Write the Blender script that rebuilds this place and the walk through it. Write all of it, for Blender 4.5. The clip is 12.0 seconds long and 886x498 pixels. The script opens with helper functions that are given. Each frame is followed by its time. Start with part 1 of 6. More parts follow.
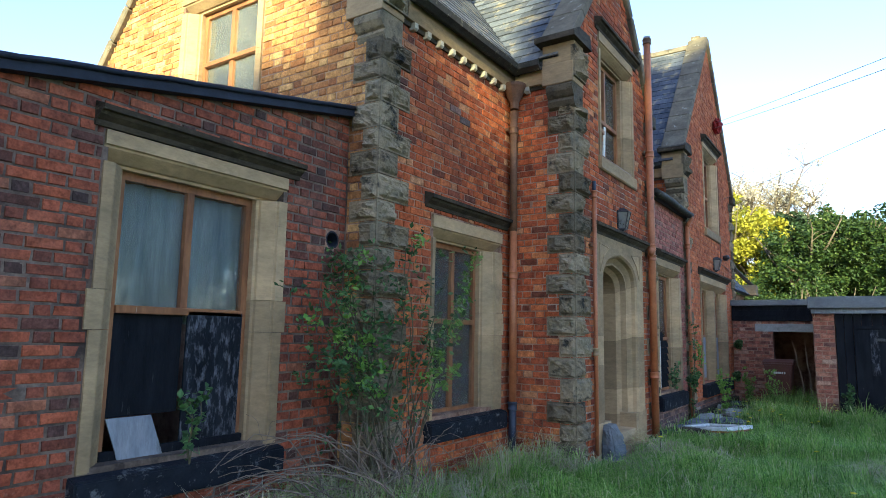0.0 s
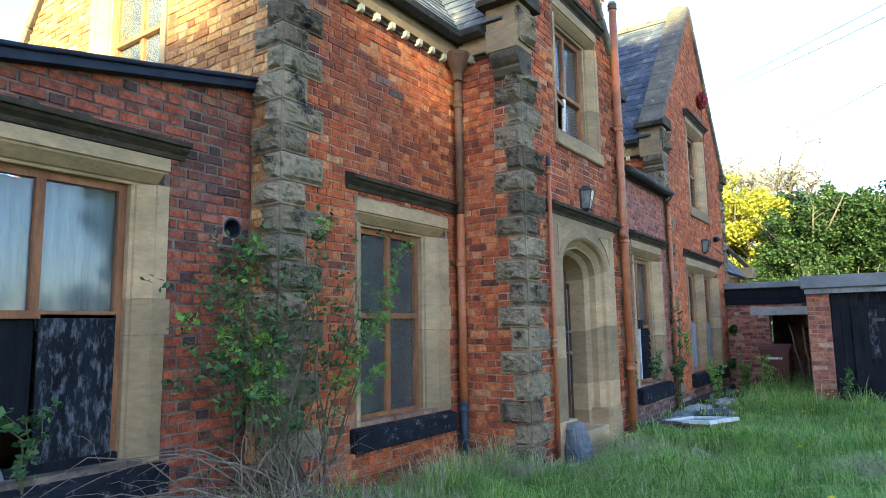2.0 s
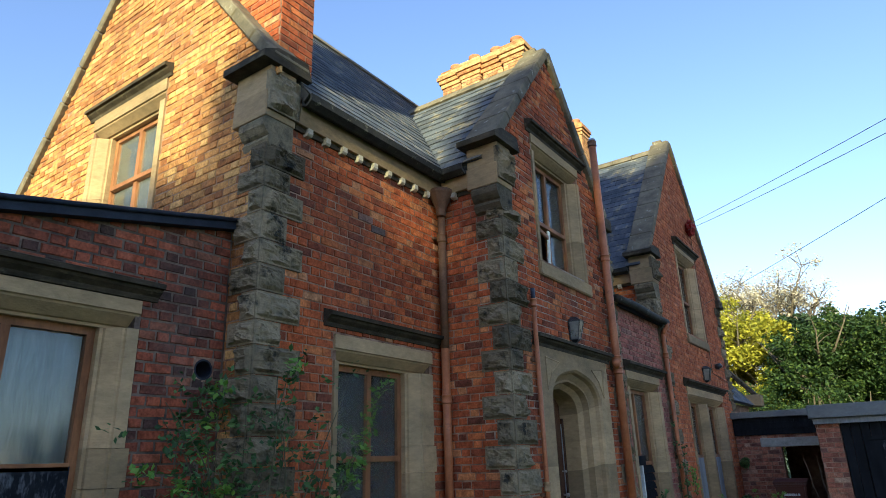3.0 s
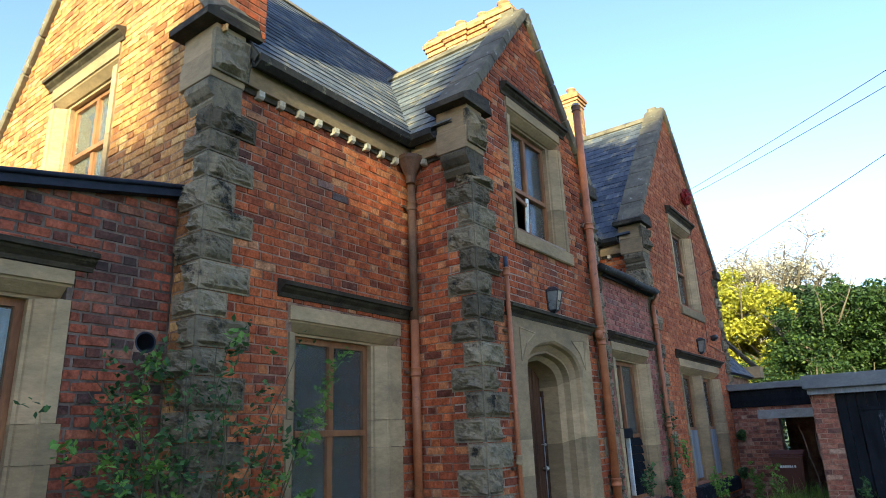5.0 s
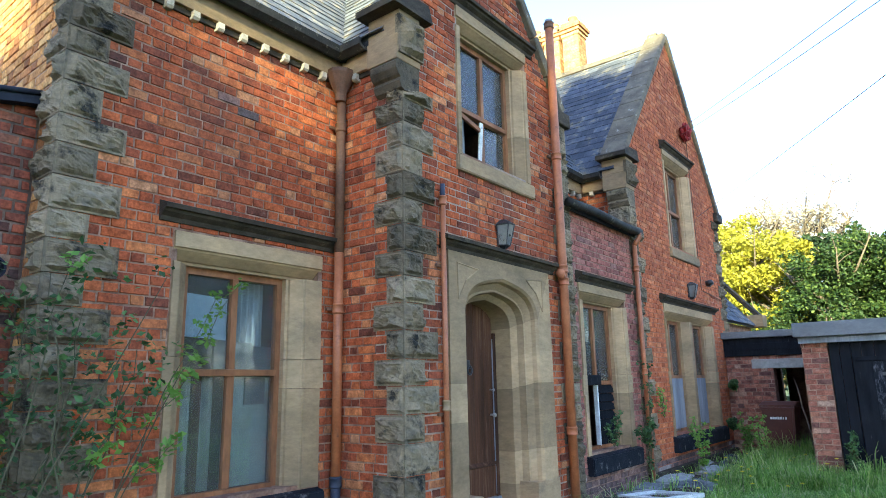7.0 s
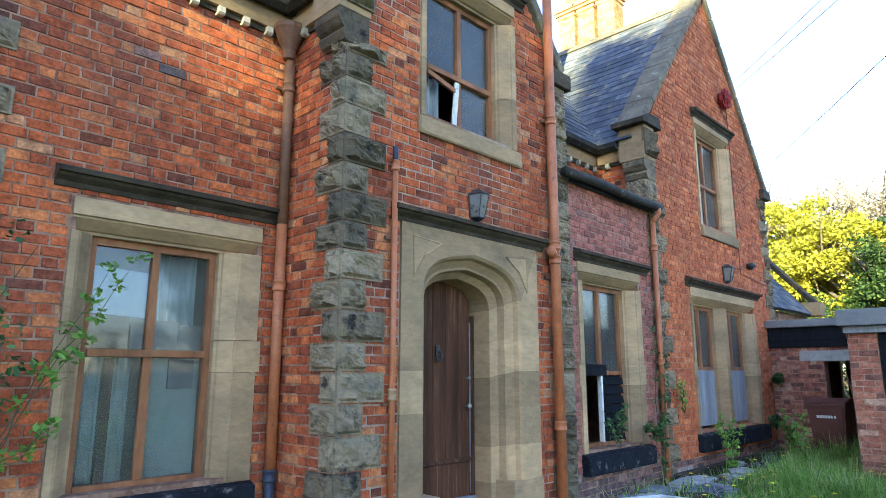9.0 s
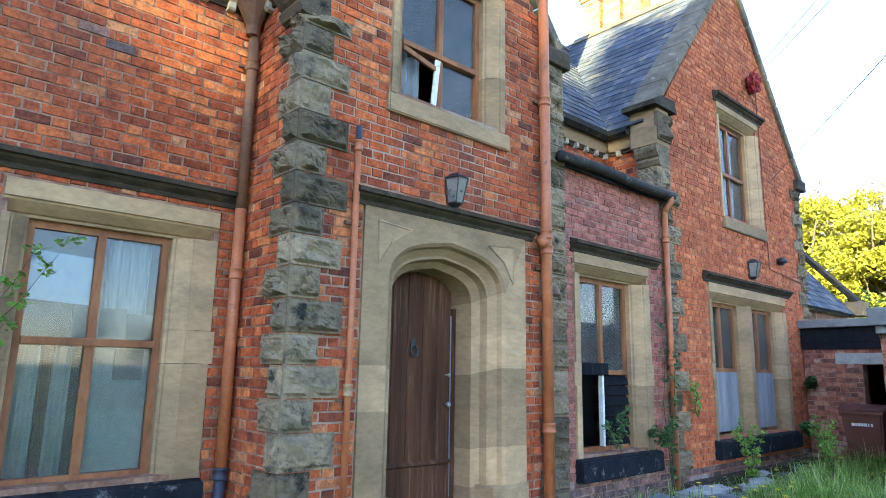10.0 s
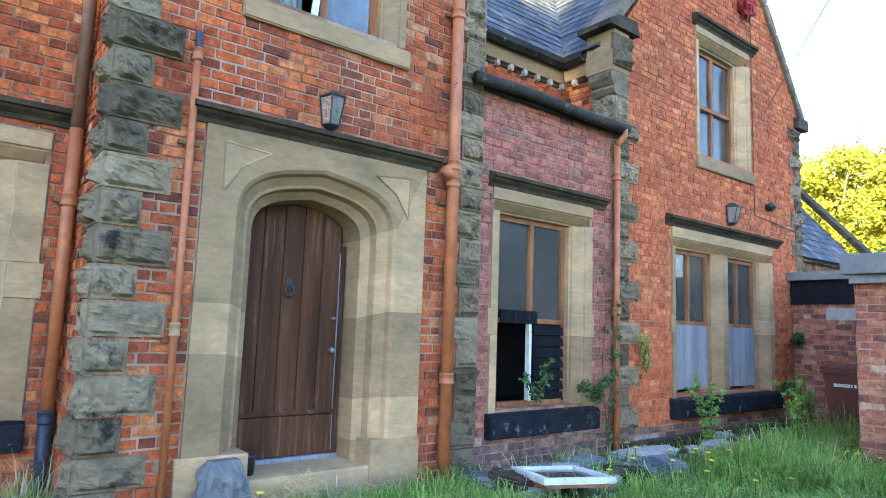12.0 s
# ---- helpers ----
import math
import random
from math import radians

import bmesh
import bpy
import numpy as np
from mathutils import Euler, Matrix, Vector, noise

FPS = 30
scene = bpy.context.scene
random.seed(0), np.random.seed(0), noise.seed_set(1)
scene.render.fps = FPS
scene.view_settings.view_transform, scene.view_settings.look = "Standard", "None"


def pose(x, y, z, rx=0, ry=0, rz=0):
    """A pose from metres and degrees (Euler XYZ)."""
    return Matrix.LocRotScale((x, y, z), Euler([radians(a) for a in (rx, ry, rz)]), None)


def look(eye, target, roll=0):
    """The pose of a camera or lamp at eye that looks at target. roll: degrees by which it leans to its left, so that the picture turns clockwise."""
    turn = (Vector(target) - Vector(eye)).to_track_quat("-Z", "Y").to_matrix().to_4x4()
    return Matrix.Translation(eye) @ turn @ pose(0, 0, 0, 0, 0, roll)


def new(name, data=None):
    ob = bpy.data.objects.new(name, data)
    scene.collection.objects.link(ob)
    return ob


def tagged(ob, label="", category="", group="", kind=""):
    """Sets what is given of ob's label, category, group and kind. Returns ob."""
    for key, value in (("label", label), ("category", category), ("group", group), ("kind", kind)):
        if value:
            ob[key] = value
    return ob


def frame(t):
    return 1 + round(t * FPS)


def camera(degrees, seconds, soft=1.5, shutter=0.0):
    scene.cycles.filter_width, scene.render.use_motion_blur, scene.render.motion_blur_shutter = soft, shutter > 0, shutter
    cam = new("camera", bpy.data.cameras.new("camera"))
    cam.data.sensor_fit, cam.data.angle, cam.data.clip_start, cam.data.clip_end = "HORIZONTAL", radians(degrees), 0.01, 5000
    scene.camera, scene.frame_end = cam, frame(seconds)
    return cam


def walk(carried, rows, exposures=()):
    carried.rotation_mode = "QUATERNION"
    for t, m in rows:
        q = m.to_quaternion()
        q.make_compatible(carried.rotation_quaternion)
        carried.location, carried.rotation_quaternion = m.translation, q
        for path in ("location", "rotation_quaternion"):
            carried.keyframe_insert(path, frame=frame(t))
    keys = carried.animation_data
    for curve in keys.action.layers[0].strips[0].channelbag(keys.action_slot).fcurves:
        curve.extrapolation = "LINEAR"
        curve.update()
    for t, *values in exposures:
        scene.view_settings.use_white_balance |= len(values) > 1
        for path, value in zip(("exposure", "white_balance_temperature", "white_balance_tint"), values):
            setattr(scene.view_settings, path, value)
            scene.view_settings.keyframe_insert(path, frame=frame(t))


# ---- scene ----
cam = camera(69.7, 12.0, soft=0.9)
METRES, EYE, TILT, LEAN, TURN = 6.72, 1.47, 0.0, 0.0, 33.9
ROWS = [
    (0.0, 0.0, 0.0, 0.0, -0.15, 7.55, -1.12),
    (0.5, 0.0234, 0.0287, -0.0062, -0.71, 6.01, -1.17),
    (1.0, 0.0424, 0.0529, -0.0097, -1.21, 3.58, -1.1),
    (1.5, 0.0847, 0.0791, -0.0052, 0.7, 2.33, -0.67),
    (2.0, 0.1146, 0.1057, -0.002, 0.91, 7.21, 0.89),
    (2.5, 0.1336, 0.1174, 0.01, 0.93, 15.03, 1.19),
    (3.0, 0.1479, 0.1145, 0.0124, 1.44, 18.53, 1.65),
    (5.0, 0.2131, 0.1598, 0.0068, 2.5, 16.61, 2.17),
    (5.5, 0.2448, 0.1821, 0.0059, 3.24, 14.5, 1.72),
    (6.0, 0.2851, 0.202, 0.0058, 3.71, 12.82, 1.34),
    (6.5, 0.3162, 0.2399, 0.0017, 3.83, 12.23, 1.31),
    (8.5, 0.456, 0.3593, 0.0009, 8.68, 11.03, 0.18),
    (9.0, 0.4868, 0.3971, -0.0008, 10.28, 10.93, -0.06),
    (9.5, 0.5296, 0.4363, 0.0026, 13.6, 10.99, -0.92),
    (10.0, 0.5698, 0.4784, -0.004, 14.19, 10.8, -1.0),
    (10.5, 0.6161, 0.5128, -0.0068, 15.94, 10.04, -1.42),
    (11.0, 0.6621, 0.5455, -0.0068, 16.5, 8.4, -1.91),
    (11.5, 0.7001, 0.5887, -0.0084, 16.62, 7.68, -1.89),
    (12.0, 0.7419, 0.6334, -0.0141, 17.74, 6.82, -2.05),
]
STOPS = [(0.0, 2.75), (0.5, 2.95), (1.0, 3.6), (1.5, 3.72), (2.0, 3.32), (2.5, 2.55), (3.0, 2.02), (5.0, 2.55), (5.5, 2.96), (6.0, 3.2), (6.5, 3.33), (8.5, 3.43), (9.5, 3.58), (12.0, 3.95)]
EXPOSURES = [(t, s + 0.06, 5800, 17) for t, s in STOPS]
walk(cam, [(t, pose(0, 0, EYE, TILT, LEAN, TURN) @ pose(METRES * x, METRES * y, METRES * z, 90 + pitch, roll, yaw)) for t, x, y, z, yaw, pitch, roll in ROWS],
     exposures=EXPOSURES)

# ---- world, sun ----
SUN = Vector((0.338, -0.903, 0.273)).normalized()
world = bpy.data.worlds.new("sky")
scene.world = world
world.use_nodes = True
wn = world.node_tree.nodes
sky = wn.new("ShaderNodeTexSky")
sky.sky_type = "NISHITA"
sky.sun_disc = False
sky.sun_elevation = math.asin(SUN.z)
sky.sun_rotation = math.atan2(SUN.x, SUN.y)
sky.air_density, sky.dust_density, sky.ozone_density = 1.0, 0.2, 1.6
world.node_tree.links.new(sky.outputs[0], wn["Background"].inputs[0])
wn["Background"].inputs[1].default_value = 0.08
sun = new("sun", bpy.data.lights.new("sun", "SUN"))
sun.data.energy = 2.9
sun.data.color = (1.0, 0.95, 0.46)
sun.data.angle = radians(0.6)
sun.matrix_world = look((0, -20, 20), Vector((0, -20, 20)) - SUN)

# ---- materials ----
def mat(name, rough=0.8, metal=0.0, spec=0.3):
    m = bpy.data.materials.new(name)
    m.use_nodes = True
    b = m.node_tree.nodes["Principled BSDF"]
    b.inputs["Roughness"].default_value = rough
    b.inputs["Metallic"].default_value = metal
    b.inputs["Specular IOR Level"].default_value = spec
    return m, m.node_tree, b


def link(nt, a, b):
    nt.links.new(a, b)


def noise_node(nt, scale, detail=4.0, rough=0.6, stretch=(1, 1, 1), object_space=False):
    geo = nt.nodes.new("ShaderNodeTexCoord") if object_space else nt.nodes.new("ShaderNodeNewGeometry")
    mp = nt.nodes.new("ShaderNodeMapping")
    mp.inputs["Scale"].default_value = stretch
    link(nt, geo.outputs["Object" if object_space else "Position"], mp.inputs[0])
    n = nt.nodes.new("ShaderNodeTexNoise")
    n.inputs["Scale"].default_value, n.inputs["Detail"].default_value, n.inputs["Roughness"].default_value = scale, detail, rough
    link(nt, mp.outputs[0], n.inputs["Vector"])
    return n.outputs["Fac"]


def ramp(nt, fac, stops, constant=False):
    r = nt.nodes.new("ShaderNodeValToRGB")
    e = r.color_ramp.elements
    while len(e) < len(stops):
        e.new(0.5)
    for el, (p, c) in zip(e, stops):
        el.position = p
        el.color = (*c, 1) if len(c) == 3 else c
    if constant:
        r.color_ramp.interpolation = "CONSTANT"
    link(nt, fac, r.inputs[0])
    return r.outputs[0]


def mix(nt, fac, a, b, mode="MIX"):
    n = nt.nodes.new("ShaderNodeMix")
    n.data_type, n.blend_type = "RGBA", mode
    for sock, v in ((n.inputs[0], fac), (n.inputs[6], a), (n.inputs[7], b)):
        if isinstance(v, (int, float)):
            sock.default_value = v
        elif isinstance(v, tuple):
            sock.default_value = (*v, 1)
        else:
            link(nt, v, sock)
    return n.outputs[2]


def calc(nt, op, a, b=0.0):
    n = nt.nodes.new("ShaderNodeMath")
    n.operation = op
    for sock, v in ((n.inputs[0], a), (n.inputs[1], b)):
        if isinstance(v, (int, float)):
            sock.default_value = v
        else:
            link(nt, v, sock)
    return n.outputs[0]


def bump(nt, b, height, strength=0.4, dist=0.01):
    n = nt.nodes.new("ShaderNodeBump")
    n.inputs["Strength"].default_value, n.inputs["Distance"].default_value = strength, dist
    link(nt, height, n.inputs["Height"])
    link(nt, n.outputs[0], b.inputs["Normal"])


def piece_random(nt):
    """A number from 0 to 1 for each piece, be it an object of its own or an island of a joined mesh."""
    o = nt.nodes.new("ShaderNodeObjectInfo")
    g = nt.nodes.new("ShaderNodeNewGeometry")
    return calc(nt, "FRACT", calc(nt, "ADD", o.outputs["Random"], g.outputs["Random Per Island"]))


def brick_mat(name, stops, soot=0.55, pale=0.35):
    m, nt, b = mat(name, 0.88, spec=0.15)
    base = ramp(nt, piece_random(nt), stops)
    fine = noise_node(nt, 42, 6, 0.7)
    mottled = mix(nt, 0.75, base, ramp(nt, fine, [(0.3, (0.35, 0.32, 0.30)), (0.7, (1.3, 1.25, 1.2))]), "MULTIPLY")
    mottled = mix(nt, 0.8, mottled, ramp(nt, noise_node(nt, 11, 4, 0.6), [(0.32, (0.45, 0.40, 0.38)), (0.62, (1.15, 1.12, 1.1))]), "MULTIPLY")
    patch = ramp(nt, noise_node(nt, 9.0, 5, 0.7), [(0.62, (0, 0, 0)), (0.78, (1, 1, 1))])
    worn = mix(nt, calc(nt, "MULTIPLY", patch, pale), mottled, (0.50, 0.36, 0.28))
    bloom = ramp(nt, noise_node(nt, 0.9, 7, 0.7), [(0.60, (0, 0, 0)), (0.80, (1, 1, 1))])
    worn = mix(nt, calc(nt, "MULTIPLY", bloom, pale), worn, (0.42, 0.36, 0.33))
    stain = ramp(nt, noise_node(nt, 1.3, 6, 0.65, (1, 1, 0.5)), [(0.46, (0, 0, 0)), (0.72, (1, 1, 1))])
    dark = mix(nt, calc(nt, "MULTIPLY", stain, soot), worn, (0.06, 0.045, 0.04))
    link(nt, dark, b.inputs["Base Color"])
    bump(nt, b, noise_node(nt, 60, 5, 0.7), 0.6, 0.006)
    return m


BRICK_RED = brick_mat("red_brick", [(0.0, (0.17, 0.058, 0.036)), (0.06, (0.30, 0.078, 0.038)), (0.35, (0.45, 0.108, 0.040)), (0.75, (0.58, 0.150, 0.050)), (0.93, (0.66, 0.235, 0.085)), (1.0, (0.58, 0.29, 0.15))], 0.5, 0.26)
BRICK_LEAN = brick_mat("dull_red_brick", [(0.0, (0.11, 0.055, 0.045)), (0.10, (0.19, 0.066, 0.045)), (0.22, (0.33, 0.090, 0.048)), (0.7, (0.44, 0.122, 0.062)), (1.0, (0.36, 0.15, 0.09))], 0.7, 0.22)
BRICK_BURNT = brick_mat("dark_burnt_header_brick", [(0.0, (0.075, 0.05, 0.048)), (0.20, (0.14, 0.066, 0.053)), (0.38, (0.28, 0.083, 0.050)), (1.0, (0.42, 0.118, 0.062))], 0.65, 0.2)
BRICK_FAR = brick_mat("even_orange_red_brick", [(0.0, (0.42, 0.120, 0.055)), (0.4, (0.55, 0.162, 0.068)), (0.8, (0.62, 0.195, 0.080)), (1.0, (0.66, 0.26, 0.115))], 0.28, 0.35)
# Brick made yellower and paler, with the low sun on the gable in its colour.
BRICK_GABLE = brick_mat("low_sun_gable_brick", [(0.0, (0.30, 0.12, 0.045)), (0.3, (0.48, 0.215, 0.075)), (0.75, (0.60, 0.31, 0.105)), (1.0, (0.68, 0.42, 0.17))], 0.4, 0.25)
BRICK_PINK = brick_mat("pinkish_brick", [(0.0, (0.26, 0.11, 0.095)), (0.4, (0.41, 0.155, 0.125)), (0.8, (0.49, 0.195, 0.15)), (1.0, (0.32, 0.175, 0.155))], 0.35, 0.38)
BRICK_BASE = brick_mat("grey_stained_brick", [(0.0, (0.13, 0.10, 0.10)), (0.5, (0.23, 0.15, 0.14)), (0.85, (0.34, 0.20, 0.17)), (1.0, (0.42, 0.38, 0.36))], 0.35, 0.9)
BRICK_OLD = brick_mat("weathered_brick", [(0.0, (0.16, 0.08, 0.07)), (0.4, (0.34, 0.13, 0.09)), (0.8, (0.44, 0.20, 0.13)), (1.0, (0.50, 0.36, 0.28))], 0.4, 0.8)
BRICK_BUFF = brick_mat("orange_buff_brick", [(0.0, (0.42, 0.20, 0.09)), (0.5, (0.55, 0.30, 0.14)), (1.0, (0.62, 0.40, 0.20))], 0.2, 0.2)


def surface(name, low, high, scale=6.0, rough=0.85, spec=0.2, spots=None, spot_scale=12.0, spot_range=(0.58, 0.72), bump_scale=40, bump_strength=0.4, bump_dist=0.01, stretch=(1, 1, 1), metal=0.0, pieces=0.0):
    """A plain weathered surface: two tones, stains of a third, fine relief."""
    m, nt, b = mat(name, rough, metal, spec)
    c = ramp(nt, noise_node(nt, scale, 6, 0.65, stretch), [(0.3, low), (0.7, high)])
    c = mix(nt, 0.4, c, ramp(nt, noise_node(nt, scale * 9, 5, 0.7, stretch), [(0.3, (0.55, 0.55, 0.55)), (0.7, (1.3, 1.3, 1.3))]), "MULTIPLY")
    if spots:
        f = ramp(nt, noise_node(nt, spot_scale, 7, 0.72, stretch), [(spot_range[0], (0, 0, 0)), (spot_range[1], (1, 1, 1))])
        c = mix(nt, f, c, spots)
    if pieces:
        c = mix(nt, pieces, c, ramp(nt, piece_random(nt), [(0, (0.4, 0.4, 0.4)), (1, (1.5, 1.5, 1.5))]), "MULTIPLY")
    link(nt, c, b.inputs["Base Color"])
    if bump_strength:
        bump(nt, b, noise_node(nt, bump_scale, 6, 0.7, stretch), bump_strength, bump_dist)
    return m


MORTAR = surface("lime_mortar", (0.20, 0.10, 0.065), (0.42, 0.27, 0.19), 5, spots=(0.12, 0.058, 0.038), spot_scale=4, spot_range=(0.46, 0.66), bump_scale=120, bump_strength=0.5)
MORTAR_SOOTY = surface("sooty_mortar", (0.09, 0.062, 0.048), (0.25, 0.18, 0.14), 5, spots=(0.05, 0.036, 0.03), spot_scale=3, spot_range=(0.46, 0.66), bump_scale=120, bump_strength=0.5)
MORTAR_RED = surface("reddish_mortar", (0.26, 0.09, 0.05), (0.42, 0.17, 0.10), 3, spots=(0.46, 0.30, 0.21), spot_scale=2.4, spot_range=(0.56, 0.72), bump_scale=120, bump_strength=0.4)
MORTAR_PALE = surface("pale_new_mortar", (0.24, 0.15, 0.105), (0.43, 0.34, 0.275), 1.6, spots=(0.20, 0.10, 0.065), spot_scale=1.5, spot_range=(0.45, 0.58), bump_scale=120, bump_strength=0.5)
STONE = surface("dressed_sandstone", (0.25, 0.176, 0.100), (0.47, 0.315, 0.172), 1.3, spots=(0.125, 0.096, 0.064), spot_scale=2.0, spot_range=(0.57, 0.88), bump_scale=30, bump_strength=0.45, pieces=0.5, stretch=(1, 1, 2.4))
STONE_ROCK = surface("rock_faced_sandstone", (0.09, 0.077, 0.055), (0.37, 0.28, 0.172), 4.0, spots=(0.030, 0.028, 0.023), spot_scale=4.0, spot_range=(0.50, 0.65), bump_scale=26, bump_strength=1.0, bump_dist=0.02, pieces=0.9)
STONE_DARK = surface("sooty_sandstone", (0.022, 0.018, 0.013), (0.085, 0.064, 0.042), 4, spots=(0.17, 0.14, 0.09), spot_scale=5, spot_range=(0.58, 0.76), bump_scale=50, bump_strength=0.5, stretch=(1, 1, 2))
STONE_COPING = surface("lichened_coping_stone", (0.09, 0.075, 0.055), (0.22, 0.18, 0.125), 3, spots=(0.36, 0.34, 0.28), spot_scale=7, spot_range=(0.60, 0.68), bump_scale=50, bump_strength=0.5)
CORBEL_STONE = surface("pale_corbel_stone", (0.34, 0.29, 0.22), (0.60, 0.53, 0.43), 9, spots=(0.16, 0.13, 0.10), spot_scale=14, bump_strength=0.4)
SILL_PAINT = surface("blue_black_painted_stone", (0.006, 0.008, 0.012), (0.018, 0.021, 0.029), 5, rough=0.7, spec=0.12, spots=(0.20, 0.20, 0.19), spot_scale=8, spot_range=(0.57, 0.70), bump_strength=0.4)
# Tan spots are lichen, spread wider to put warm sun on the wing slope.
SLATE = surface("blue_grey_slate", (0.060, 0.070, 0.090), (0.125, 0.132, 0.155), 4, rough=0.75, spec=0.2, spots=(0.27, 0.22, 0.14), spot_scale=4.0, spot_range=(0.53, 0.68), bump_scale=60, bump_strength=0.3, pieces=0.5)
DECK = surface("roof_underlay", (0.05, 0.05, 0.05), (0.08, 0.08, 0.08), 4)
PIPE_RUST = surface("orange_brown_painted_iron", (0.30, 0.095, 0.035), (0.46, 0.16, 0.065), 5, rough=0.5, spec=0.4, spots=(0.14, 0.06, 0.04), spot_scale=9, bump_strength=0.15)
PIPE_GREY = surface("weathered_grey_brown_iron", (0.10, 0.052, 0.032), (0.20, 0.105, 0.062), 5, rough=0.6, spots=(0.26, 0.10, 0.04), spot_scale=6, bump_strength=0.15)
PIPE_BLUE = surface("blue_black_iron", (0.015, 0.022, 0.04), (0.04, 0.05, 0.075), 6, rough=0.5, spec=0.4, spots=(0.22, 0.09, 0.05), spot_scale=15, spot_range=(0.66, 0.75))
GUTTER = surface("dark_iron_gutter", (0.018, 0.017, 0.016), (0.05, 0.046, 0.04), 6, rough=0.7, spec=0.15, spots=(0.2, 0.18, 0.13), spot_scale=9)
WOOD_FRAME = surface("faded_brown_window_timber", (0.15, 0.058, 0.026), (0.36, 0.155, 0.066), 6, rough=0.55, spots=(0.56, 0.50, 0.42), spot_scale=11, spot_range=(0.67, 0.72), bump_scale=30, bump_strength=0.3, stretch=(1, 1, 0.25))
WOOD_WHITE = surface("flaking_white_timber", (0.55, 0.55, 0.53), (0.75, 0.75, 0.72), 6, rough=0.6, spots=(0.25, 0.22, 0.18), spot_scale=16)
WOOD_GREY = surface("silvered_plywood", (0.15, 0.16, 0.18), (0.30, 0.31, 0.34), 3, rough=0.8, spots=(0.10, 0.10, 0.11), spot_scale=4, bump_scale=30, stretch=(2, 2, 0.25))
WOOD_DARK = surface("black_stained_boards", (0.005, 0.006, 0.008), (0.016, 0.017, 0.021), 5, rough=0.8, spec=0.08, spots=(0.10, 0.10, 0.10), spot_scale=9, spot_range=(0.63, 0.78), stretch=(2, 2, 0.35))
WOOD_SCUFF = surface("scuffed_black_board", (0.006, 0.007, 0.010), (0.02, 0.022, 0.027), 5, rough=0.8, spec=0.08, spots=(0.20, 0.20, 0.22), spot_scale=22, spot_range=(0.50, 0.78), stretch=(1, 1, 0.35))
DOOR_WOOD = surface("weathered_brown_door_planks", (0.026, 0.011, 0.006), (0.105, 0.044, 0.022), 3, rough=0.65, spec=0.18, spots=(0.18, 0.115, 0.072), spot_scale=6, spot_range=(0.56, 0.78), bump_scale=30, bump_strength=0.35, stretch=(3, 3, 0.2), pieces=0.3)
SLAB = surface("mossy_grey_roof_slab", (0.10, 0.105, 0.11), (0.20, 0.20, 0.20), 3, spots=(0.30, 0.29, 0.26), spot_scale=8, spot_range=(0.60, 0.75), bump_scale=45, stretch=(0.5, 1, 1))
CONCRETE = surface("weathered_concrete", (0.22, 0.21, 0.19), (0.38, 0.37, 0.34), 3, spots=(0.10, 0.10, 0.085), spot_scale=5, bump_scale=45)
FELT = surface("black_bitumen_felt", (0.010, 0.012, 0.020), (0.026, 0.031, 0.048), 5, rough=0.6, spec=0.2, bump_scale=25)
# Plaster coloured dark so the rooms behind the panes read as unlit.
PLASTER = surface("darkened_interior_plaster", (0.05, 0.046, 0.042), (0.10, 0.094, 0.085), 1.5)
CURTAIN = surface("pale_net_curtain", (0.20, 0.24, 0.27), (0.44, 0.48, 0.50), 3, rough=0.9, stretch=(3, 3, 0.3))
CURTAIN_BLUE = surface("pale_blue_green_curtain", (0.36, 0.44, 0.45), (0.52, 0.60, 0.60), 2, rough=0.9, bump_strength=0.1, stretch=(3, 3, 0.3))
BLIND = surface("dusty_grey_green_board", (0.22, 0.25, 0.24), (0.34, 0.37, 0.35), 1.5, rough=0.8, bump_strength=0.1)
PAPER = surface("white_sheet", (0.36, 0.46, 0.58), (0.50, 0.60, 0.70), 2, rough=0.8, bump_strength=0.1)
BLACK_METAL = surface("black_enamelled_metal", (0.012, 0.013, 0.016), (0.03, 0.03, 0.034), 8, rough=0.4, spec=0.5)
STEEL = surface("tarnished_metal", (0.3, 0.29, 0.27), (0.5, 0.48, 0.45), 12, rough=0.4, metal=0.8)
BIN_PLASTIC = surface("faded_maroon_plastic", (0.085, 0.025, 0.018), (0.13, 0.04, 0.028), 4, rough=0.55, spec=0.4, bump_strength=0.08)
WHITE_PRINT = surface("white_print", (0.6, 0.6, 0.58), (0.75, 0.75, 0.72), 20, bump_strength=0)
RED_CLOTH = surface("faded_red_plastic", (0.12, 0.006, 0.006), (0.30, 0.018, 0.014), 14, rough=0.6, spots=(0.42, 0.09, 0.07), spot_scale=22)
TERRACOTTA = surface("terracotta_pot", (0.34, 0.13, 0.07), (0.50, 0.22, 0.12), 6)
SOIL = surface("damp_soil", (0.06, 0.085, 0.028), (0.13, 0.16, 0.06), 3, spots=(0.12, 0.095, 0.055), spot_scale=2.5, bump_scale=25, bump_strength=0.8, bump_dist=0.03)
BARK = surface("grey_brown_bark", (0.07, 0.055, 0.04), (0.15, 0.12, 0.09), 8, bump_scale=25, bump_strength=0.8)
STEM_DRY = surface("dry_bramble_stem", (0.10, 0.07, 0.05), (0.27, 0.20, 0.15), 10, bump_strength=0.1)
STEM_GREEN = surface("woody_rose_stem", (0.06, 0.05, 0.03), (0.12, 0.11, 0.06), 10, bump_strength=0.1)
STRAW = surface("dry_straw", (0.45, 0.33, 0.16), (0.62, 0.48, 0.26), 10, bump_strength=0.1)


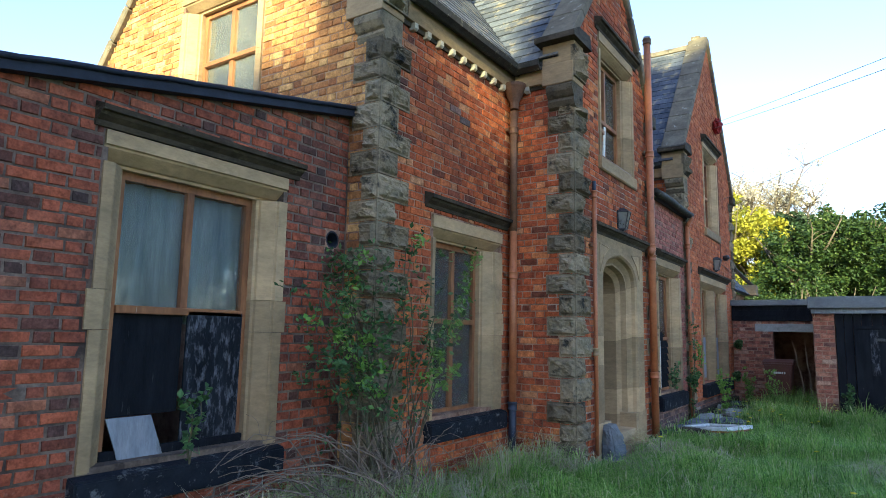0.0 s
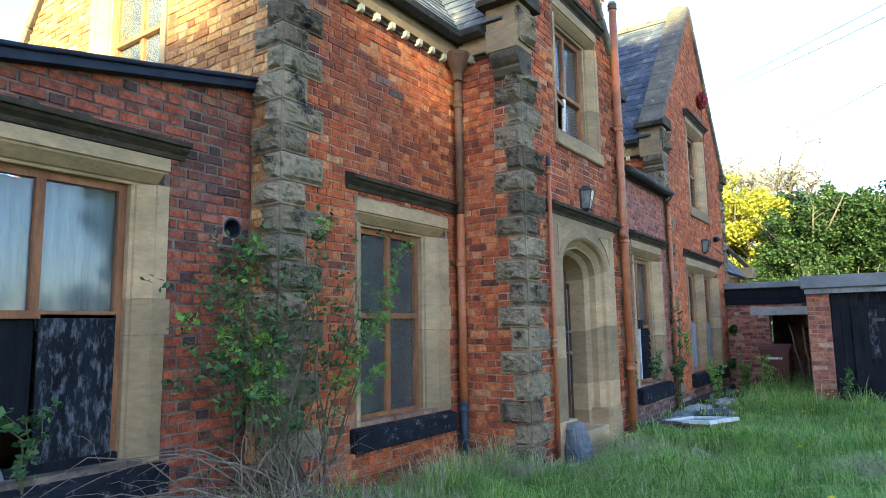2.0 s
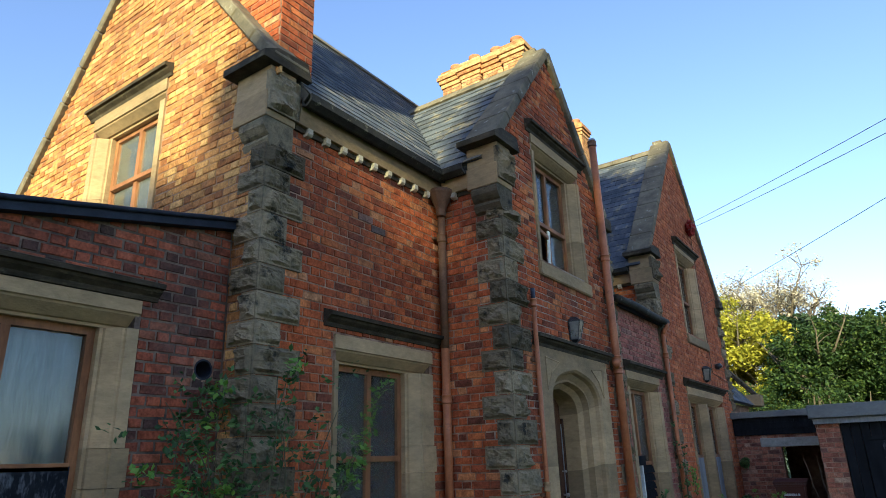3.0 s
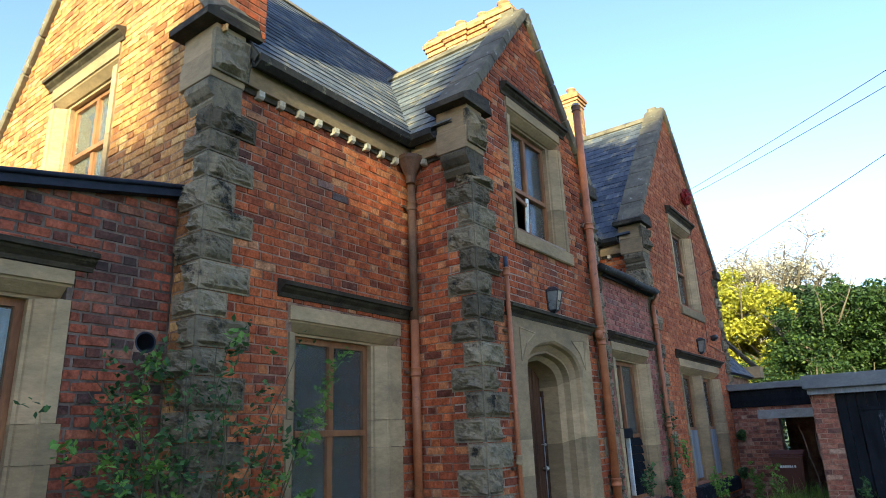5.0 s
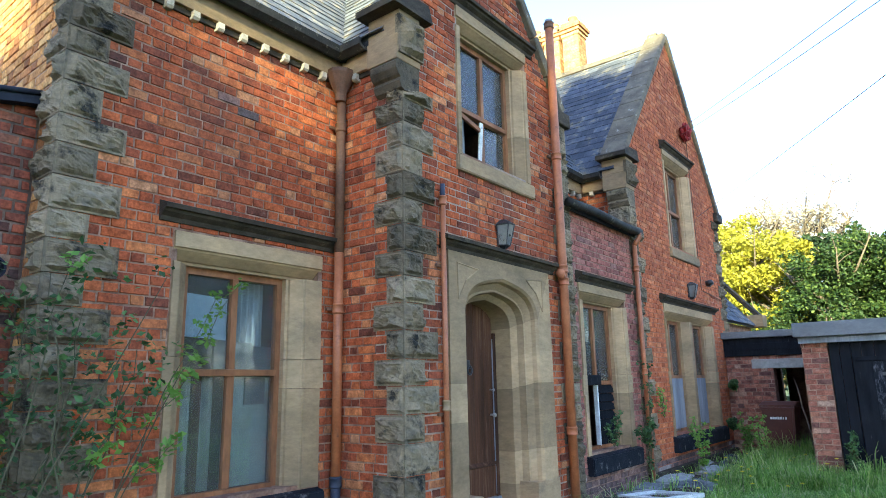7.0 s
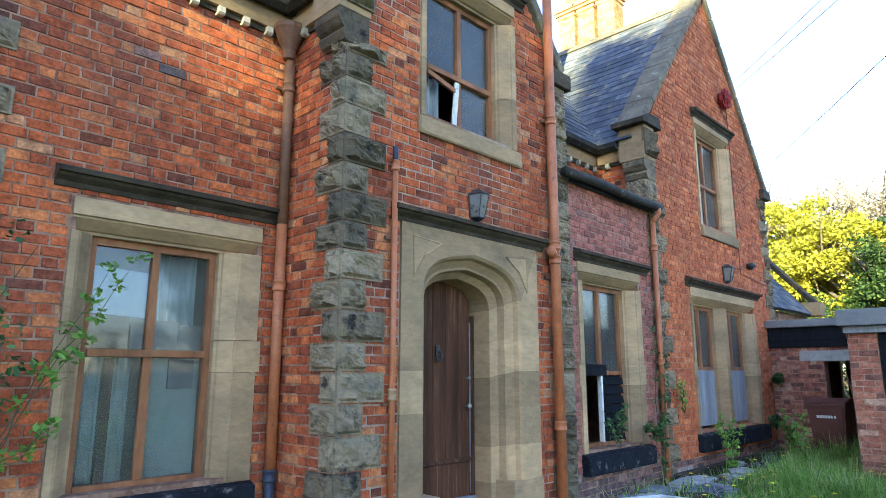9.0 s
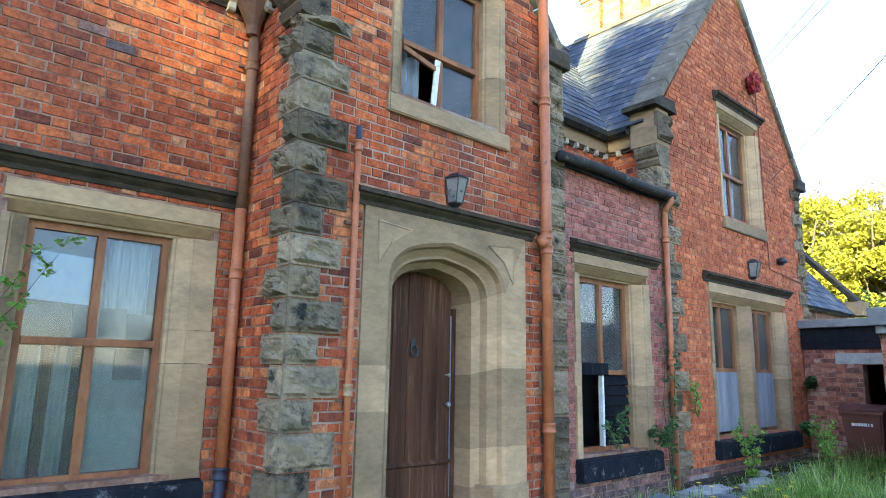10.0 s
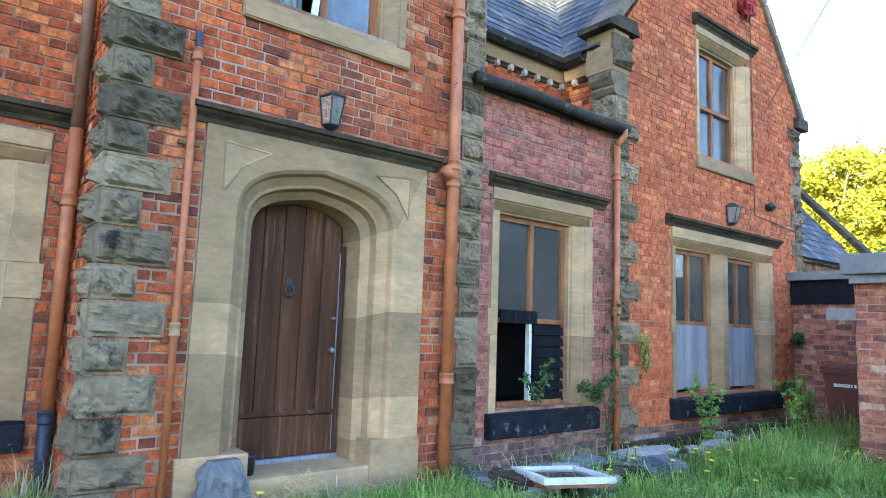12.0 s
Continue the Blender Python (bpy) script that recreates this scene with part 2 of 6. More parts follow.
def leaf_mat(name, stops, rough=0.55, trans=0.3):
    m, nt, b = mat(name, rough, spec=0.3)
    c = ramp(nt, piece_random(nt), stops)
    c = mix(nt, 0.4, c, ramp(nt, noise_node(nt, 0.7, 3), [(0.3, (0.55, 0.6, 0.5)), (0.7, (1.35, 1.3, 1.2))]), "MULTIPLY")
    link(nt, c, b.inputs["Base Color"])
    t = nt.nodes.new("ShaderNodeBsdfTranslucent")
    link(nt, c, t.inputs["Color"])
    ms = nt.nodes.new("ShaderNodeMixShader")
    ms.inputs[0].default_value = trans
    link(nt, b.outputs[0], ms.inputs[1])
    link(nt, t.outputs[0], ms.inputs[2])
    link(nt, ms.outputs[0], nt.nodes["Material Output"].inputs[0])
    return m


LEAF_ROSE = leaf_mat("rose_leaf", [(0.0, (0.025, 0.06, 0.02)), (0.6, (0.06, 0.13, 0.04)), (1.0, (0.13, 0.25, 0.075))])
LEAF_YOUNG = leaf_mat("young_bright_leaf", [(0.0, (0.10, 0.22, 0.03)), (1.0, (0.22, 0.38, 0.07))])
# Low sun is put into this yellow, and shade into the dark green below.
LEAF_GOLD = leaf_mat("sunlit_yellow_green_leaf", [(0.0, (0.16, 0.17, 0.015)), (0.5, (0.33, 0.31, 0.03)), (1.0, (0.48, 0.42, 0.05))])
LEAF_GREEN = leaf_mat("shaded_green_leaf", [(0.0, (0.014, 0.034, 0.010)), (0.6, (0.034, 0.068, 0.018)), (1.0, (0.085, 0.125, 0.028))])
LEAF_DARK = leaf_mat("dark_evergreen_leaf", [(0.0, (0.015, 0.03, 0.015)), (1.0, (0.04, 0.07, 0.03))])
BLOSSOM = leaf_mat("pale_blossom_twig", [(0.0, (0.30, 0.24, 0.17)), (0.6, (0.50, 0.44, 0.36)), (1.0, (0.70, 0.66, 0.60))])
GRASS = leaf_mat("meadow_grass", [(0.0, (0.10, 0.21, 0.04)), (0.4, (0.24, 0.42, 0.085)), (0.82, (0.47, 0.66, 0.17)), (0.94, (0.62, 0.60, 0.30)), (1.0, (0.76, 0.66, 0.45))], 0.45, 0.6)
PETAL = leaf_mat("dandelion_petal", [(0.0, (0.75, 0.55, 0.02)), (1.0, (0.85, 0.68, 0.04))])


def glass_mat(name, tint=(0.9, 0.93, 0.93), dirt=0.12):
    m = bpy.data.materials.new(name)
    m.use_nodes = True
    nt = m.node_tree
    nt.nodes.remove(nt.nodes["Principled BSDF"])
    tr = nt.nodes.new("ShaderNodeBsdfTransparent")
    tr.inputs[0].default_value = (*tint, 1)
    gl = nt.nodes.new("ShaderNodeBsdfGlossy")
    gl.inputs["Roughness"].default_value = 0.03
    fr = nt.nodes.new("ShaderNodeFresnel")
    fr.inputs[0].default_value = 1.54
    bn = nt.nodes.new("ShaderNodeBump")
    bn.inputs["Strength"].default_value, bn.inputs["Distance"].default_value = 0.02, 0.02
    link(nt, noise_node(nt, 3.0, 2), bn.inputs["Height"])
    link(nt, bn.outputs[0], gl.inputs["Normal"])
    a = nt.nodes.new("ShaderNodeMixShader")
    link(nt, fr.outputs[0], a.inputs[0])
    link(nt, tr.outputs[0], a.inputs[1])
    link(nt, gl.outputs[0], a.inputs[2])
    df = nt.nodes.new("ShaderNodeBsdfDiffuse")
    df.inputs[0].default_value = (0.45, 0.45, 0.42, 1)
    d = nt.nodes.new("ShaderNodeMixShader")
    link(nt, calc(nt, "MULTIPLY", noise_node(nt, 4.0, 6, 0.7), dirt), d.inputs[0])
    link(nt, a.outputs[0], d.inputs[1])
    link(nt, df.outputs[0], d.inputs[2])
    link(nt, d.outputs[0], nt.nodes["Material Output"].inputs[0])
    return m


GLASS = glass_mat("old_window_glass")
GLASS_AMBER = glass_mat("stained_lantern_glass", (0.60, 0.62, 0.52), 0.7)
DRY_GRASS = leaf_mat("dry_matted_grass", [(0.0, (0.30, 0.26, 0.13)), (0.6, (0.46, 0.40, 0.24)), (1.0, (0.60, 0.54, 0.38))], 0.6, 0.3)

# ---- building helpers ----
def E(xf):
    """A wall face that looks along +x: u runs along y, d stands out, z up."""
    return lambda u, d, z: Vector((xf + d, u, z))


def S(yf):
    """A wall face that looks along -y: u runs along x."""
    return lambda u, d, z: Vector((u, yf - d, z))


def hexa(bm, O, u0, u1, d0, d1, z0, z1):
    v = [bm.verts.new(O(u, d, z)) for z in (z0, z1) for d in (d0, d1) for u in (u0, u1)]
    for f in ((0, 1, 3, 2), (4, 6, 7, 5), (0, 4, 5, 1), (2, 3, 7, 6), (0, 2, 6, 4), (1, 5, 7, 3)):
        bm.faces.new([v[i] for i in f])
    return bm


def extrude(bm, ring0, ring1):
    a = [bm.verts.new(p) for p in ring0]
    b = [bm.verts.new(p) for p in ring1]
    n = len(a)
    for i in range(n):
        bm.faces.new((a[i], a[(i + 1) % n], b[(i + 1) % n], b[i]))
    bm.faces.new(a)
    bm.faces.new(b[::-1])
    return bm


def prism_u(bm, O, prof, u0, u1):
    return extrude(bm, [O(u0, d, z) for d, z in prof], [O(u1, d, z) for d, z in prof])


def prism_z(bm, O, prof, z0, z1):
    return extrude(bm, [O(u, d, z0) for u, d in prof], [O(u, d, z1) for u, d in prof])


def prism_d(bm, O, prof, d0, d1):
    return extrude(bm, [O(u, d0, z) for u, z in prof], [O(u, d1, z) for u, z in prof])


def block(O, u0, u1, d0, d1, z0, z1, bevel=0.0):
    bm = hexa(bmesh.new(), O, u0, u1, d0, d1, z0, z1)
    if bevel:
        bmesh.ops.bevel(bm, geom=bm.edges[:], offset=bevel, segments=2, profile=0.6, affect="EDGES")
    return bm


def mesh_of(bm, name, material, smooth=False):
    bmesh.ops.recalc_face_normals(bm, faces=bm.faces[:])
    me = bpy.data.meshes.new(name)
    bm.to_mesh(me)
    bm.free()
    me.materials.append(material)
    if smooth:
        me.polygons.foreach_set("use_smooth", [True] * len(me.polygons))
    return me


def under(ob, parent):
    ob.parent = parent
    ob.matrix_parent_inverse = (world_of(parent)).inverted()
    return ob


def world_of(ob):
    if ob.parent is None:
        return ob.matrix_basis.copy()
    return world_of(ob.parent) @ ob.matrix_parent_inverse @ ob.matrix_basis


def part(name, bm, material, parent, label="", smooth=False):
    ob = under(new(name, mesh_of(bm, name, material, smooth)), parent)
    if label:
        ob["label"] = label
    return ob


def thing(name, at, label, category, group="", kind=""):
    ob = new(name)
    ob.location = at
    ob.empty_display_size = 0.1
    return tagged(ob, label, category, group, kind)


def single(name, bm, material, label, category, group="", kind="", smooth=False):
    return tagged(new(name, mesh_of(bm, name, material, smooth)), label, category, group, kind)


def tube(bm, pts, radii, sides=10, cap=True):
    """A round bar through the points, with a radius at each."""
    pts = [Vector(p) for p in pts]
    if isinstance(radii, (int, float)):
        radii = [radii] * len(pts)
    rings = []
    side = None
    for i, p in enumerate(pts):
        way = (pts[min(i + 1, len(pts) - 1)] - pts[max(i - 1, 0)]).normalized()
        if side is None:
            side = way.cross(Vector((0.31, 0.27, 0.91)))
            if side.length < 0.05:
                side = way.cross(Vector((1, 0, 0)))
        side = (side - way * side.dot(way)).normalized()
        up = way.cross(side)
        rings.append([bm.verts.new(p + (side * math.cos(a) + up * math.sin(a)) * radii[i]) for a in (2 * math.pi * k / sides for k in range(sides))])
    for r, s in zip(rings, rings[1:]):
        for k in range(sides):
            bm.faces.new((r[k], r[(k + 1) % sides], s[(k + 1) % sides], s[k]))
    if cap:
        bm.faces.new(rings[0][::-1])
        bm.faces.new(rings[-1])
    return bm


def cut(a, b, holes):
    """The stretches of a..b that none of the holes covers."""
    out = [(a, b)]
    for h0, h1 in holes:
        nxt = []
        for s0, s1 in out:
            if h1 <= s0 or h0 >= s1:
                nxt.append((s0, s1))
            else:
                if h0 > s0:
                    nxt.append((s0, h0))
                if h1 < s1:
                    nxt.append((h1, s1))
        out = nxt
    return out


def backing(bm, O, u0, u1, z0, z1, holes, d0=-0.34, d1=0.0):
    """A solid wall with rectangular holes (u0, u1, z0, z1) through it."""
    us = sorted({u0, u1, *[min(max(h[i], u0), u1) for h in holes for i in (0, 1)]})
    for a, b in zip(us, us[1:]):
        m = (a + b) / 2
        for s0, s1 in cut(z0, z1, [(h[2], h[3]) for h in holes if h[0] < m < h[1]]):
            hexa(bm, O, a, b, d0, d1, s0, s1)
    return bm


def joined_pieces(name, boxes, material, parent, label=""):
    """Many small blocks as one mesh; each is eight corners, the four of the back first."""
    v = np.array(boxes, dtype=float).reshape(-1, 3)
    k = np.arange(len(boxes)) * 8
    quads = ((4, 5, 6, 7), (0, 1, 5, 4), (1, 2, 6, 5), (2, 3, 7, 6), (3, 0, 4, 7))
    faces = np.concatenate([np.stack([k + i for i in q], 1) for q in quads])
    me = bpy.data.meshes.new(name)
    me.from_pydata(v.tolist(), [], faces.tolist())
    me.materials.append(material)
    ob = under(new(name, me), parent)
    ob["kind"] = "stuff"
    if label:
        ob["label"] = label
    return ob


def brick_corners(O, u0, u1, z0, z1, proud, r=None):
    c = 0.005
    j = (lambda: r.uniform(-0.0042, 0.0042)) if r else (lambda: 0.0)
    back = [(u0, -0.012, z0), (u1, -0.012, z0), (u1, -0.012, z1), (u0, -0.012, z1)]
    front = [(u0 + c, proud, z0 + c), (u1 - c, proud, z0 + c), (u1 - c, proud, z1 - c), (u0 + c, proud, z1 - c)]
    return [O(*p) for p in back] + [O(u + j(), d + j(), z + j()) for u, d, z in front]


COURSE, LONG, SHORT = 0.080, 0.229, 0.115


def lay_bricks(wall, O, span, z0, z1, holes, material, focus, bond="flemish", seed=1, parts=300, label="", headers_of=None, joint=0.0042):
    """Brickwork over a wall face. span(z): the ends of the course at that height. The whole bricks nearest to focus (u, z) are objects of their own."""
    r = random.Random(seed)
    whole, rest = [], []
    for row in range(int(z0 / COURSE), int(z1 / COURSE) + 1):
        zb, zt = row * COURSE + joint, (row + 1) * COURSE - joint
        zm = (zb + zt) / 2
        if zm < z0 or zm > z1:
            continue
        a, b = span(zm)
        if b - a < 0.05:
            continue
        gaps = [(h[0], h[1]) for h in holes if h[2] < zm < h[3]]
        headers = bond == "garden" and row % 4 == 0
        u = math.floor(a / (LONG + SHORT) - 1) * (LONG + SHORT) + (row % 2) * ((LONG + SHORT) / 2 if bond == "flemish" else LONG / 2) + r.uniform(-0.025, 0.025)
        i = 0
        while u < b:
            w = SHORT if headers else (LONG if (bond != "flemish" or i % 2 == 0) else SHORT)
            i += 1
            s0, s1 = u + joint, u + w - joint
            u += w
            for e0, e1 in cut(max(s0, a), min(s1, b), gaps) if s1 > a and s0 < b else []:
                if e1 - e0 < 0.02:
                    continue
                if e1 - e0 > (s1 - s0) - 0.001:
                    whole.append((s0, s1, zb, zt))
                else:
                    rest.append((e0, e1, zb, zt))
    whole.sort(key=lambda q: abs((q[0] + q[1]) / 2 - focus[0]) + abs((q[2] + q[3]) / 2 - focus[1]))
    near, far = whole[:parts], whole[parts:]
    shapes = {}
    origin = O(0, 0, 0)
    for s0, s1, zb, zt in near:
        key = "stretcher" if s1 - s0 > 0.15 else "header"
        if key not in shapes:
            shapes[key] = []
            for _ in range(8):
                corners = brick_corners(O, 0, s1 - s0, 0, zt - zb, 0.0, r)
                me = bpy.data.meshes.new("brick")
                me.from_pydata([tuple(c - origin) for c in corners], [], [(4, 5, 6, 7), (0, 1, 5, 4), (1, 2, 6, 5), (2, 3, 7, 6), (3, 0, 4, 7)])
                me.materials.append(headers_of if headers_of and key == "header" else material)
                shapes[key].append(me)
        ob = new("brick", shapes[key][r.randrange(8)])
        ob.location = O(s0 + r.uniform(-0.002, 0.002), 0.006 + r.uniform(-0.003, 0.005), zb + r.uniform(-0.0015, 0.0015))
        under(ob, wall)
    left = far + rest
    if headers_of:
        joined_pieces("brickwork", [brick_corners(O, *q, 0.006 + r.uniform(-0.003, 0.005), r) for q in left if q[1] - q[0] < 0.13], headers_of, wall, label)
        left = [q for q in left if q[1] - q[0] >= 0.13]
    joined_pieces("brickwork", [brick_corners(O, *q, 0.006 + r.uniform(-0.003, 0.005), r) for q in left], material, wall, label)


def rock_stone(bm, lo, hi, faces, rough, seed, draft=0.016):
    """A squared block between two corners with a smooth drafted margin; faces: the sides that are left rough inside it, as '+x', '-y'."""
    cuts = 13
    lo, hi = Vector(lo), Vector(hi)
    t = bmesh.new()
    bmesh.ops.create_cube(t, size=2.0)
    bmesh.ops.subdivide_edges(t, edges=t.edges[:], cuts=cuts, use_grid_fill=True)
    mid, half = (lo + hi) / 2, (hi - lo) / 2
    for v in t.verts:
        q = v.co.copy()
        for k in range(3):
            step = round((abs(q[k])) * 7)
            if step == 6:
                q[k] = math.copysign(1 - min(0.4, draft / half[k]), q[k])
            elif step < 6:
                q[k] = math.copysign(step / 6 * (1 - min(0.4, draft / half[k]) * 1.35), q[k])
        p = Vector((mid.x + q.x * half.x, mid.y + q.y * half.y, mid.z + q.z * half.z))
        for f in faces:
            ax, sg = "xyz".index(f[1]), 1 if f[0] == "+" else -1
            if q[ax] * sg > 0.99:
                o1, o2 = [k for k in range(3) if k != ax]
                inner = min((1 - abs(q[o1])) * half[o1], (1 - abs(q[o2])) * half[o2])
                if inner > draft * 1.02:
                    s3 = Vector((seed * 3.7, seed * 1.3, 0))
                    n = noise.noise(p * 8 + s3) + 0.55 * noise.noise(p * 21 + s3)
                    n = 0.55 * n + 0.45 * round(n * 3.5) / 3.5 + 0.25 * noise.noise(p * 55 + s3)
                    p[ax] += sg * rough * max(0.75 + 1.15 * n, 0.08)
        v.co = p
    me = bpy.data.meshes.new("rough")
    t.to_mesh(me)
    t.free()
    bm.from_mesh(me)
    bpy.data.meshes.remove(me)
    return bm

# ---- ground ----
def make_ground():
    bm = bmesh.new()
    bmesh.ops.create_grid(bm, x_segments=90, y_segments=90, size=30)
    for v in bm.verts:
        v.co.z = 0.05 * noise.noise(v.co * 0.5) + 0.03 * noise.noise(v.co * 1.4) - 0.03
    edge = [e for e in bm.edges if e.is_boundary]
    for k, far in enumerate((120.0, 1500.0)):
        ret = bmesh.ops.extrude_edge_only(bm, edges=edge)
        vs = [g for g in ret["geom"] if isinstance(g, bmesh.types.BMVert)]
        for v in vs:
            v.co *= far / max(abs(v.co.x), abs(v.co.y))
            v.co.z = -0.3
        edge = [g for g in ret["geom"] if isinstance(g, bmesh.types.BMEdge)]
    single("ground", bm, SOIL, "rough grassy garden ground with bare soil patches", "ground", kind="structure", smooth=True)


make_ground()

# ---- the plan: faces of the walls ----
X_LEAN, X_MAIN, X_WING = -4.12, -3.75, -2.88
Y_SOUTH, Y_WING_A, Y_WING_B = 4.46, 7.08, 12.55
Y_A_END, Y_END = 10.22, 17.62
EAVE = 4.95
APEX_A, APEX_B = (8.64, 7.12), (15.17, 8.36)
MAIN_RIDGE = (-6.25, 8.2)
LEAN, MAIN, WING = E(X_LEAN), E(X_MAIN), E(X_WING)
SOUTH, SIDE_A, SIDE_B = S(Y_SOUTH), S(Y_WING_A), S(Y_WING_B)

# openings: the light, and the stone round it
OP_LEAN, RING_LEAN = (2.32, 3.48, 0.57, 2.55), (2.12, 3.70, 0.56, 2.76)
OP_MAIN, RING_MAIN = (5.54, 6.54, 0.62, 2.46), (5.36, 6.86, 0.60, 2.70)
OP_UP_A, RING_UP_A = (8.14, 9.22, 3.86, 5.36), (7.95, 9.42, 3.86, 5.60)
OP_INF, RING_INF = (10.80, 11.88, 0.56, 2.55), (10.58, 12.14, 0.54, 2.78)
OP_UP_B, RING_UP_B = (14.57, 15.68, 3.88, 5.55), (14.38, 15.92, 3.87, 5.76)
OP_LOW_B, RING_LOW_B = (13.94, 16.28, 0.58, 2.52), (13.74, 16.54, 0.55, 2.77)
OP_SOUTH, RING_SOUTH = (-6.80, -5.70, 3.85, 5.40), (-7.02, -5.48, 3.84, 5.66)
DOOR_RING = (7.72, 9.72, 0.0, 2.78)


def shrink(r, s=0.03):
    return (r[0] + s, r[1] - s, r[2] + s, r[3] - s)


def structure_wall(name, bm, label):
    beds = {"wall_wing_front": MORTAR_PALE, "wall_lean_to": MORTAR_SOOTY, "wall_far_wing_front": MORTAR_RED}
    return single(name, bm, beds.get(name, MORTAR), label, "wall", kind="structure")


def lean_top(u):
    return 3.60 - (Y_SOUTH - u) * 0.205


def line(p, q):
    """Height to place on a sloping line: the u at which it reaches z."""
    return lambda z: p[0] + (q[0] - p[0]) * (z - p[1]) / (q[1] - p[1])


def build_walls():
    # single-storey addition with a sloping top
    bm = backing(bmesh.new(), LEAN, -3.0, Y_SOUTH, -0.3, 2.0, [shrink(RING_LEAN), (4.20, 4.36, 2.23, 2.39)])
    t = [(-3.0, 2.0), (RING_LEAN[0] + 0.03, 2.0), (RING_LEAN[0] + 0.03, lean_top(RING_LEAN[0]) - 0.06), (-3.0, lean_top(-3.0) - 0.06)]
    prism_d(bm, LEAN, t, -0.34, 0)
    a, b = RING_LEAN[0] + 0.03, RING_LEAN[1] - 0.03
    prism_d(bm, LEAN, [(a, RING_LEAN[3] - 0.03), (b, RING_LEAN[3] - 0.03), (b, lean_top(b) - 0.06), (a, lean_top(a) - 0.06)], -0.34, 0)
    hexa(bm, LEAN, 4.20, 4.36, -0.34, 0, 2.0, 2.23)
    for u0, u1, z0 in ((b, 4.20, 2.0), (4.20, 4.36, 2.39), (4.36, Y_SOUTH, 2.0)):
        prism_d(bm, LEAN, [(u0, z0), (u1, z0), (u1, lean_top(u1) - 0.06), (u0, lean_top(u0) - 0.06)], -0.34, 0)
    lean = structure_wall("wall_lean_to", bm, "dull red brick wall of the single-storey addition")
    # main front, two stretches
    bm = backing(bmesh.new(), MAIN, Y_SOUTH, Y_WING_A, -0.3, EAVE, [shrink(RING_MAIN)])
    main = structure_wall("wall_front_main", bm, "red brick front wall of the two-storey house")
    bm = backing(bmesh.new(), MAIN, Y_A_END - 0.3, Y_WING_B + 0.3, 3.4, EAVE, [])
    mid = structure_wall("wall_front_recess", bm, "red brick upper wall set back above the infill")
    # south gable
    bm = backing(bmesh.new(), SOUTH, -8.85, X_MAIN - 0.342, -0.3, EAVE, [shrink(RING_SOUTH)])
    holes_up = shrink(RING_SOUTH)
    for u0, u1, z0 in ((-8.85, holes_up[0], EAVE), (holes_up[0], holes_up[1], holes_up[3]), (holes_up[1], X_MAIN - 0.342, EAVE), (X_MAIN - 0.342, X_MAIN - 0.003, EAVE + 0.001)):
        pts = [(u0, z0), (u1, z0)]
        ht = lambda u: 5.05 + (2.60 - abs(u + 6.25)) * (MAIN_RIDGE[1] - 5.05) / 2.6
        pts += [(u1, ht(u1))] + ([MAIN_RIDGE] if u0 < -6.25 < u1 else []) + [(u0, ht(u0))]
        prism_d(bm, SOUTH, pts, -0.34, 0)
    south = structure_wall("wall_south_gable", bm, "sunlit red brick gable end wall")
    # first gabled wing
    bm = backing(bmesh.new(), SIDE_A, X_MAIN - 0.3, X_WING - 0.34, -0.3, EAVE, [])
    side_a = structure_wall("wall_wing_side", bm, "red brick return wall of the gabled wing")
    bm = backing(bmesh.new(), WING, Y_WING_A, Y_A_END, -0.3, EAVE, [shrink(RING_UP_A), shrink(DOOR_RING)])
    h = shrink(RING_UP_A)
    ha = lambda u: 5.05 + (1.60 - abs(u - APEX_A[0])) * (APEX_A[1] - 5.05) / 1.60
    for u0, u1, z0 in ((Y_WING_A, h[0], EAVE), (h[0], h[1], h[3]), (h[1], Y_A_END, EAVE)):
        prism_d(bm, WING, [(u0, z0), (u1, z0), (u1, ha(u1))] + ([APEX_A] if u0 < APEX_A[0] < u1 else []) + [(u0, ha(u0))], -0.34, 0)
    wing_a = structure_wall("wall_wing_front", bm, "red brick front of the gabled entrance wing")
    bm = backing(bmesh.new(), lambda u, d, z: Vector((u, Y_A_END + d, z)), -8.0, X_WING - 0.34, -0.3, EAVE, [], -0.34, 0)
    structure_wall("wall_wing_return", bm, "red brick return wall of the entrance wing")
    # infill
    bm = backing(bmesh.new(), E(X_WING - 0.02), Y_A_END, Y_WING_B, -0.3, 3.74, [shrink(RING_INF)])
    infill = structure_wall("wall_infill", bm, "pinkish brick wall of the low infill between the wings")
    # second gabled wing
    bm = backing(bmesh.new(), SIDE_B, X_MAIN - 0.3, X_WING - 0.34, -0.3, EAVE, [])
    side_b = structure_wall("wall_far_wing_side", bm, "red brick return wall of the far wing")
    bm = backing(bmesh.new(), WING, Y_WING_B, Y_END, -0.3, EAVE, [shrink(RING_UP_B), shrink(RING_LOW_B)])
    h = shrink(RING_UP_B)
    hb = lambda u: 5.05 + (2.60 - abs(u - APEX_B[0])) * (APEX_B[1] - 5.05) / 2.60
    for u0, u1, z0 in ((Y_WING_B, h[0], EAVE), (h[0], h[1], h[3]), (h[1], Y_END, EAVE)):
        prism_d(bm, WING, [(u0, z0), (u1, z0), (u1, hb(u1))] + ([APEX_B] if u0 < APEX_B[0] < u1 else []) + [(u0, hb(u0))], -0.34, 0)
    wing_b = structure_wall("wall_far_wing_front", bm, "red brick front of the far gabled wing")
    # plain walls that close the house
    structure_wall("wall_back", block(E(-8.85), Y_SOUTH + 0.34, Y_END, 0.0, 0.34, -0.3, 5.0), "plain brick back wall")
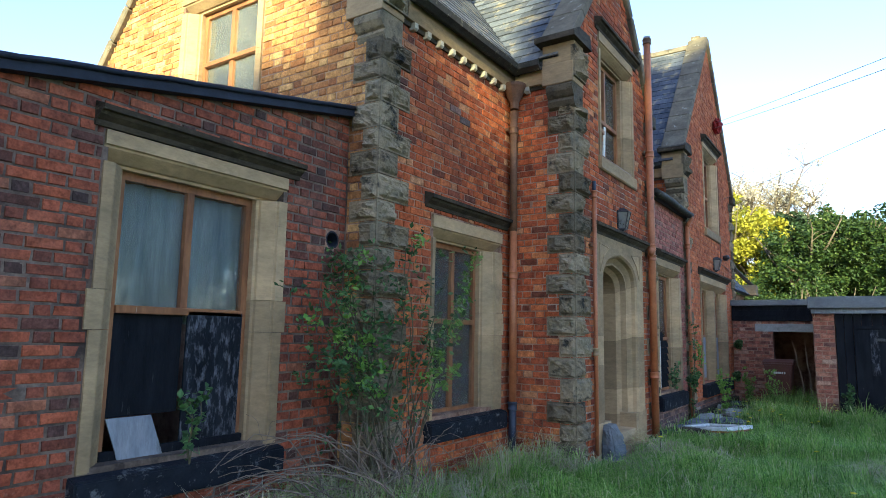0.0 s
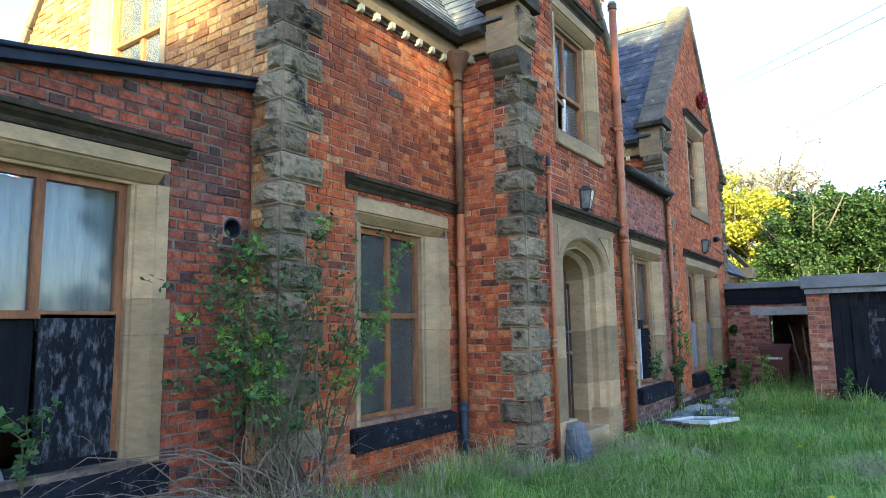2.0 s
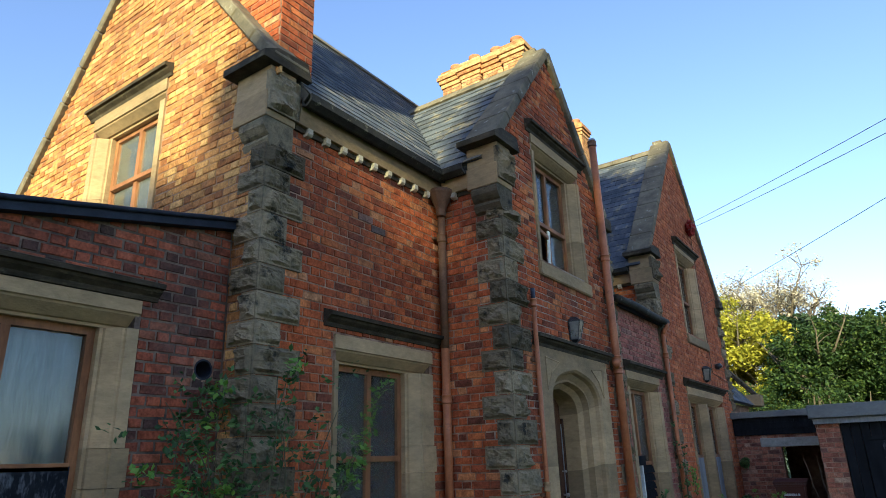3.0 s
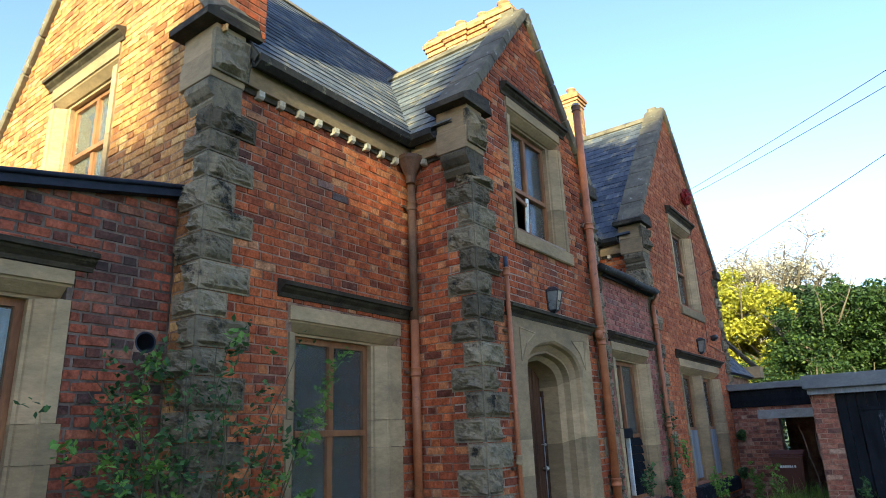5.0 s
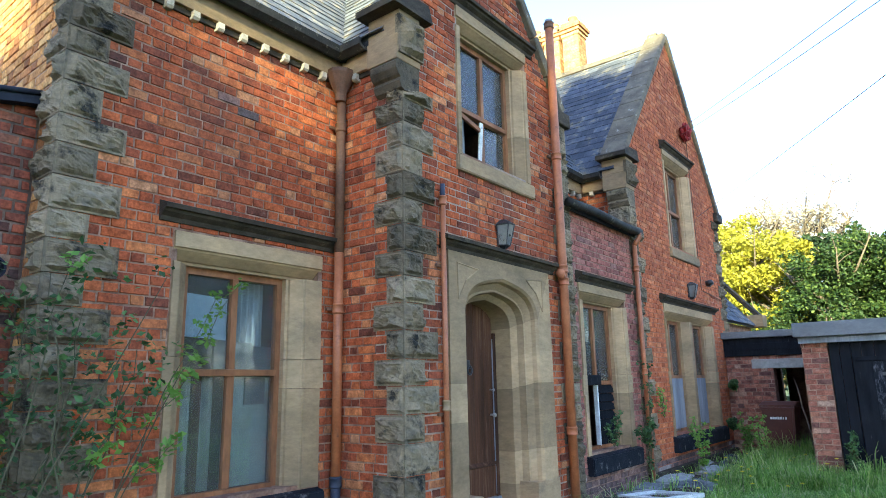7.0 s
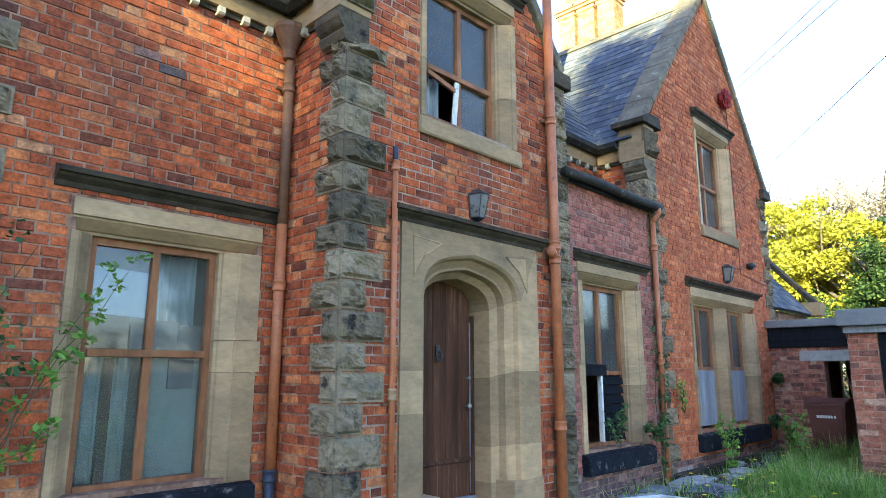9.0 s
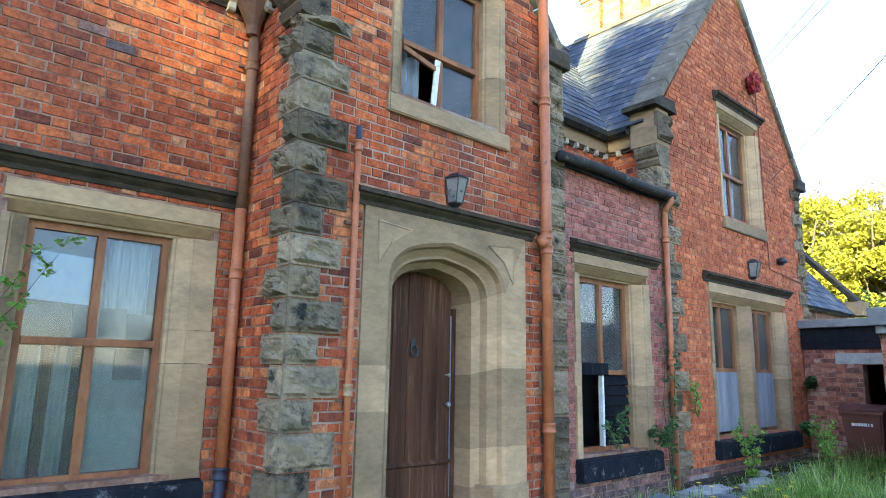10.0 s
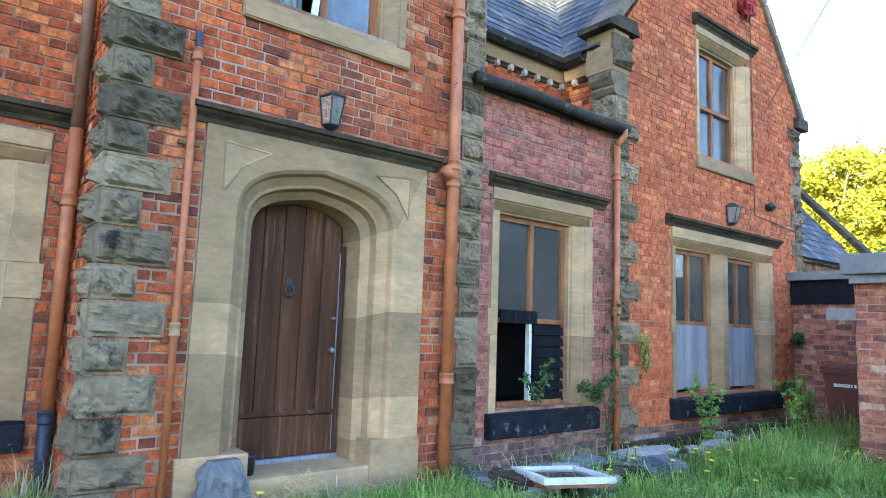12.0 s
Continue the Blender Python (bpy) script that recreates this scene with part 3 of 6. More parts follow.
    structure_wall("wall_north", block(S(Y_END + 0.0), -8.5, X_WING - 0.34, 0.0, 0.34, -0.3, 5.0), "plain brick north wall")
    structure_wall("wall_lean_to_back", block(S(-3.0), -8.5, X_LEAN - 0.34, -0.3, 0.0, -0.3, 1.9), "plain brick end wall of the addition")
    structure_wall("wall_lean_to_rear", block(E(-8.5), -3.0, Y_SOUTH, 0.0, 0.3, -0.3, 1.9), "plain brick rear wall of the addition")
    single("floor", block(E(0), Y_SOUTH + 0.34, Y_END - 0.34, -8.5, X_MAIN - 0.4, 0.1, 0.25), PLASTER, "darkened floor inside the house", "floor", kind="structure")
    single("ceiling", block(E(0), Y_SOUTH + 0.34, Y_END - 0.34, -8.5, X_MAIN - 0.4, 3.0, 3.2), PLASTER, "darkened plaster ceiling inside the house", "ceiling", kind="structure")
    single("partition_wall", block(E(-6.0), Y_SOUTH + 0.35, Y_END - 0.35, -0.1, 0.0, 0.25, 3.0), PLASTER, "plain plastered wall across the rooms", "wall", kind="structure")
    return lean, main, mid, south, side_a, wing_a, infill, side_b, wing_b


W_LEAN, W_MAIN, W_MID, W_SOUTH, W_SIDE_A, W_WING_A, W_INFILL, W_SIDE_B, W_WING_B = build_walls()


# ---- roofs ----
def slate_roof(name, p0, along, up, length, rise, label, seed, parts=300, keep=None, focus=(0, 0), wide=0.27, show=0.19):
    """A deck with slates on it. p0: the low corner; along, up: the directions of the eave and of the slope."""
    r = random.Random(seed)
    p0, a, b = Vector(p0), Vector(along).normalized(), Vector(up).normalized()
    n = a.cross(b)
    if n.z < 0:
        n = -n
    bm = bmesh.new()
    extrude(bm, [p0 - n * 0.08, p0 + a * length - n * 0.08, p0 + a * length + b * rise - n * 0.08, p0 + b * rise - n * 0.08],
            [p0, p0 + a * length, p0 + a * length + b * rise, p0 + b * rise])
    roof = single(name, bm, DECK, label, "roof", kind="structure")
    slates = []
    for i in range(int(rise / show)):
        s = i * show - 0.03
        u = -(i % 2) * wide / 2
        while u < length:
            w = wide
            u0, u1 = max(u, 0), min(u + w, length)
            u += w
            if u1 - u0 > 0.04 and (keep is None or keep(p0 + a * ((u0 + u1) / 2) + b * (s + 0.1))):
                slates.append((u0 + 0.003, u1 - 0.003, s))
    slates.sort(key=lambda q: abs(q[0] - focus[0]) + abs(q[2] - focus[1]))

    def corners(u0, u1, s, base, jit):
        lift, tilt, slip = 0.018 + jit * 0.006, 0.010, jit * 0.012
        low = [base + a * u0 + b * (s + slip), base + a * u1 + b * (s + slip * 0.6)]
        high = [base + a * u1 + b * (s + show + 0.06), base + a * u0 + b * (s + show + 0.06)]
        c = [low[0] + n * lift, low[1] + n * lift, high[0] + n * 0.004, high[1] + n * 0.004]
        ring = [q for q in c] + [q + n * 0.009 for q in c]
        return ring if (ring[5] - ring[4]).cross(ring[7] - ring[4]).dot(n) > 0 else [ring[k] for k in (1, 0, 3, 2, 5, 4, 7, 6)]

    whole = [q for q in slates if abs(q[1] - q[0] - wide + 0.006) < 0.001]
    near = whole[:parts]
    done = set(near)
    shapes = []
    for k in range(4):
        me = bpy.data.meshes.new("slate")
        me.from_pydata([tuple(c) for c in corners(0, wide - 0.006, 0, Vector(), r.uniform(-1, 1))], [], [(4, 5, 6, 7), (0, 1, 5, 4), (1, 2, 6, 5), (2, 3, 7, 6), (3, 0, 4, 7)])
        me.materials.append(SLATE)
        shapes.append(me)
    for q in near:
        ob = new("slate", shapes[r.randrange(4)])
        ob.location = p0 + a * q[0] + b * q[2]
        under(ob, roof)
    rest = [corners(*q, p0, r.uniform(-1, 1)) for q in slates if q not in done]
    if rest:
        joined_pieces("slating", rest, SLATE, roof)
    return roof


def plain_roof(name, pts, thick, label, material=SLATE):
    pts = [Vector(p) for p in pts]
    n = (pts[1] - pts[0]).cross(pts[2] - pts[0]).normalized()
    if n.z < 0:
        n = -n
    return single(name, extrude(bmesh.new(), pts, [p - n * thick for p in pts]), material, label, "roof", kind="structure")


def build_roofs():
    rx, rz = MAIN_RIDGE
    ez, ex = 4.86, -3.56
    rise = math.hypot(ex - rx, rz - ez)
    slate_roof("roof_main_front", (ex, Y_SOUTH + 0.3, ez), (0, 1, 0), (rx - ex, 0, rz - ez), Y_END - Y_SOUTH - 0.6, rise, "blue-grey slate slope over the main front", 3, focus=(1.3, 1.0),
               keep=lambda p: not (Y_WING_A + 0.9 < p.y < Y_A_END - 0.9 and p.x > -4.4) and not (Y_WING_B + 1.0 < p.y < Y_END and p.x > -4.6))
    plain_roof("roof_main_back", [(-8.95, Y_SOUTH + 0.3, ez), (rx, Y_SOUTH + 0.3, rz), (rx, Y_END, rz), (-8.95, Y_END, ez)], 0.08, "plain slate slope at the back")
    # wings
    for nm, y0, apex, back, seed, foc in (("roof_wing", Y_WING_A - 0.12, APEX_A, -5.7, 5, (0.8, 1.2)), ("roof_far_wing", Y_WING_B - 0.12, APEX_B, -6.7, 7, (1.0, 1.8))):
        ew = 4.90
        rise = math.hypot(apex[0] - y0, apex[1] - ew)
        ln = -3.02 - back
        slate_roof(nm + "_south", (-3.02, y0, ew), (-1, 0, 0), (0, apex[0] - y0, apex[1] - ew), ln, rise, "blue-grey slate slope with lichen and warm tan spots on the gabled wing", seed, focus=foc)
        y2 = 2 * apex[0] - y0
        plain_roof(nm + "_north", [(-3.02, apex[0], apex[1]), (-3.02, y2, ew), (back, y2, ew), (back, apex[0], apex[1])], 0.08, "slate slope on the far side of the wing")
    # ridge tiles, one by one
    for nm, p, q in (("ridge_main", (rx, Y_SOUTH + 0.3, rz), (rx, Y_END - 0.3, rz)), ("ridge_wing", (-3.2, *APEX_A), (-5.45, *APEX_A)), ("ridge_far_wing", (-3.2, *APEX_B), (-6.1, *APEX_B))):
        p, q = Vector(p), Vector(q)
        th = thing(nm, p, "row of lichened stone ridge tiles along the roof", "ridge", kind="structure")
        w = (q - p).normalized()
        side = w.cross(Vector((0, 0, 1)))
        n = int((q - p).length / 0.45)
        for i in range(n):
            a, b = p + (q - p) * (i / n) + w * 0.006, p + (q - p) * ((i + 1) / n) - w * 0.006
            prof = [(-0.17, -0.13), (-0.05, 0.03), (0.0, 0.055), (0.05, 0.03), (0.17, -0.13), (0.13, -0.15), (0.0, 0.0), (-0.13, -0.15)]
            part("ridge_tile", extrude(bmesh.new(), [a + side * s + Vector((0, 0, z)) for s, z in prof], [b + side * s + Vector((0, 0, z)) for s, z in prof]), STONE_COPING, th)
    # addition: felted, sloping up to the house; thin dark edge on the front
    plain_roof("roof_lean_to", [(X_LEAN + 0.10, -3.1, lean_top(-3.1)), (X_LEAN + 0.10, Y_SOUTH - 0.01, lean_top(Y_SOUTH)), (-8.6, Y_SOUTH - 0.01, lean_top(Y_SOUTH)), (-8.6, -3.1, lean_top(-3.1))], 0.07, "black felted sloping roof of the addition", FELT)
    tube_pts = [(X_LEAN + 0.11, y, lean_top(y) + 0.012 + 0.012 * noise.noise(Vector((0, y * 3, 5)))) for y in np.linspace(-3.1, Y_SOUTH - 0.03, 40)]
    single("roof_edge_roll", tube(bmesh.new(), tube_pts, 0.02, 8), FELT, "lumpy black felt roll along the edge of the sloping roof", "roof edge", kind="structure", smooth=True)
    # infill
    plain_roof("roof_infill", [(X_WING + 0.06, Y_A_END, 3.78), (X_WING + 0.06, Y_WING_B, 3.78), (X_MAIN, Y_WING_B, 4.02), (X_MAIN, Y_A_END, 4.02)], 0.05, "low felted roof of the infill", FELT)
    # low rear range
    slate_roof("roof_rear_range", (-2.95, Y_END + 0.02, 2.78), (0, 1, 0), (-1.75, 0, 2.1), 3.0, 2.73, "blue slate slope of the low rear range", 9, parts=120, focus=(1.5, 1.0))
    plain_roof("roof_rear_range_back", [(-4.70, Y_END + 0.02, 4.88), (-4.70, Y_END + 3.02, 4.88), (-6.5, Y_END + 3.02, 2.78), (-6.5, Y_END + 0.02, 2.78)], 0.08, "slate slope at the back of the rear range")
    structure_wall("wall_rear_range", block(E(-3.15), Y_END, Y_END + 3.3, -0.34, 0.0, -0.3, 2.76), "brick wall of the low rear range")


build_roofs()


# ---- stone dressings ----
def quoins(wall, x, y, sides, z0, z1, step, long_e, long_s, seed):
    """Rock-faced corner stones as parts of a wall. sides: which way the second face looks, '-y' or '+y'."""
    r = random.Random(seed)
    sg = -1 if sides == "-y" else 1
    n = round((z1 - z0) / step)
    beds = [z0 + step * i + r.uniform(-0.016, 0.016) for i in range(n)] + [z1]
    for i, (a, b) in enumerate(zip(beds, beds[1:])):
        le = (long_e if i % 2 else long_e * 0.57) * r.uniform(0.95, 1.05)
        ls = (long_s * 0.55 if i % 2 else long_s) * r.uniform(0.95, 1.05)
        ya, yb = (y - 0.018, y + le) if sg < 0 else (y - le, y + 0.018)
        bm = rock_stone(bmesh.new(), (x - ls, ya, a + 0.004), (x + 0.024, yb, b - 0.004), ("+x", sides), r.uniform(0.026, 0.050), seed * 31 + i)
        part("quoin_stone", bm, STONE_ROCK, wall)


quoins(W_MAIN, X_MAIN, Y_SOUTH, "-y", -0.257, 4.30, 0.2285, 0.46, 0.33, 1)
quoins(W_WING_A, X_WING, Y_WING_A, "-y", -0.02, 4.32, 0.2465, 0.44, 0.34, 2)
quoins(W_WING_A, X_WING, Y_A_END + 0.16, "+y", 0.0, 4.9, 0.2465, 0.42, 0.35, 3)
quoins(W_WING_B, X_WING, Y_WING_B, "-y", 0.0, 4.30, 0.2465, 0.44, 0.36, 4)
quoins(W_WING_B, X_WING, Y_END, "+y", 0.0, 4.9, 0.2465, 0.36, 0.36, 5)


def kneeler(x, y, sg, depth, name_label):
    """The stone block at the foot of a gable coping, on its moulded corbel. sg: the side to which it stands out along y."""
    th = thing("kneeler", (x, y, 4.3), name_label, "kneeler stone", "kneelers", "structure")
    O = lambda u, d, z: Vector((x + d, y + sg * u, z))
    prof = [(0.0, 4.24), (-0.04, 4.26), (-0.07, 4.32), (-0.05, 4.36), (-0.08, 4.38), (-0.12, 4.44), (-0.125, 4.50), (-0.10, 4.53), (0.22, 4.53), (0.22, 4.24)]
    part("corbel", extrude(bmesh.new(), [O(-u, -0.30, z) for u, z in prof], [O(-u, 0.045, z) for u, z in prof]), STONE_ROCK, th)
    part("block", block(O, -0.24, 0.11, -depth, 0.05, 4.535, 4.80, 0.012), STONE, th)
    part("block", block(O, -0.22, 0.09, -depth, 0.06, 4.806, 5.06, 0.012), STONE, th)
    bm = rock_stone(bmesh.new(), (x + 0.02, min(y - sg * 0.26, y + sg * 0.10), 4.60), (x + 0.075, max(y - sg * 0.26, y + sg * 0.10), 5.0), ("+x",), 0.05, y)
    part("rough_face", bm, STONE_ROCK, th)
    cap = [(0.22, 5.06), (0.22, 5.13), (0.06, 5.22), (-0.30, 5.24), (-0.36, 5.06)]
    part("cap", extrude(bmesh.new(), [O(u, -depth - 0.05, z) for u, z in cap], [O(u, 0.12, z) for u, z in cap]), STONE_DARK, th)
    return th


kneeler(X_MAIN, Y_SOUTH + 0.04, -1, 0.42, "weathered stone kneeler on a moulded corbel at the gable foot")
kneeler(X_WING, Y_WING_A - 0.02, -1, 0.36, "weathered stone kneeler on a moulded corbel at the gable foot")
kneeler(X_WING, Y_WING_B - 0.02, -1, 0.36, "weathered stone kneeler on a moulded corbel at the gable foot")


def coping(O, foot, apex, d0, d1, n, label, thick=0.13, material=STONE_COPING):
    """Sloping coping stones from the foot of a gable to its apex."""
    th = thing("gable_coping", O(foot[0], 0, foot[1]), label, "coping", kind="structure")
    f, a = Vector((foot[0], foot[1])), Vector((apex[0], apex[1]))
    w = (a - f).normalized()
    nrm = Vector((-w.y, w.x))
    if nrm.y < 0:
        nrm = -nrm
    for i in range(n):
        p, q = f + (a - f) * (i / n) + w * 0.004, f + (a - f) * ((i + 1) / n) - w * 0.004
        ring = [p - nrm * 0.05, q - nrm * 0.05, q + nrm * (thick - 0.05), p + nrm * (thick - 0.05)]
        bm = prism_d(bmesh.new(), O, [(c.x, c.y) for c in ring], d0, d1)
        bmesh.ops.bevel(bm, geom=bm.edges[:], offset=0.015, segments=1, affect="EDGES")
        part("coping_stone", bm, material, th)
    return th


coping(WING, (Y_WING_A - 0.12, 5.10), (APEX_A[0], APEX_A[1] + 0.08), -0.36, 0.07, 5, "lichened stone coping along the gable slope")
coping(WING, (Y_A_END + 0.10, 5.10), (APEX_A[0], APEX_A[1] + 0.08), -0.36, 0.07, 5, "lichened stone coping along the gable slope")
coping(WING, (Y_WING_B - 0.12, 5.10), (APEX_B[0], APEX_B[1] + 0.08), -0.36, 0.07, 8, "lichened stone coping along the gable slope")
coping(WING, (Y_END + 0.12, 5.10), (APEX_B[0], APEX_B[1] + 0.08), -0.36, 0.07, 8, "lichened stone coping along the gable slope")
coping(SOUTH, (X_MAIN + 0.08, 5.10), (MAIN_RIDGE[0], MAIN_RIDGE[1] + 0.10), -0.36, 0.07, 8, "sunlit stone coping along the gable slope")
coping(SOUTH, (-8.95, 5.02), (MAIN_RIDGE[0], MAIN_RIDGE[1] + 0.10), -0.36, 0.07, 8, "sunlit stone coping along the gable slope")
coping(lambda u, d, z: Vector((u, Y_END + 3.1 - d, z)), (-2.80, 2.95), (-4.70, 5.15), -0.3, 0.12, 5, "dark stone coping at the end of the rear range", 0.10, STONE_DARK)


def apex_stone(O, u, z):
    bm = bmesh.new()
    hexa(bm, O, u - 0.10, u + 0.10, -0.34, 0.05, z - 0.05, z + 0.10)
    hexa(bm, O, u - 0.07, u + 0.04, -0.30, -0.10, z + 0.10, z + 0.20)
    hexa(bm, O, u - 0.05, u + 0.06, -0.10, 0.02, z + 0.10, z + 0.15)
    for v in bm.verts:
        v.co += Vector((0, 0.02, 0.03)) * noise.noise(v.co * 9)
    single("apex_stone", bm, STONE_COPING, "broken stone finial base at the gable top", "finial", "apex stones", "structure")


apex_stone(WING, *APEX_A)
apex_stone(WING, *APEX_B)
single("kneeler", block(WING, Y_END - 0.15, Y_END + 0.24, -0.36, 0.10, 4.92, 5.12, 0.02), STONE_DARK, "dark stone kneeler at the far gable foot", "kneeler stone", "kneelers", "structure")
single("kneeler", block(WING, Y_A_END - 0.15, Y_A_END + 0.26, -0.36, 0.08, 4.90, 5.10, 0.02), STONE_DARK, "dark stone kneeler beside the soil pipe", "kneeler stone", "kneelers", "structure")
single("kneeler", block(lambda u, d, z: Vector((u, Y_END + 3.1 - d, z)), -3.2, -2.75, -0.3, 0.14, 2.75, 3.06, 0.02), STONE, "stone kneeler on the low rear range", "kneeler stone", "kneelers", "structure")


def eaves(name, O, u0, u1, label, start=0.12):
    """Stone cornice on little corbels, with a half-round gutter."""
    th = thing(name, O(u0, 0, 4.5), label, "eaves cornice", kind="structure")
    prof = [(0.0, 4.60), (0.07, 4.60), (0.085, 4.66), (0.10, 4.80), (0.0, 4.80)]
    part("cornice", prism_u(bmesh.new(), O, prof, u0, u1), STONE, th)
    part("band", prism_u(bmesh.new(), O, [(0.0, 4.55), (0.03, 4.55), (0.03, 4.60), (0.0, 4.60)], u0, u1), STONE_DARK, th)
    g = [(0.10, 4.80), (0.11, 4.76), (0.17, 4.745), (0.23, 4.79), (0.235, 4.86), (0.215, 4.86), (0.20, 4.80), (0.15, 4.77), (0.12, 4.81), (0.12, 4.86), (0.10, 4.86)]
    part("gutter", prism_u(bmesh.new(), O, g, u0, u1), GUTTER, th, "dark iron gutter")
    u = u0 + start
    while u < u1 - 0.05:
        part("corbel", prism_u(bmesh.new(), O, [(0.0, 4.525), (0.055, 4.525), (0.075, 4.545), (0.075, 4.598), (0.0, 4.598)], u, u + 0.062), CORBEL_STONE, th, "small pale stone corbel")
        u += 0.235


eaves("eaves_main", MAIN, Y_SOUTH + 0.30, Y_WING_A - 0.02, "stone eaves cornice on small pale corbels with a dark gutter")
eaves("eaves_wing", SIDE_A, X_MAIN + 0.12, X_WING - 0.36, "short stone eaves cornice on the wing's return")
eaves("eaves_recess", MAIN, Y_A_END + 0.02, Y_WING_B - 0.02, "stone eaves cornice above the infill")
eaves("eaves_far_wing", SIDE_B, X_MAIN + 0.12, X_WING - 0.36, "short stone eaves cornice on the far wing's return")


# ---- windows ----
def hood_mould(th, O, u0, u1, z):
    prof = [(0.0, z), (0.025, z), (0.035, z + 0.035), (0.075, z + 0.065), (0.085, z + 0.085), (0.115, z + 0.09), (0.12, z + 0.125), (0.0, z + 0.165)]
    part("hood_mould", prism_u(bmesh.new(), O, prof, u0, u1), STONE_DARK, th, "dark weathered stone hood mould")


def jamb_stones(th, O, u_in, u_out, z0, z1, splits):
    """Stones up one side of an opening, chamfered on the inner edge."""
    s = 1 if u_out > u_in else -1
    zs = [z0, *splits, z1]
    for i, (a, b) in enumerate(zip(zs, zs[1:])):
        wide = 0.035 if (len(zs) > 3 and i == 1) else 0.0
        uo = u_out + s * wide
        w = min(0.13, abs(u_out - u_in) - 0.045)
        prof = [(uo, -0.30), (uo, 0.022), (u_in + s * w, 0.022), (u_in + s * (w - 0.008), 0.004), (u_in + s * (w - 0.022), 0.0), (u_in + s * 0.028, -0.085), (u_in + s * 0.022, -0.108), (u_in, -0.115), (u_in, -0.30)]
        part("jamb_stone", prism_z(bmesh.new(), O, prof, a + 0.002, b - 0.002), STONE, th)


def sash(th, O, u0, u1, z0, z1, meet, panes, d=-0.17, bar=0.055, mullion=True, timber=WOOD_FRAME):
    """Timber frame with four lights. panes: what fills tl, tr, bl, br: 'glass' or None."""
    bm = bmesh.new()
    hexa(bm, O, u0, u0 + bar, d - 0.06, d, z0, z1)
    hexa(bm, O, u1 - bar, u1, d - 0.06, d, z0, z1)
    hexa(bm, O, u0 + bar, u1 - bar, d - 0.06, d, z1 - bar, z1)
    hexa(bm, O, u0 + bar, u1 - bar, d - 0.06, d + 0.02, z0, z0 + bar * 1.1)
    part("window_frame", bm, timber, th, "faded brown timber window frame")
    m = (u0 + u1) / 2
    part("meeting_rail", block(O, u0 + bar, u1 - bar, d - 0.05, d + 0.025, meet - 0.025, meet + 0.03, 0.006), timber, th)
    if mullion:
        part("glazing_bar", block(O, m - 0.03, m + 0.03, d - 0.045, d + 0.005, meet + 0.03, z1 - bar, 0.005), timber, th)
        if panes.get("bl") or panes.get("br"):
            part("glazing_bar", block(O, m - 0.035, m + 0.035, d - 0.05, d - 0.002, z0 + bar * 1.1, meet - 0.025, 0.005), timber, th)
    cells = {"tl": (u0 + bar, m - 0.03, meet + 0.03, z1 - bar), "tr": (m + 0.03, u1 - bar, meet + 0.03, z1 - bar), "bl": (u0 + bar, m - 0.035, z0 + bar, meet - 0.025), "br": (m + 0.035, u1 - bar, z0 + bar, meet - 0.025)}
    for key, (a, b, c, e) in cells.items():
        if panes.get(key) == "glass":
            p = part("pane", block(O, a - 0.004, b + 0.004, d - 0.034, d - 0.030, c - 0.004, e + 0.004), GLASS, th, "old reflective window glass")
            p.visible_shadow = False


def stone_window(name, O, op, ring, hood, sill, meet, panes, label, sill_mat=SILL_PAINT, splits=None, mid=None, sill_out=0.10):
    th = thing(name, O(op[0], 0, op[2]), label, "window", "stone-framed windows", "structure")
    u0, u1, z0, z1 = op
    splits = splits if splits is not None else (meet - 0.14, meet + 0.12)
    jamb_stones(th, O, u0, ring[0], ring[2], z1, splits)
    jamb_stones(th, O, u1, ring[1], ring[2], z1, splits)
    if mid:
        a, b = mid
        prof = [(a, -0.30), (a, -0.115), (a + 0.02, -0.105), (a + 0.10, 0.015), (b - 0.10, 0.015), (b - 0.02, -0.105), (b, -0.115), (b, -0.30)]
        part("mullion_stone", prism_z(bmesh.new(), O, prof, ring[2], z1), STONE, th)
    prof = [(-0.30, z1), (-0.115, z1), (-0.108, z1 + 0.02), (-0.085, z1 + 0.026), (0.0, z1 + 0.095), (0.006, z1 + 0.108), (0.024, z1 + 0.115), (0.024, ring[3]), (-0.30, ring[3])]
    part("lintel", prism_u(bmesh.new(), O, prof, ring[0], ring[1]), STONE, th, "carved sandstone lintel")
    hood_mould(th, O, hood[0], hood[1], hood[2])
    su0, su1, sz0, sz1 = sill
    bm = prism_u(bmesh.new(), O, [(-0.32, sz0), (-0.32, sz1 + 0.02), (-0.05, sz1), (sill_out, sz1 - 0.03), (sill_out, sz0), (0.0, sz0 - 0.0)], su0, su1)
    bmesh.ops.bevel(bm, geom=bm.edges[:], offset=0.012, segments=2, affect="EDGES")
    part("window_sill", bm, sill_mat, th, "blue-black painted stone sill" if sill_mat is SILL_PAINT else "sandstone sill")
    lights = [(u0, u1)] if not mid else [(u0, mid[0]), (mid[1], u1)]
    for a, b in lights:
        sash(th, O, a, b, sz1 + 0.005, z1, meet, panes)
    return th


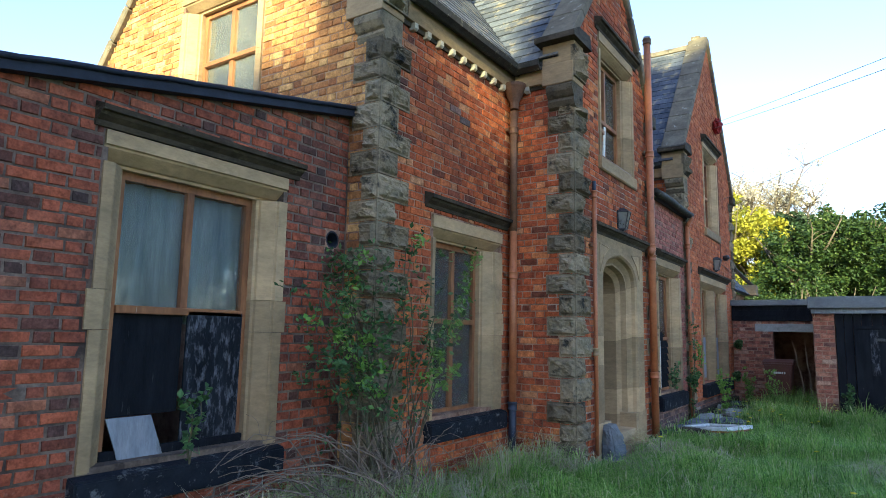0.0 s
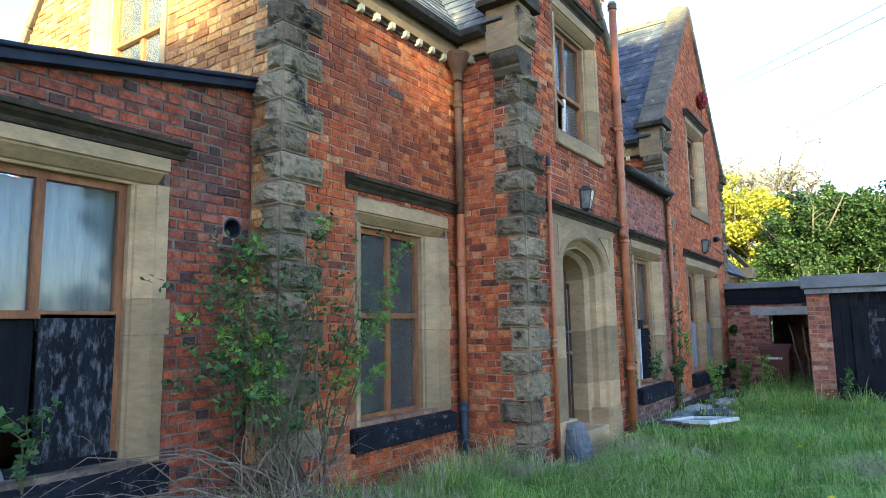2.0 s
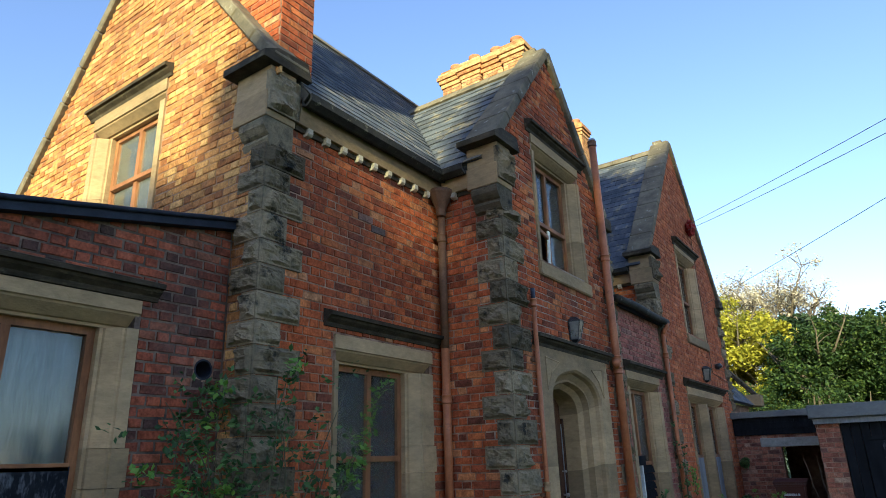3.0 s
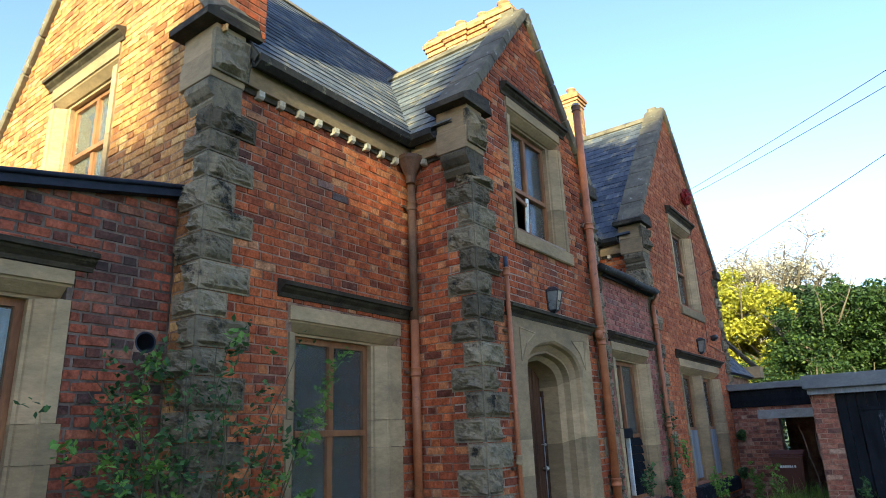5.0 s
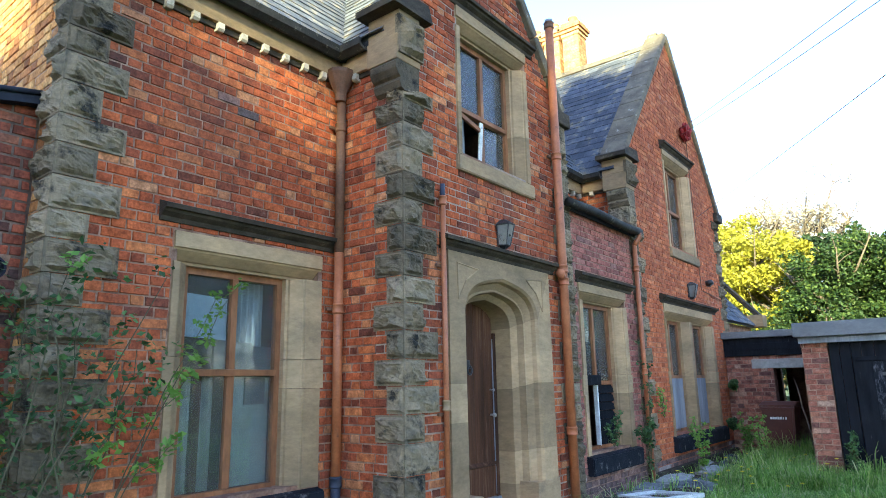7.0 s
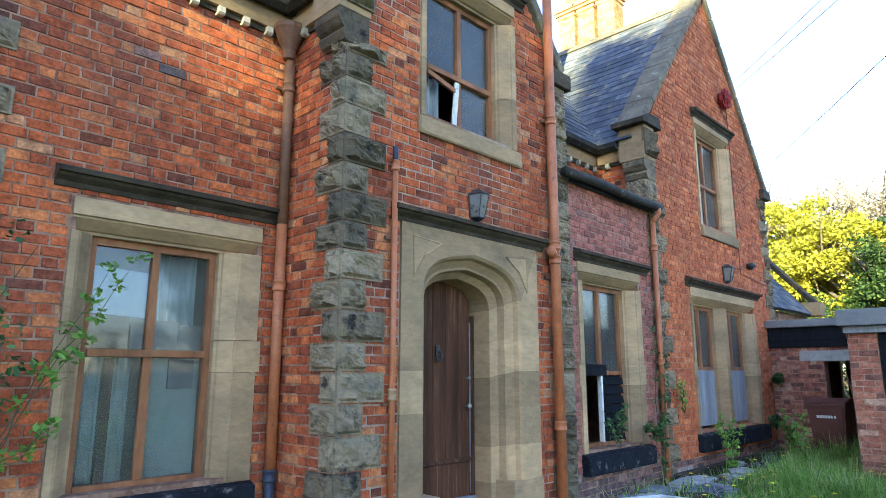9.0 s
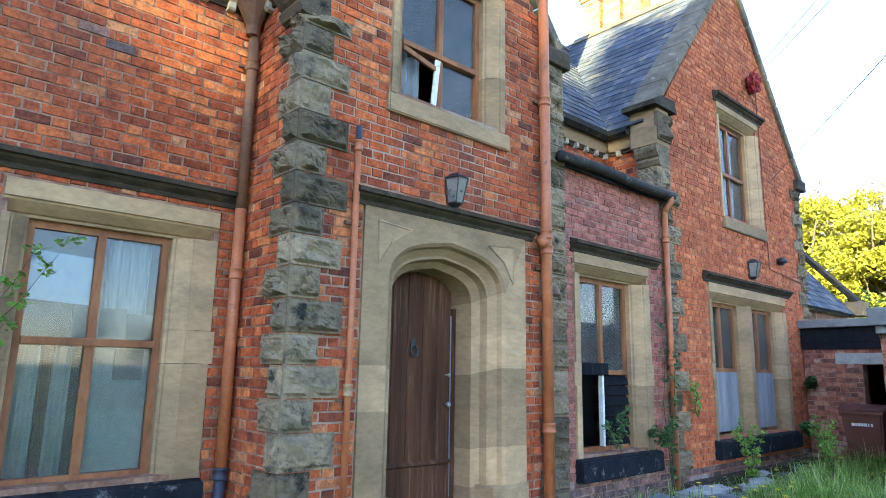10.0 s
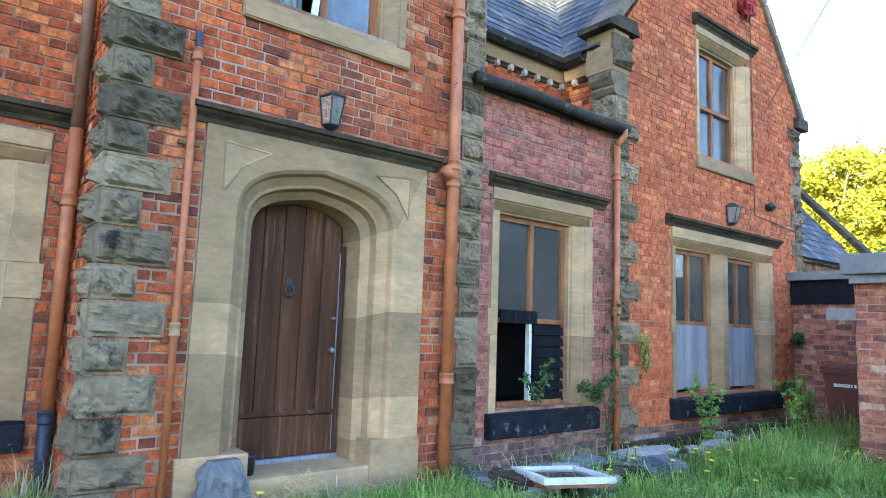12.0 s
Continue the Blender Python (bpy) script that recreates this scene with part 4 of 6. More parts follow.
FULL = {"tl": "glass", "tr": "glass", "bl": "glass", "br": "glass"}
UPPER = {"tl": "glass", "tr": "glass"}
win_lean = stone_window("window_1", LEAN, OP_LEAN, RING_LEAN, (2.04, 3.82, 2.77), (2.08, 3.74, 0.34, 0.56), 1.59, UPPER, "stone-framed window with a boarded lower half")
win_main = stone_window("window_2", MAIN, OP_MAIN, RING_MAIN, (5.22, 7.00, 2.76), (5.29, 6.88, 0.38, 0.60), 1.60, FULL, "tall stone-framed sash window with four panes")
win_up_a = stone_window("window_3", WING, OP_UP_A, RING_UP_A, (7.83, 9.56, 5.60), (7.91, 9.47, 3.67, 3.87), 4.50, {"tl": "glass", "tr": "glass", "br": "glass"}, "upper sash window, partly broken, in a stone frame", STONE, splits=(4.45,), sill_out=0.05)
win_inf = stone_window("window_4", E(X_WING - 0.02), OP_INF, RING_INF, (10.52, 12.35, 2.78), (10.55, 12.20, 0.30, 0.55), 1.45, UPPER, "stone-framed window with a broken, boarded lower half", splits=(1.30, 1.56))
win_up_b = stone_window("window_5", WING, OP_UP_B, RING_UP_B, (14.30, 16.06, 5.76), (14.36, 15.98, 3.68, 3.88), 4.68, FULL, "upper sash window in a stone frame", STONE, splits=(4.6,), sill_out=0.05)
win_low_b = stone_window("window_6", WING, OP_LOW_B, RING_LOW_B, (13.60, 16.74, 2.77), (13.68, 16.62, 0.30, 0.57), 1.52, UPPER, "double stone-framed window with boarded lower lights", mid=(14.92, 15.26), splits=(1.40, 1.62))
win_south = stone_window("window_7", SOUTH, OP_SOUTH, RING_SOUTH, (-7.12, -5.40, 5.66), (-7.05, -5.45, 3.66, 3.86), 4.72, FULL, "sunlit sash window in the gable end", STONE, splits=(4.6,), sill_out=0.05)


def wavy_sheet(O, u0, u1, z0, z1, d, folds, amp, n=48):
    bm = bmesh.new()
    cols = []
    for i in range(n + 1):
        u = u0 + (u1 - u0) * i / n
        w = amp * math.sin(folds * 2 * math.pi * i / n) + amp * 0.5 * math.sin(folds * 5.3 * i / n + 1)
        cols.append([bm.verts.new(O(u, d + dd + w, z)) for z in (z0, z1) for dd in (0, -0.004)])
    for a, b in zip(cols, cols[1:]):
        for i, j in ((0, 2), (2, 3), (3, 1), (1, 0)):
            bm.faces.new((a[i], a[j], b[j], b[i]))
    bm.faces.new((cols[0][0], cols[0][2], cols[0][3], cols[0][1]))
    bm.faces.new((cols[-1][0], cols[-1][2], cols[-1][3], cols[-1][1]))
    return bm


# boards, curtains and the like in the windows
part("board", block(LEAN, 2.93, 3.43, -0.165, -0.145, 0.60, 1.60, 0.004), WOOD_SCUFF, win_lean, "scuffed black board with pale scratches")
part("board", block(LEAN, 2.36, 2.92, -0.215, -0.195, 0.86, 1.57, 0.004), WOOD_DARK, win_lean, "plain black board")
# black strip added in front of the frame's brown bottom rail
part("dark_cover_strip", block(LEAN, 2.33, 3.47, -0.165, -0.12, 0.566, 0.65, 0.005), WOOD_DARK, win_lean, "black strip in front of the brown bottom rail")
loose = bmesh.new()
hexa(loose, lambda u, d, z: LEAN(2.45 + u * 0.96 - z * 0.26, -0.10 - z * 0.18 + d, 0.58 + z * 0.93 + u * 0.0), 0.0, 0.34, -0.012, 0.0, 0.0, 0.30)
single("loose_board", loose, WOOD_GREY, "loose pale grey board leaning in the window opening", "board")
single("curtain", wavy_sheet(LEAN, 2.34, 3.46, 1.5, 2.5, -0.28, 7, 0.02), CURTAIN, "pale grubby net curtain hanging behind the window", "curtain", "curtains", smooth=True)
sheet = bmesh.new()
hexa(sheet, lambda u, d, z: MAIN(u, -0.245 + d, z - (u - 5.6) * 0.05), 5.60, 6.02, -0.006, 0.0, 1.90, 2.26)
single("paper_sheet", sheet, PAPER, "pale blue-white sheet hung inside the window", "paper sheet")
single("curtain", wavy_sheet(MAIN, 5.57, 5.755, 0.55, 1.57, -0.30, 3, 0.014), BLIND, "pale grey-green curtain hanging beside the post", "curtain", "curtains", smooth=True)
single("curtain", wavy_sheet(MAIN, 5.835, 5.965, 0.55, 1.57, -0.31, 2, 0.014), BLIND, "pale grey-green curtain hanging beside the post", "curtain", "curtains", smooth=True)
single("post", block(MAIN, 5.765, 5.83, -0.300, -0.265, 0.55, 1.57, 0.004), DOOR_WOOD, "dark wooden post inside the window", "post")
single("board", block(MAIN, 6.04, 6.50, -0.282, -0.27, 0.55, 1.57, 0.003), BLIND, "grey-green board standing inside the window", "board", "boards in the window")
single("picture_frame", block(MAIN, 6.24, 6.45, -0.268, -0.252, 1.33, 1.56, 0.004), SLAB, "small grey framed panel on the board inside the window", "frame")
single("carton", block(MAIN, 5.92, 6.03, -0.290, -0.25, 1.60, 1.88, 0.004), SLAB, "grey cardboard carton behind the meeting rail", "carton", "cartons in the window")
single("carton", block(MAIN, 6.10, 6.30, -0.320, -0.26, 1.60, 1.87, 0.004), SLAB, "grey cardboard carton behind the meeting rail", "carton", "cartons in the window")
single("carton", block(MAIN, 6.305, 6.52, -0.320, -0.27, 1.60, 1.84, 0.004), SLAB, "grey cardboard carton behind the meeting rail", "carton", "cartons in the window")
single("curtain", wavy_sheet(MAIN, 6.14, 6.46, 1.6, 2.42, -0.36, 5, 0.02), CURTAIN, "pale narrow curtain behind the window", "curtain", "curtains", smooth=True)
single("curtain", wavy_sheet(WING, 8.18, 8.56, 3.9, 4.5, -0.34, 3, 0.04), CURTAIN, "torn pale curtain hanging behind the broken pane", "curtain", "curtains", smooth=True)
# Slats added to give the upper panes the blue of a mirrored sky.
blind = thing("blue_slats", WING(8.68, -0.29, 4.55), "pale blue slats added behind the upper panes", "blind")
for k in range(15):
    z = 4.56 + k * 0.05
    part("slat", extrude(bmesh.new(), [WING(8.20, d, zz) for d, zz in ((-0.300, z), (-0.280, z + 0.030), (-0.279, z + 0.033), (-0.303, z + 0.002))], [WING(9.17, d, zz) for d, zz in ((-0.300, z), (-0.280, z + 0.030), (-0.279, z + 0.033), (-0.303, z + 0.002))]), PAPER, blind)
for u in (8.40, 8.97):
    part("cord", tube(bmesh.new(), [WING(u, -0.29, 4.56), WING(u, -0.29, 5.32)], 0.003, 4), PAPER, blind)
single("curtain", wavy_sheet(E(X_WING - 0.02), 10.82, 11.86, 1.5, 2.5, -0.26, 3, 0.006), CURTAIN_BLUE, "pale blue-green sheet hanging behind the window", "curtain", "curtains", smooth=True)
single("curtain", wavy_sheet(SOUTH, -6.75, -5.75, 3.9, 5.35, -0.34, 8, 0.02), CURTAIN, "pale net curtain in the gable window", "curtain", "curtains", smooth=True)
single("curtain", wavy_sheet(WING, 14.6, 15.1, 3.95, 5.5, -0.34, 5, 0.02), CURTAIN, "pale curtain in the far upper window", "curtain", "curtains", smooth=True)
for a, b in ((13.98, 14.88), (15.30, 16.24)):
    part("board", block(WING, a, (a + b) / 2 + 0.12, -0.165, -0.15, 0.60, 1.52, 0.003), WOOD_GREY, win_low_b, "silvered grey plywood board")
    part("board", block(WING, (a + b) / 2 + 0.124, b, -0.168, -0.152, 0.60, 1.50, 0.003), WOOD_GREY, win_low_b, "silvered grey plywood board")
strip = bmesh.new()
hexa(strip, lambda u, d, z: WING(8.58 + u + (z - 3.9) * 0.10, -0.15 + d, z), -0.03, 0.03, -0.02, 0.0, 3.88, 4.46)
part("slipped_stile", strip, WOOD_WHITE, win_up_a, "slipped flaking white sash stile")
strip = bmesh.new()
hexa(strip, lambda u, d, z: WING(u, -0.145 + d, z - (u - 8.2) * 0.22), 8.20, 8.60, -0.03, 0.0, 4.42, 4.47)
part("slipped_rail", strip, WOOD_FRAME, win_up_a, "slipped brown sash rail")
# the infill window's lower half: white post, black slats, an empty light
INF = E(X_WING - 0.02)
part("broken_frame", block(INF, 11.305, 11.345, -0.21, -0.15, 0.60, 1.43, 0.006), WOOD_WHITE, win_inf, "flaking white timber post")
part("loose_panel", block(INF, 10.86, 11.40, -0.155, -0.12, 1.42, 1.56, 0.01), WOOD_DARK, win_inf, "black crosspiece")
for k in range(7):
    z = 0.60 + k * 0.118
    bm = extrude(bmesh.new(), [INF(11.39, d, zz) for d, zz in ((-0.19, z), (-0.15, z), (-0.175, z + 0.112), (-0.19, z + 0.112))], [INF(11.86, d, zz) for d, zz in ((-0.19, z), (-0.15, z), (-0.175, z + 0.112), (-0.19, z + 0.112))])
    part("slat", bm, WOOD_DARK, win_inf)


# ---- doorway ----
def arch_line(w, spring, apex, z0, n=22):
    """Half-width w round the door's middle, up one side, over a flat four-centred arch and down."""
    c = (DOOR_RING[0] + DOOR_RING[1]) / 2 - 0.02
    pts = [(c - w, z0 + (spring - z0) * i / 6) for i in range(6)]
    for i in range(n + 1):
        s = -1 + 2 * i / n
        s = math.copysign(1 - (1 - abs(s)) ** 1.5, s)
        z = spring + (apex - spring) * (0.72 * (1 - abs(s) ** 4.2) ** 0.5 + 0.28 * (1 - abs(s)))
        pts.append((c + w * s, z))
    return pts + [(c + w, z0 + (spring - z0) * i / 6) for i in range(5, -1, -1)]


def build_doorway():
    th = thing("door_surround", WING(8.7, 0, 0), "moulded sandstone doorway with a four-centred arch", "doorway", kind="structure")
    U0, U1, _, zt = DOOR_RING
    rings = [(0.72, 2.20, 2.60, 0.024), (0.69, 2.20, 2.57, 0.0), (0.675, 2.19, 2.555, -0.05), (0.61, 2.16, 2.49, -0.10), (0.585, 2.15, 2.465, -0.10), (0.57, 2.14, 2.45, -0.18), (0.50, 2.10, 2.39, -0.23), (0.49, 2.09, 2.375, -0.53)]
    lines = [arch_line(w, s, a, 0.02) for w, s, a, d in rings]
    n = len(lines[0])
    outer = []
    for i, (u, z) in enumerate(lines[0]):
        if i < 6:
            outer.append((U0, z))
        elif i >= n - 6:
            outer.append((U1, z))
        else:
            outer.append((U0 + (U1 - U0) * (i - 6) / (n - 13), zt))

    def stone(i0, i1, first=None, last=None):
        bm = bmesh.new()
        cols = []
        for i in range(i0, i1 + 1):
            o = outer[i]
            if i == i0 and first:
                o = first
            if i == i1 and last:
                o = last
            col = [WING(o[0], -0.53, o[1]), WING(o[0], 0.024, o[1])] + [WING(*lines[k][i][:1], rings[k][3], lines[k][i][1]) for k in range(len(rings))]
            cols.append([bm.verts.new(p) for p in col])
        for a, b in zip(cols, cols[1:]):
            for k in range(len(a)):
                k2 = (k + 1) % len(a)
                bm.faces.new((a[k], a[k2], b[k2], b[k]))
        bm.faces.new(cols[0])
        bm.faces.new(cols[-1])
        return bm

    for i in range(5):
        part("jamb_stone", stone(i, i + 1), STONE, th)
        part("jamb_stone", stone(n - 2 - i, n - 1 - i), STONE, th)
    mid = n // 2
    # the head, in two stones that meet at the middle
    bmL, bmR = stone(6, mid, first=(U0, zt)), stone(mid, n - 7, last=(U1, zt))
    part("arch_stone", bmL, STONE, th)
    part("arch_stone", bmR, STONE, th)
    for a, b in ((5, 6), (n - 7, n - 6)):
        part("springer_stone", stone(a, b, **({"last": (U0, zt)} if a == 5 else {"first": (U1, zt)})), STONE, th)
    # sunk spandrels outlined by raised fillets
    for s in (-1, 1):
        c = 8.70
        tri = [(c + s * 0.84, 2.67), (c + s * 0.48, 2.64), (c + s * 0.70, 2.50), (c + s * 0.83, 2.30)]
        bm = bmesh.new()
        for p, q in zip(tri, tri[1:] + tri[:1]):
            tube(bm, [WING(p[0], 0.026, p[1]), WING(q[0], 0.026, q[1])], 0.009, 5)
        part("spandrel_moulding", bm, STONE, th)
        bm = prism_d(bmesh.new(), WING, [(p[0] * 0.97 + (c + s * 0.70) * 0.03, p[1] * 0.97 + 2.55 * 0.03) for p in tri], 0.020, 0.027)
        part("spandrel_panel", bm, STONE, th)
    hood_mould(th, WING, 7.60, 9.84, 2.78)
    for u0, u1 in ((7.68, 8.20), (9.24, 9.74)):
        part("plinth_stone", block(WING, u0, u1, -0.30, 0.036, -0.1, 0.40, 0.012), STONE, th, "wide worn stone at the foot of the jamb")
    part("doorstep", block(WING, 8.12, 9.30, -0.53, 0.02, -0.1, 0.20, 0.015), STONE, th, "worn stone doorstep")
    part("doorstep", block(WING, 8.05, 9.35, 0.02, 0.26, -0.1, 0.06, 0.02), STONE, th)
    stop = rock_stone(bmesh.new(), WING(7.80, 0.03, -0.08), WING(8.16, 0.22, 0.38), ("+x", "-y"), 0.045, 8)
    for v in stop.verts:
        k = max(0.0, v.co.z) / 0.38
        v.co.y = 8.00 + (v.co.y - 7.98) * (1 - 0.42 * k ** 2.2)
        v.co.x = X_WING + 0.03 + (v.co.x - X_WING - 0.03) * (1 - 0.5 * k ** 1.5)
    part("stop_stone", stop, SLAB, th, "rough tapering grey stone against the jamb")


build_doorway()


def build_door():
    WING = E(X_WING - 0.11)
    th = thing("door_1", WING(8.68, -0.34, 0.25), "weathered brown plank door, closed", "door", kind="structure")
    c = 8.68
    heights = lambda u: 2.09 + 0.30 * (0.72 * (1 - min(abs((u - c) / 0.49), 0.999) ** 4.2) ** 0.5 + 0.28 * (1 - abs((u - c) / 0.49)))
    edges = [c - 0.46 + 0.92 * i / 5 for i in range(6)]
    for a, b in zip(edges, edges[1:]):
        bm = prism_d(bmesh.new(), WING, [(a + 0.0025, 0.58), (b - 0.0025, 0.58), (b - 0.0025, heights(b - 0.01)), ((a + b) / 2, heights((a + b) / 2)), (a + 0.0025, heights(a + 0.01))], -0.40, -0.345)
        bmesh.ops.bevel(bm, geom=[e for e in bm.edges], offset=0.006, segments=1, affect="EDGES")
        part("plank", bm, DOOR_WOOD, th)
    part("door_backing", prism_d(bmesh.new(), WING, [(c - 0.5, 0.22), (c + 0.5, 0.22), (c + 0.5, 2.0), (c, 2.45), (c - 0.5, 2.0)], -0.43, -0.402), DOOR_WOOD, th)
    part("bottom_rail", block(WING, c - 0.46, c + 0.46, -0.40, -0.335, 0.24, 0.57, 0.006), DOOR_WOOD, th)
    part("weather_bar", prism_u(bmesh.new(), WING, [(-0.34, 0.575), (-0.31, 0.58), (-0.34, 0.62)], c - 0.45, c + 0.45), DOOR_WOOD, th)
    bm = bmesh.new()
    hexa(bm, WING, c + 0.455, c + 0.50, -0.38, -0.32, 0.20, 2.05)
    hexa(bm, WING, c - 0.50, c - 0.455, -0.38, -0.32, 0.20, 2.05)
    part("door_frame", bm, DOOR_WOOD, th, "dark brown door frame")
    # pale strip added for the thin line of light down the door edge
    part("edge_light_strip", block(WING, c + 0.444, c + 0.452, -0.343, -0.330, 0.26, 1.98, 0.002), WOOD_GREY, th, "pale strip down the door edge")
    part("threshold", block(WING, c - 0.5, c + 0.5, -0.40, -0.30, 0.20, 0.235, 0.004), WOOD_GREY, th)
    k = part("knocker", block(WING, c - 0.065, c - 0.005, -0.345, -0.325, 1.63, 1.73, 0.012), BLACK_METAL, th, "dark iron door knocker")
    ring = [WING(c - 0.035 + 0.040 * math.sin(a), -0.315 - 0.004 * math.cos(a), 1.62 + 0.048 * math.cos(a)) for a in np.linspace(0, 2 * math.pi, 17)]
    part("knocker_ring", tube(bmesh.new(), ring, 0.011, 8), BLACK_METAL, k, smooth=True)
    for z, rad in ((1.12, 0.026), (1.40, 0.016)):
        bm = bmesh.new()
        bmesh.ops.create_uvsphere(bm, u_segments=12, v_segments=8, radius=rad)
        bmesh.ops.translate(bm, verts=bm.verts[:], vec=WING(c + 0.39, -0.29, z))
        tube(bm, [WING(c + 0.39, -0.345, z), WING(c + 0.39, -0.29, z)], rad * 0.45, 8)
        part("door_knob" if z < 1.3 else "lock", bm, STEEL, th, "tarnished metal knob", smooth=True)


build_door()


# ---- chimneys ----
def chimney(name, boxes, z0, z1, label, pots, brick=BRICK_BUFF):
    """Square shafts side by side with stepped brick caps; boxes: (x0, x1, y0, y1) of each shaft."""
    th = thing(name, (boxes[0][0], boxes[0][2], z0), label, "chimney", "chimneys", "structure")
    W = lambda u, d, z: Vector((u, d, z))
    for rank, (x0, x1, y0, y1) in enumerate(boxes):
        sh = part("shaft", block(W, x0, x1, y0, y1, z0, z1 - 0.42), MORTAR, th)
        courses = []
        k = 0
        z = z0
        while z < z1 - 0.43:
            for face in (0, 1):
                O = (lambda u, d, zz: Vector((x0 + u, y0 - d, zz))) if face == 0 else (lambda u, d, zz: Vector((x1 + d, y0 + u, zz)))
                w = (x1 - x0) if face == 0 else (y1 - y0)
                u = -0.115 * (k % 2)
                while u < w:
                    a, b = max(u + 0.004, 0.0), min(u + 0.225, w)
                    if b - a > 0.03:
                        courses.append(brick_corners(O, a, b, z + 0.005, z + 0.075, 0.008))
                    u += 0.23
            z += 0.08
            k += 1
        joined_pieces("brickwork", courses, brick, sh)
        for i, (out, h) in enumerate(((0.03, 0.10), (0.065, 0.09), (0.10, 0.09), (0.07, 0.07), (0.03, 0.07))):
            zz = z1 - 0.42 + 0.007 * rank + sum((0.10, 0.09, 0.09, 0.07, 0.07)[:i])
            part("cap_course", block(W, x0 - out, x1 + out, y0 - out, y1 + out, zz + 0.003, zz + h - 0.003, 0.008), brick, th)
        if pots:
            mx, my = (x0 + x1) / 2, (y0 + y1) / 2
            bm = bmesh.new()
            prof = [(0.12, z1), (0.13, z1 + 0.04), (0.115, z1 + 0.06), (0.11, z1 + 0.16), (0.135, z1 + 0.18), (0.135, z1 + 0.21), (0.105, z1 + 0.21), (0.09, z1 + 0.05)]
            rings = [[bm.verts.new((mx + q * math.cos(a), my + q * math.sin(a), z)) for a in np.linspace(0, 2 * math.pi, 17)[:-1]] for q, z in prof]
            for p, q in zip(rings, rings[1:]):
                for j in range(16):
                    bm.faces.new((p[j], p[(j + 1) % 16], q[(j + 1) % 16], q[j]))
            bm.faces.new(rings[-1])
            part("chimney_pot", bm, TERRACOTTA, th, "short terracotta pot", smooth=True)


chimney("chimney_stack", [(-4.92, -3.87, 4.63, 5.06)], 5.05, 9.6, "tall red brick chimney stack behind the gable coping", True, BRICK_RED)
chimney("chimney_stack", [(-4.90 - 0.52 * i, -4.44 - 0.52 * i, 11.2 + 0.05 * (i % 2), 11.64 + 0.05 * (i % 2)) for i in range(4)], 6.2, 9.72, "four sunlit brick chimney shafts in a row with stepped caps", True)
chimney("chimney_stack", [(-6.05 - 0.56 * i, -5.60 - 0.56 * i, 17.0, 17.45) for i in range(3)], 7.4, 10.82, "three sunlit brick chimney shafts with stepped caps", True)


# ---- pipes and gutters ----
def downpipe(name, x, y, pieces, r, label, collars, brackets=()):
    """pieces: (z0, z1, material) up the pipe; collars: heights of its joints."""
    th = thing(name, (x, y, pieces[0][0]), label, "drainpipe", "drainpipes")
    for z0, z1, m in pieces:
        part("pipe", tube(bmesh.new(), [(x, y, z0), (x, y, z1)], r, 16), m, th, smooth=True)
    for z, m in collars:
        part("collar", tube(bmesh.new(), [(x, y, z - 0.05), (x, y, z - 0.035), (x, y, z - 0.03), (x, y, z + 0.03), (x, y, z + 0.035), (x, y, z + 0.05)], [r + 0.004, r + 0.017, r + 0.01, r + 0.01, r + 0.017, r + 0.004], 16), m, th, smooth=True)
    for z in brackets:
        part("bracket", block(E(x - r - 0.03), y - r - 0.05, y + r + 0.05, 0.0, 0.03, z - 0.015, z + 0.015, 0.004), PIPE_GREY, th)
    return th


p1 = downpipe("downpipe", X_MAIN + 0.10, 7.00, [(0.05, 0.62, PIPE_BLUE), (0.62, 2.75, PIPE_RUST), (2.75, 4.45, PIPE_GREY)], 0.046, "orange-brown iron downpipe with a blue-black foot and grey top", [(0.62, PIPE_BLUE), (2.20, PIPE_RUST), (4.05, PIPE_GREY)], (2.2, 4.05))
hop = bmesh.new()
tube(hop, [(X_MAIN + 0.12, 6.97, z) for z in (4.32, 4.40, 4.44, 4.56, 4.60, 4.64)], [0.055, 0.06, 0.075, 0.13, 0.15, 0.15], 12)
part("hopper", hop, PIPE_GREY, p1, "rusty rain hopper")
p2 = downpipe("waste_pipe", X_WING + 0.06, 7.60, [(0.05, 3.25, PIPE_RUST), (3.25, 3.42, PIPE_BLUE)], 0.026, "thin orange-brown waste pipe with a blue top", [(1.28, STONE), (3.25, PIPE_RUST)], (1.2, 2.6))
p3 = downpipe("soil_pipe", X_WING + 0.10, 9.97, [(0.0, 6.22, PIPE_RUST), (6.22, 6.32, STEEL)], 0.056, "tall orange-brown soil pipe up the gabled wing", [(2.86, PIPE_RUST), (2.70, PIPE_RUST), (4.35, PIPE_RUST), (6.24, PIPE_GREY), (0.9, PIPE_RUST)], (2.5, 4.35, 2.9))
part("branch", tube(bmesh.new(), [(X_WING + 0.10, 9.95, 2.74), (X_WING + 0.13, 9.84, 2.80)], [0.05, 0.055], 12), PIPE_RUST, p3, smooth=True)
p4 = downpipe("downpipe", X_WING + 0.07, 12.50, [(0.0, 3.58, PIPE_RUST)], 0.036, "orange-brown downpipe from the infill gutter", [(3.2, PIPE_RUST), (1.6, PIPE_RUST)], (1.6,))
part("swan_neck", tube(bmesh.new(), [(X_WING + 0.07, 12.50, 3.57), (X_WING + 0.10, 12.52, 3.64), (X_WING + 0.14, 12.55, 3.70), (X_WING + 0.14, 12.55, 3.78)], 0.038, 12), PIPE_RUST, p4, smooth=True)
g = bmesh.new()
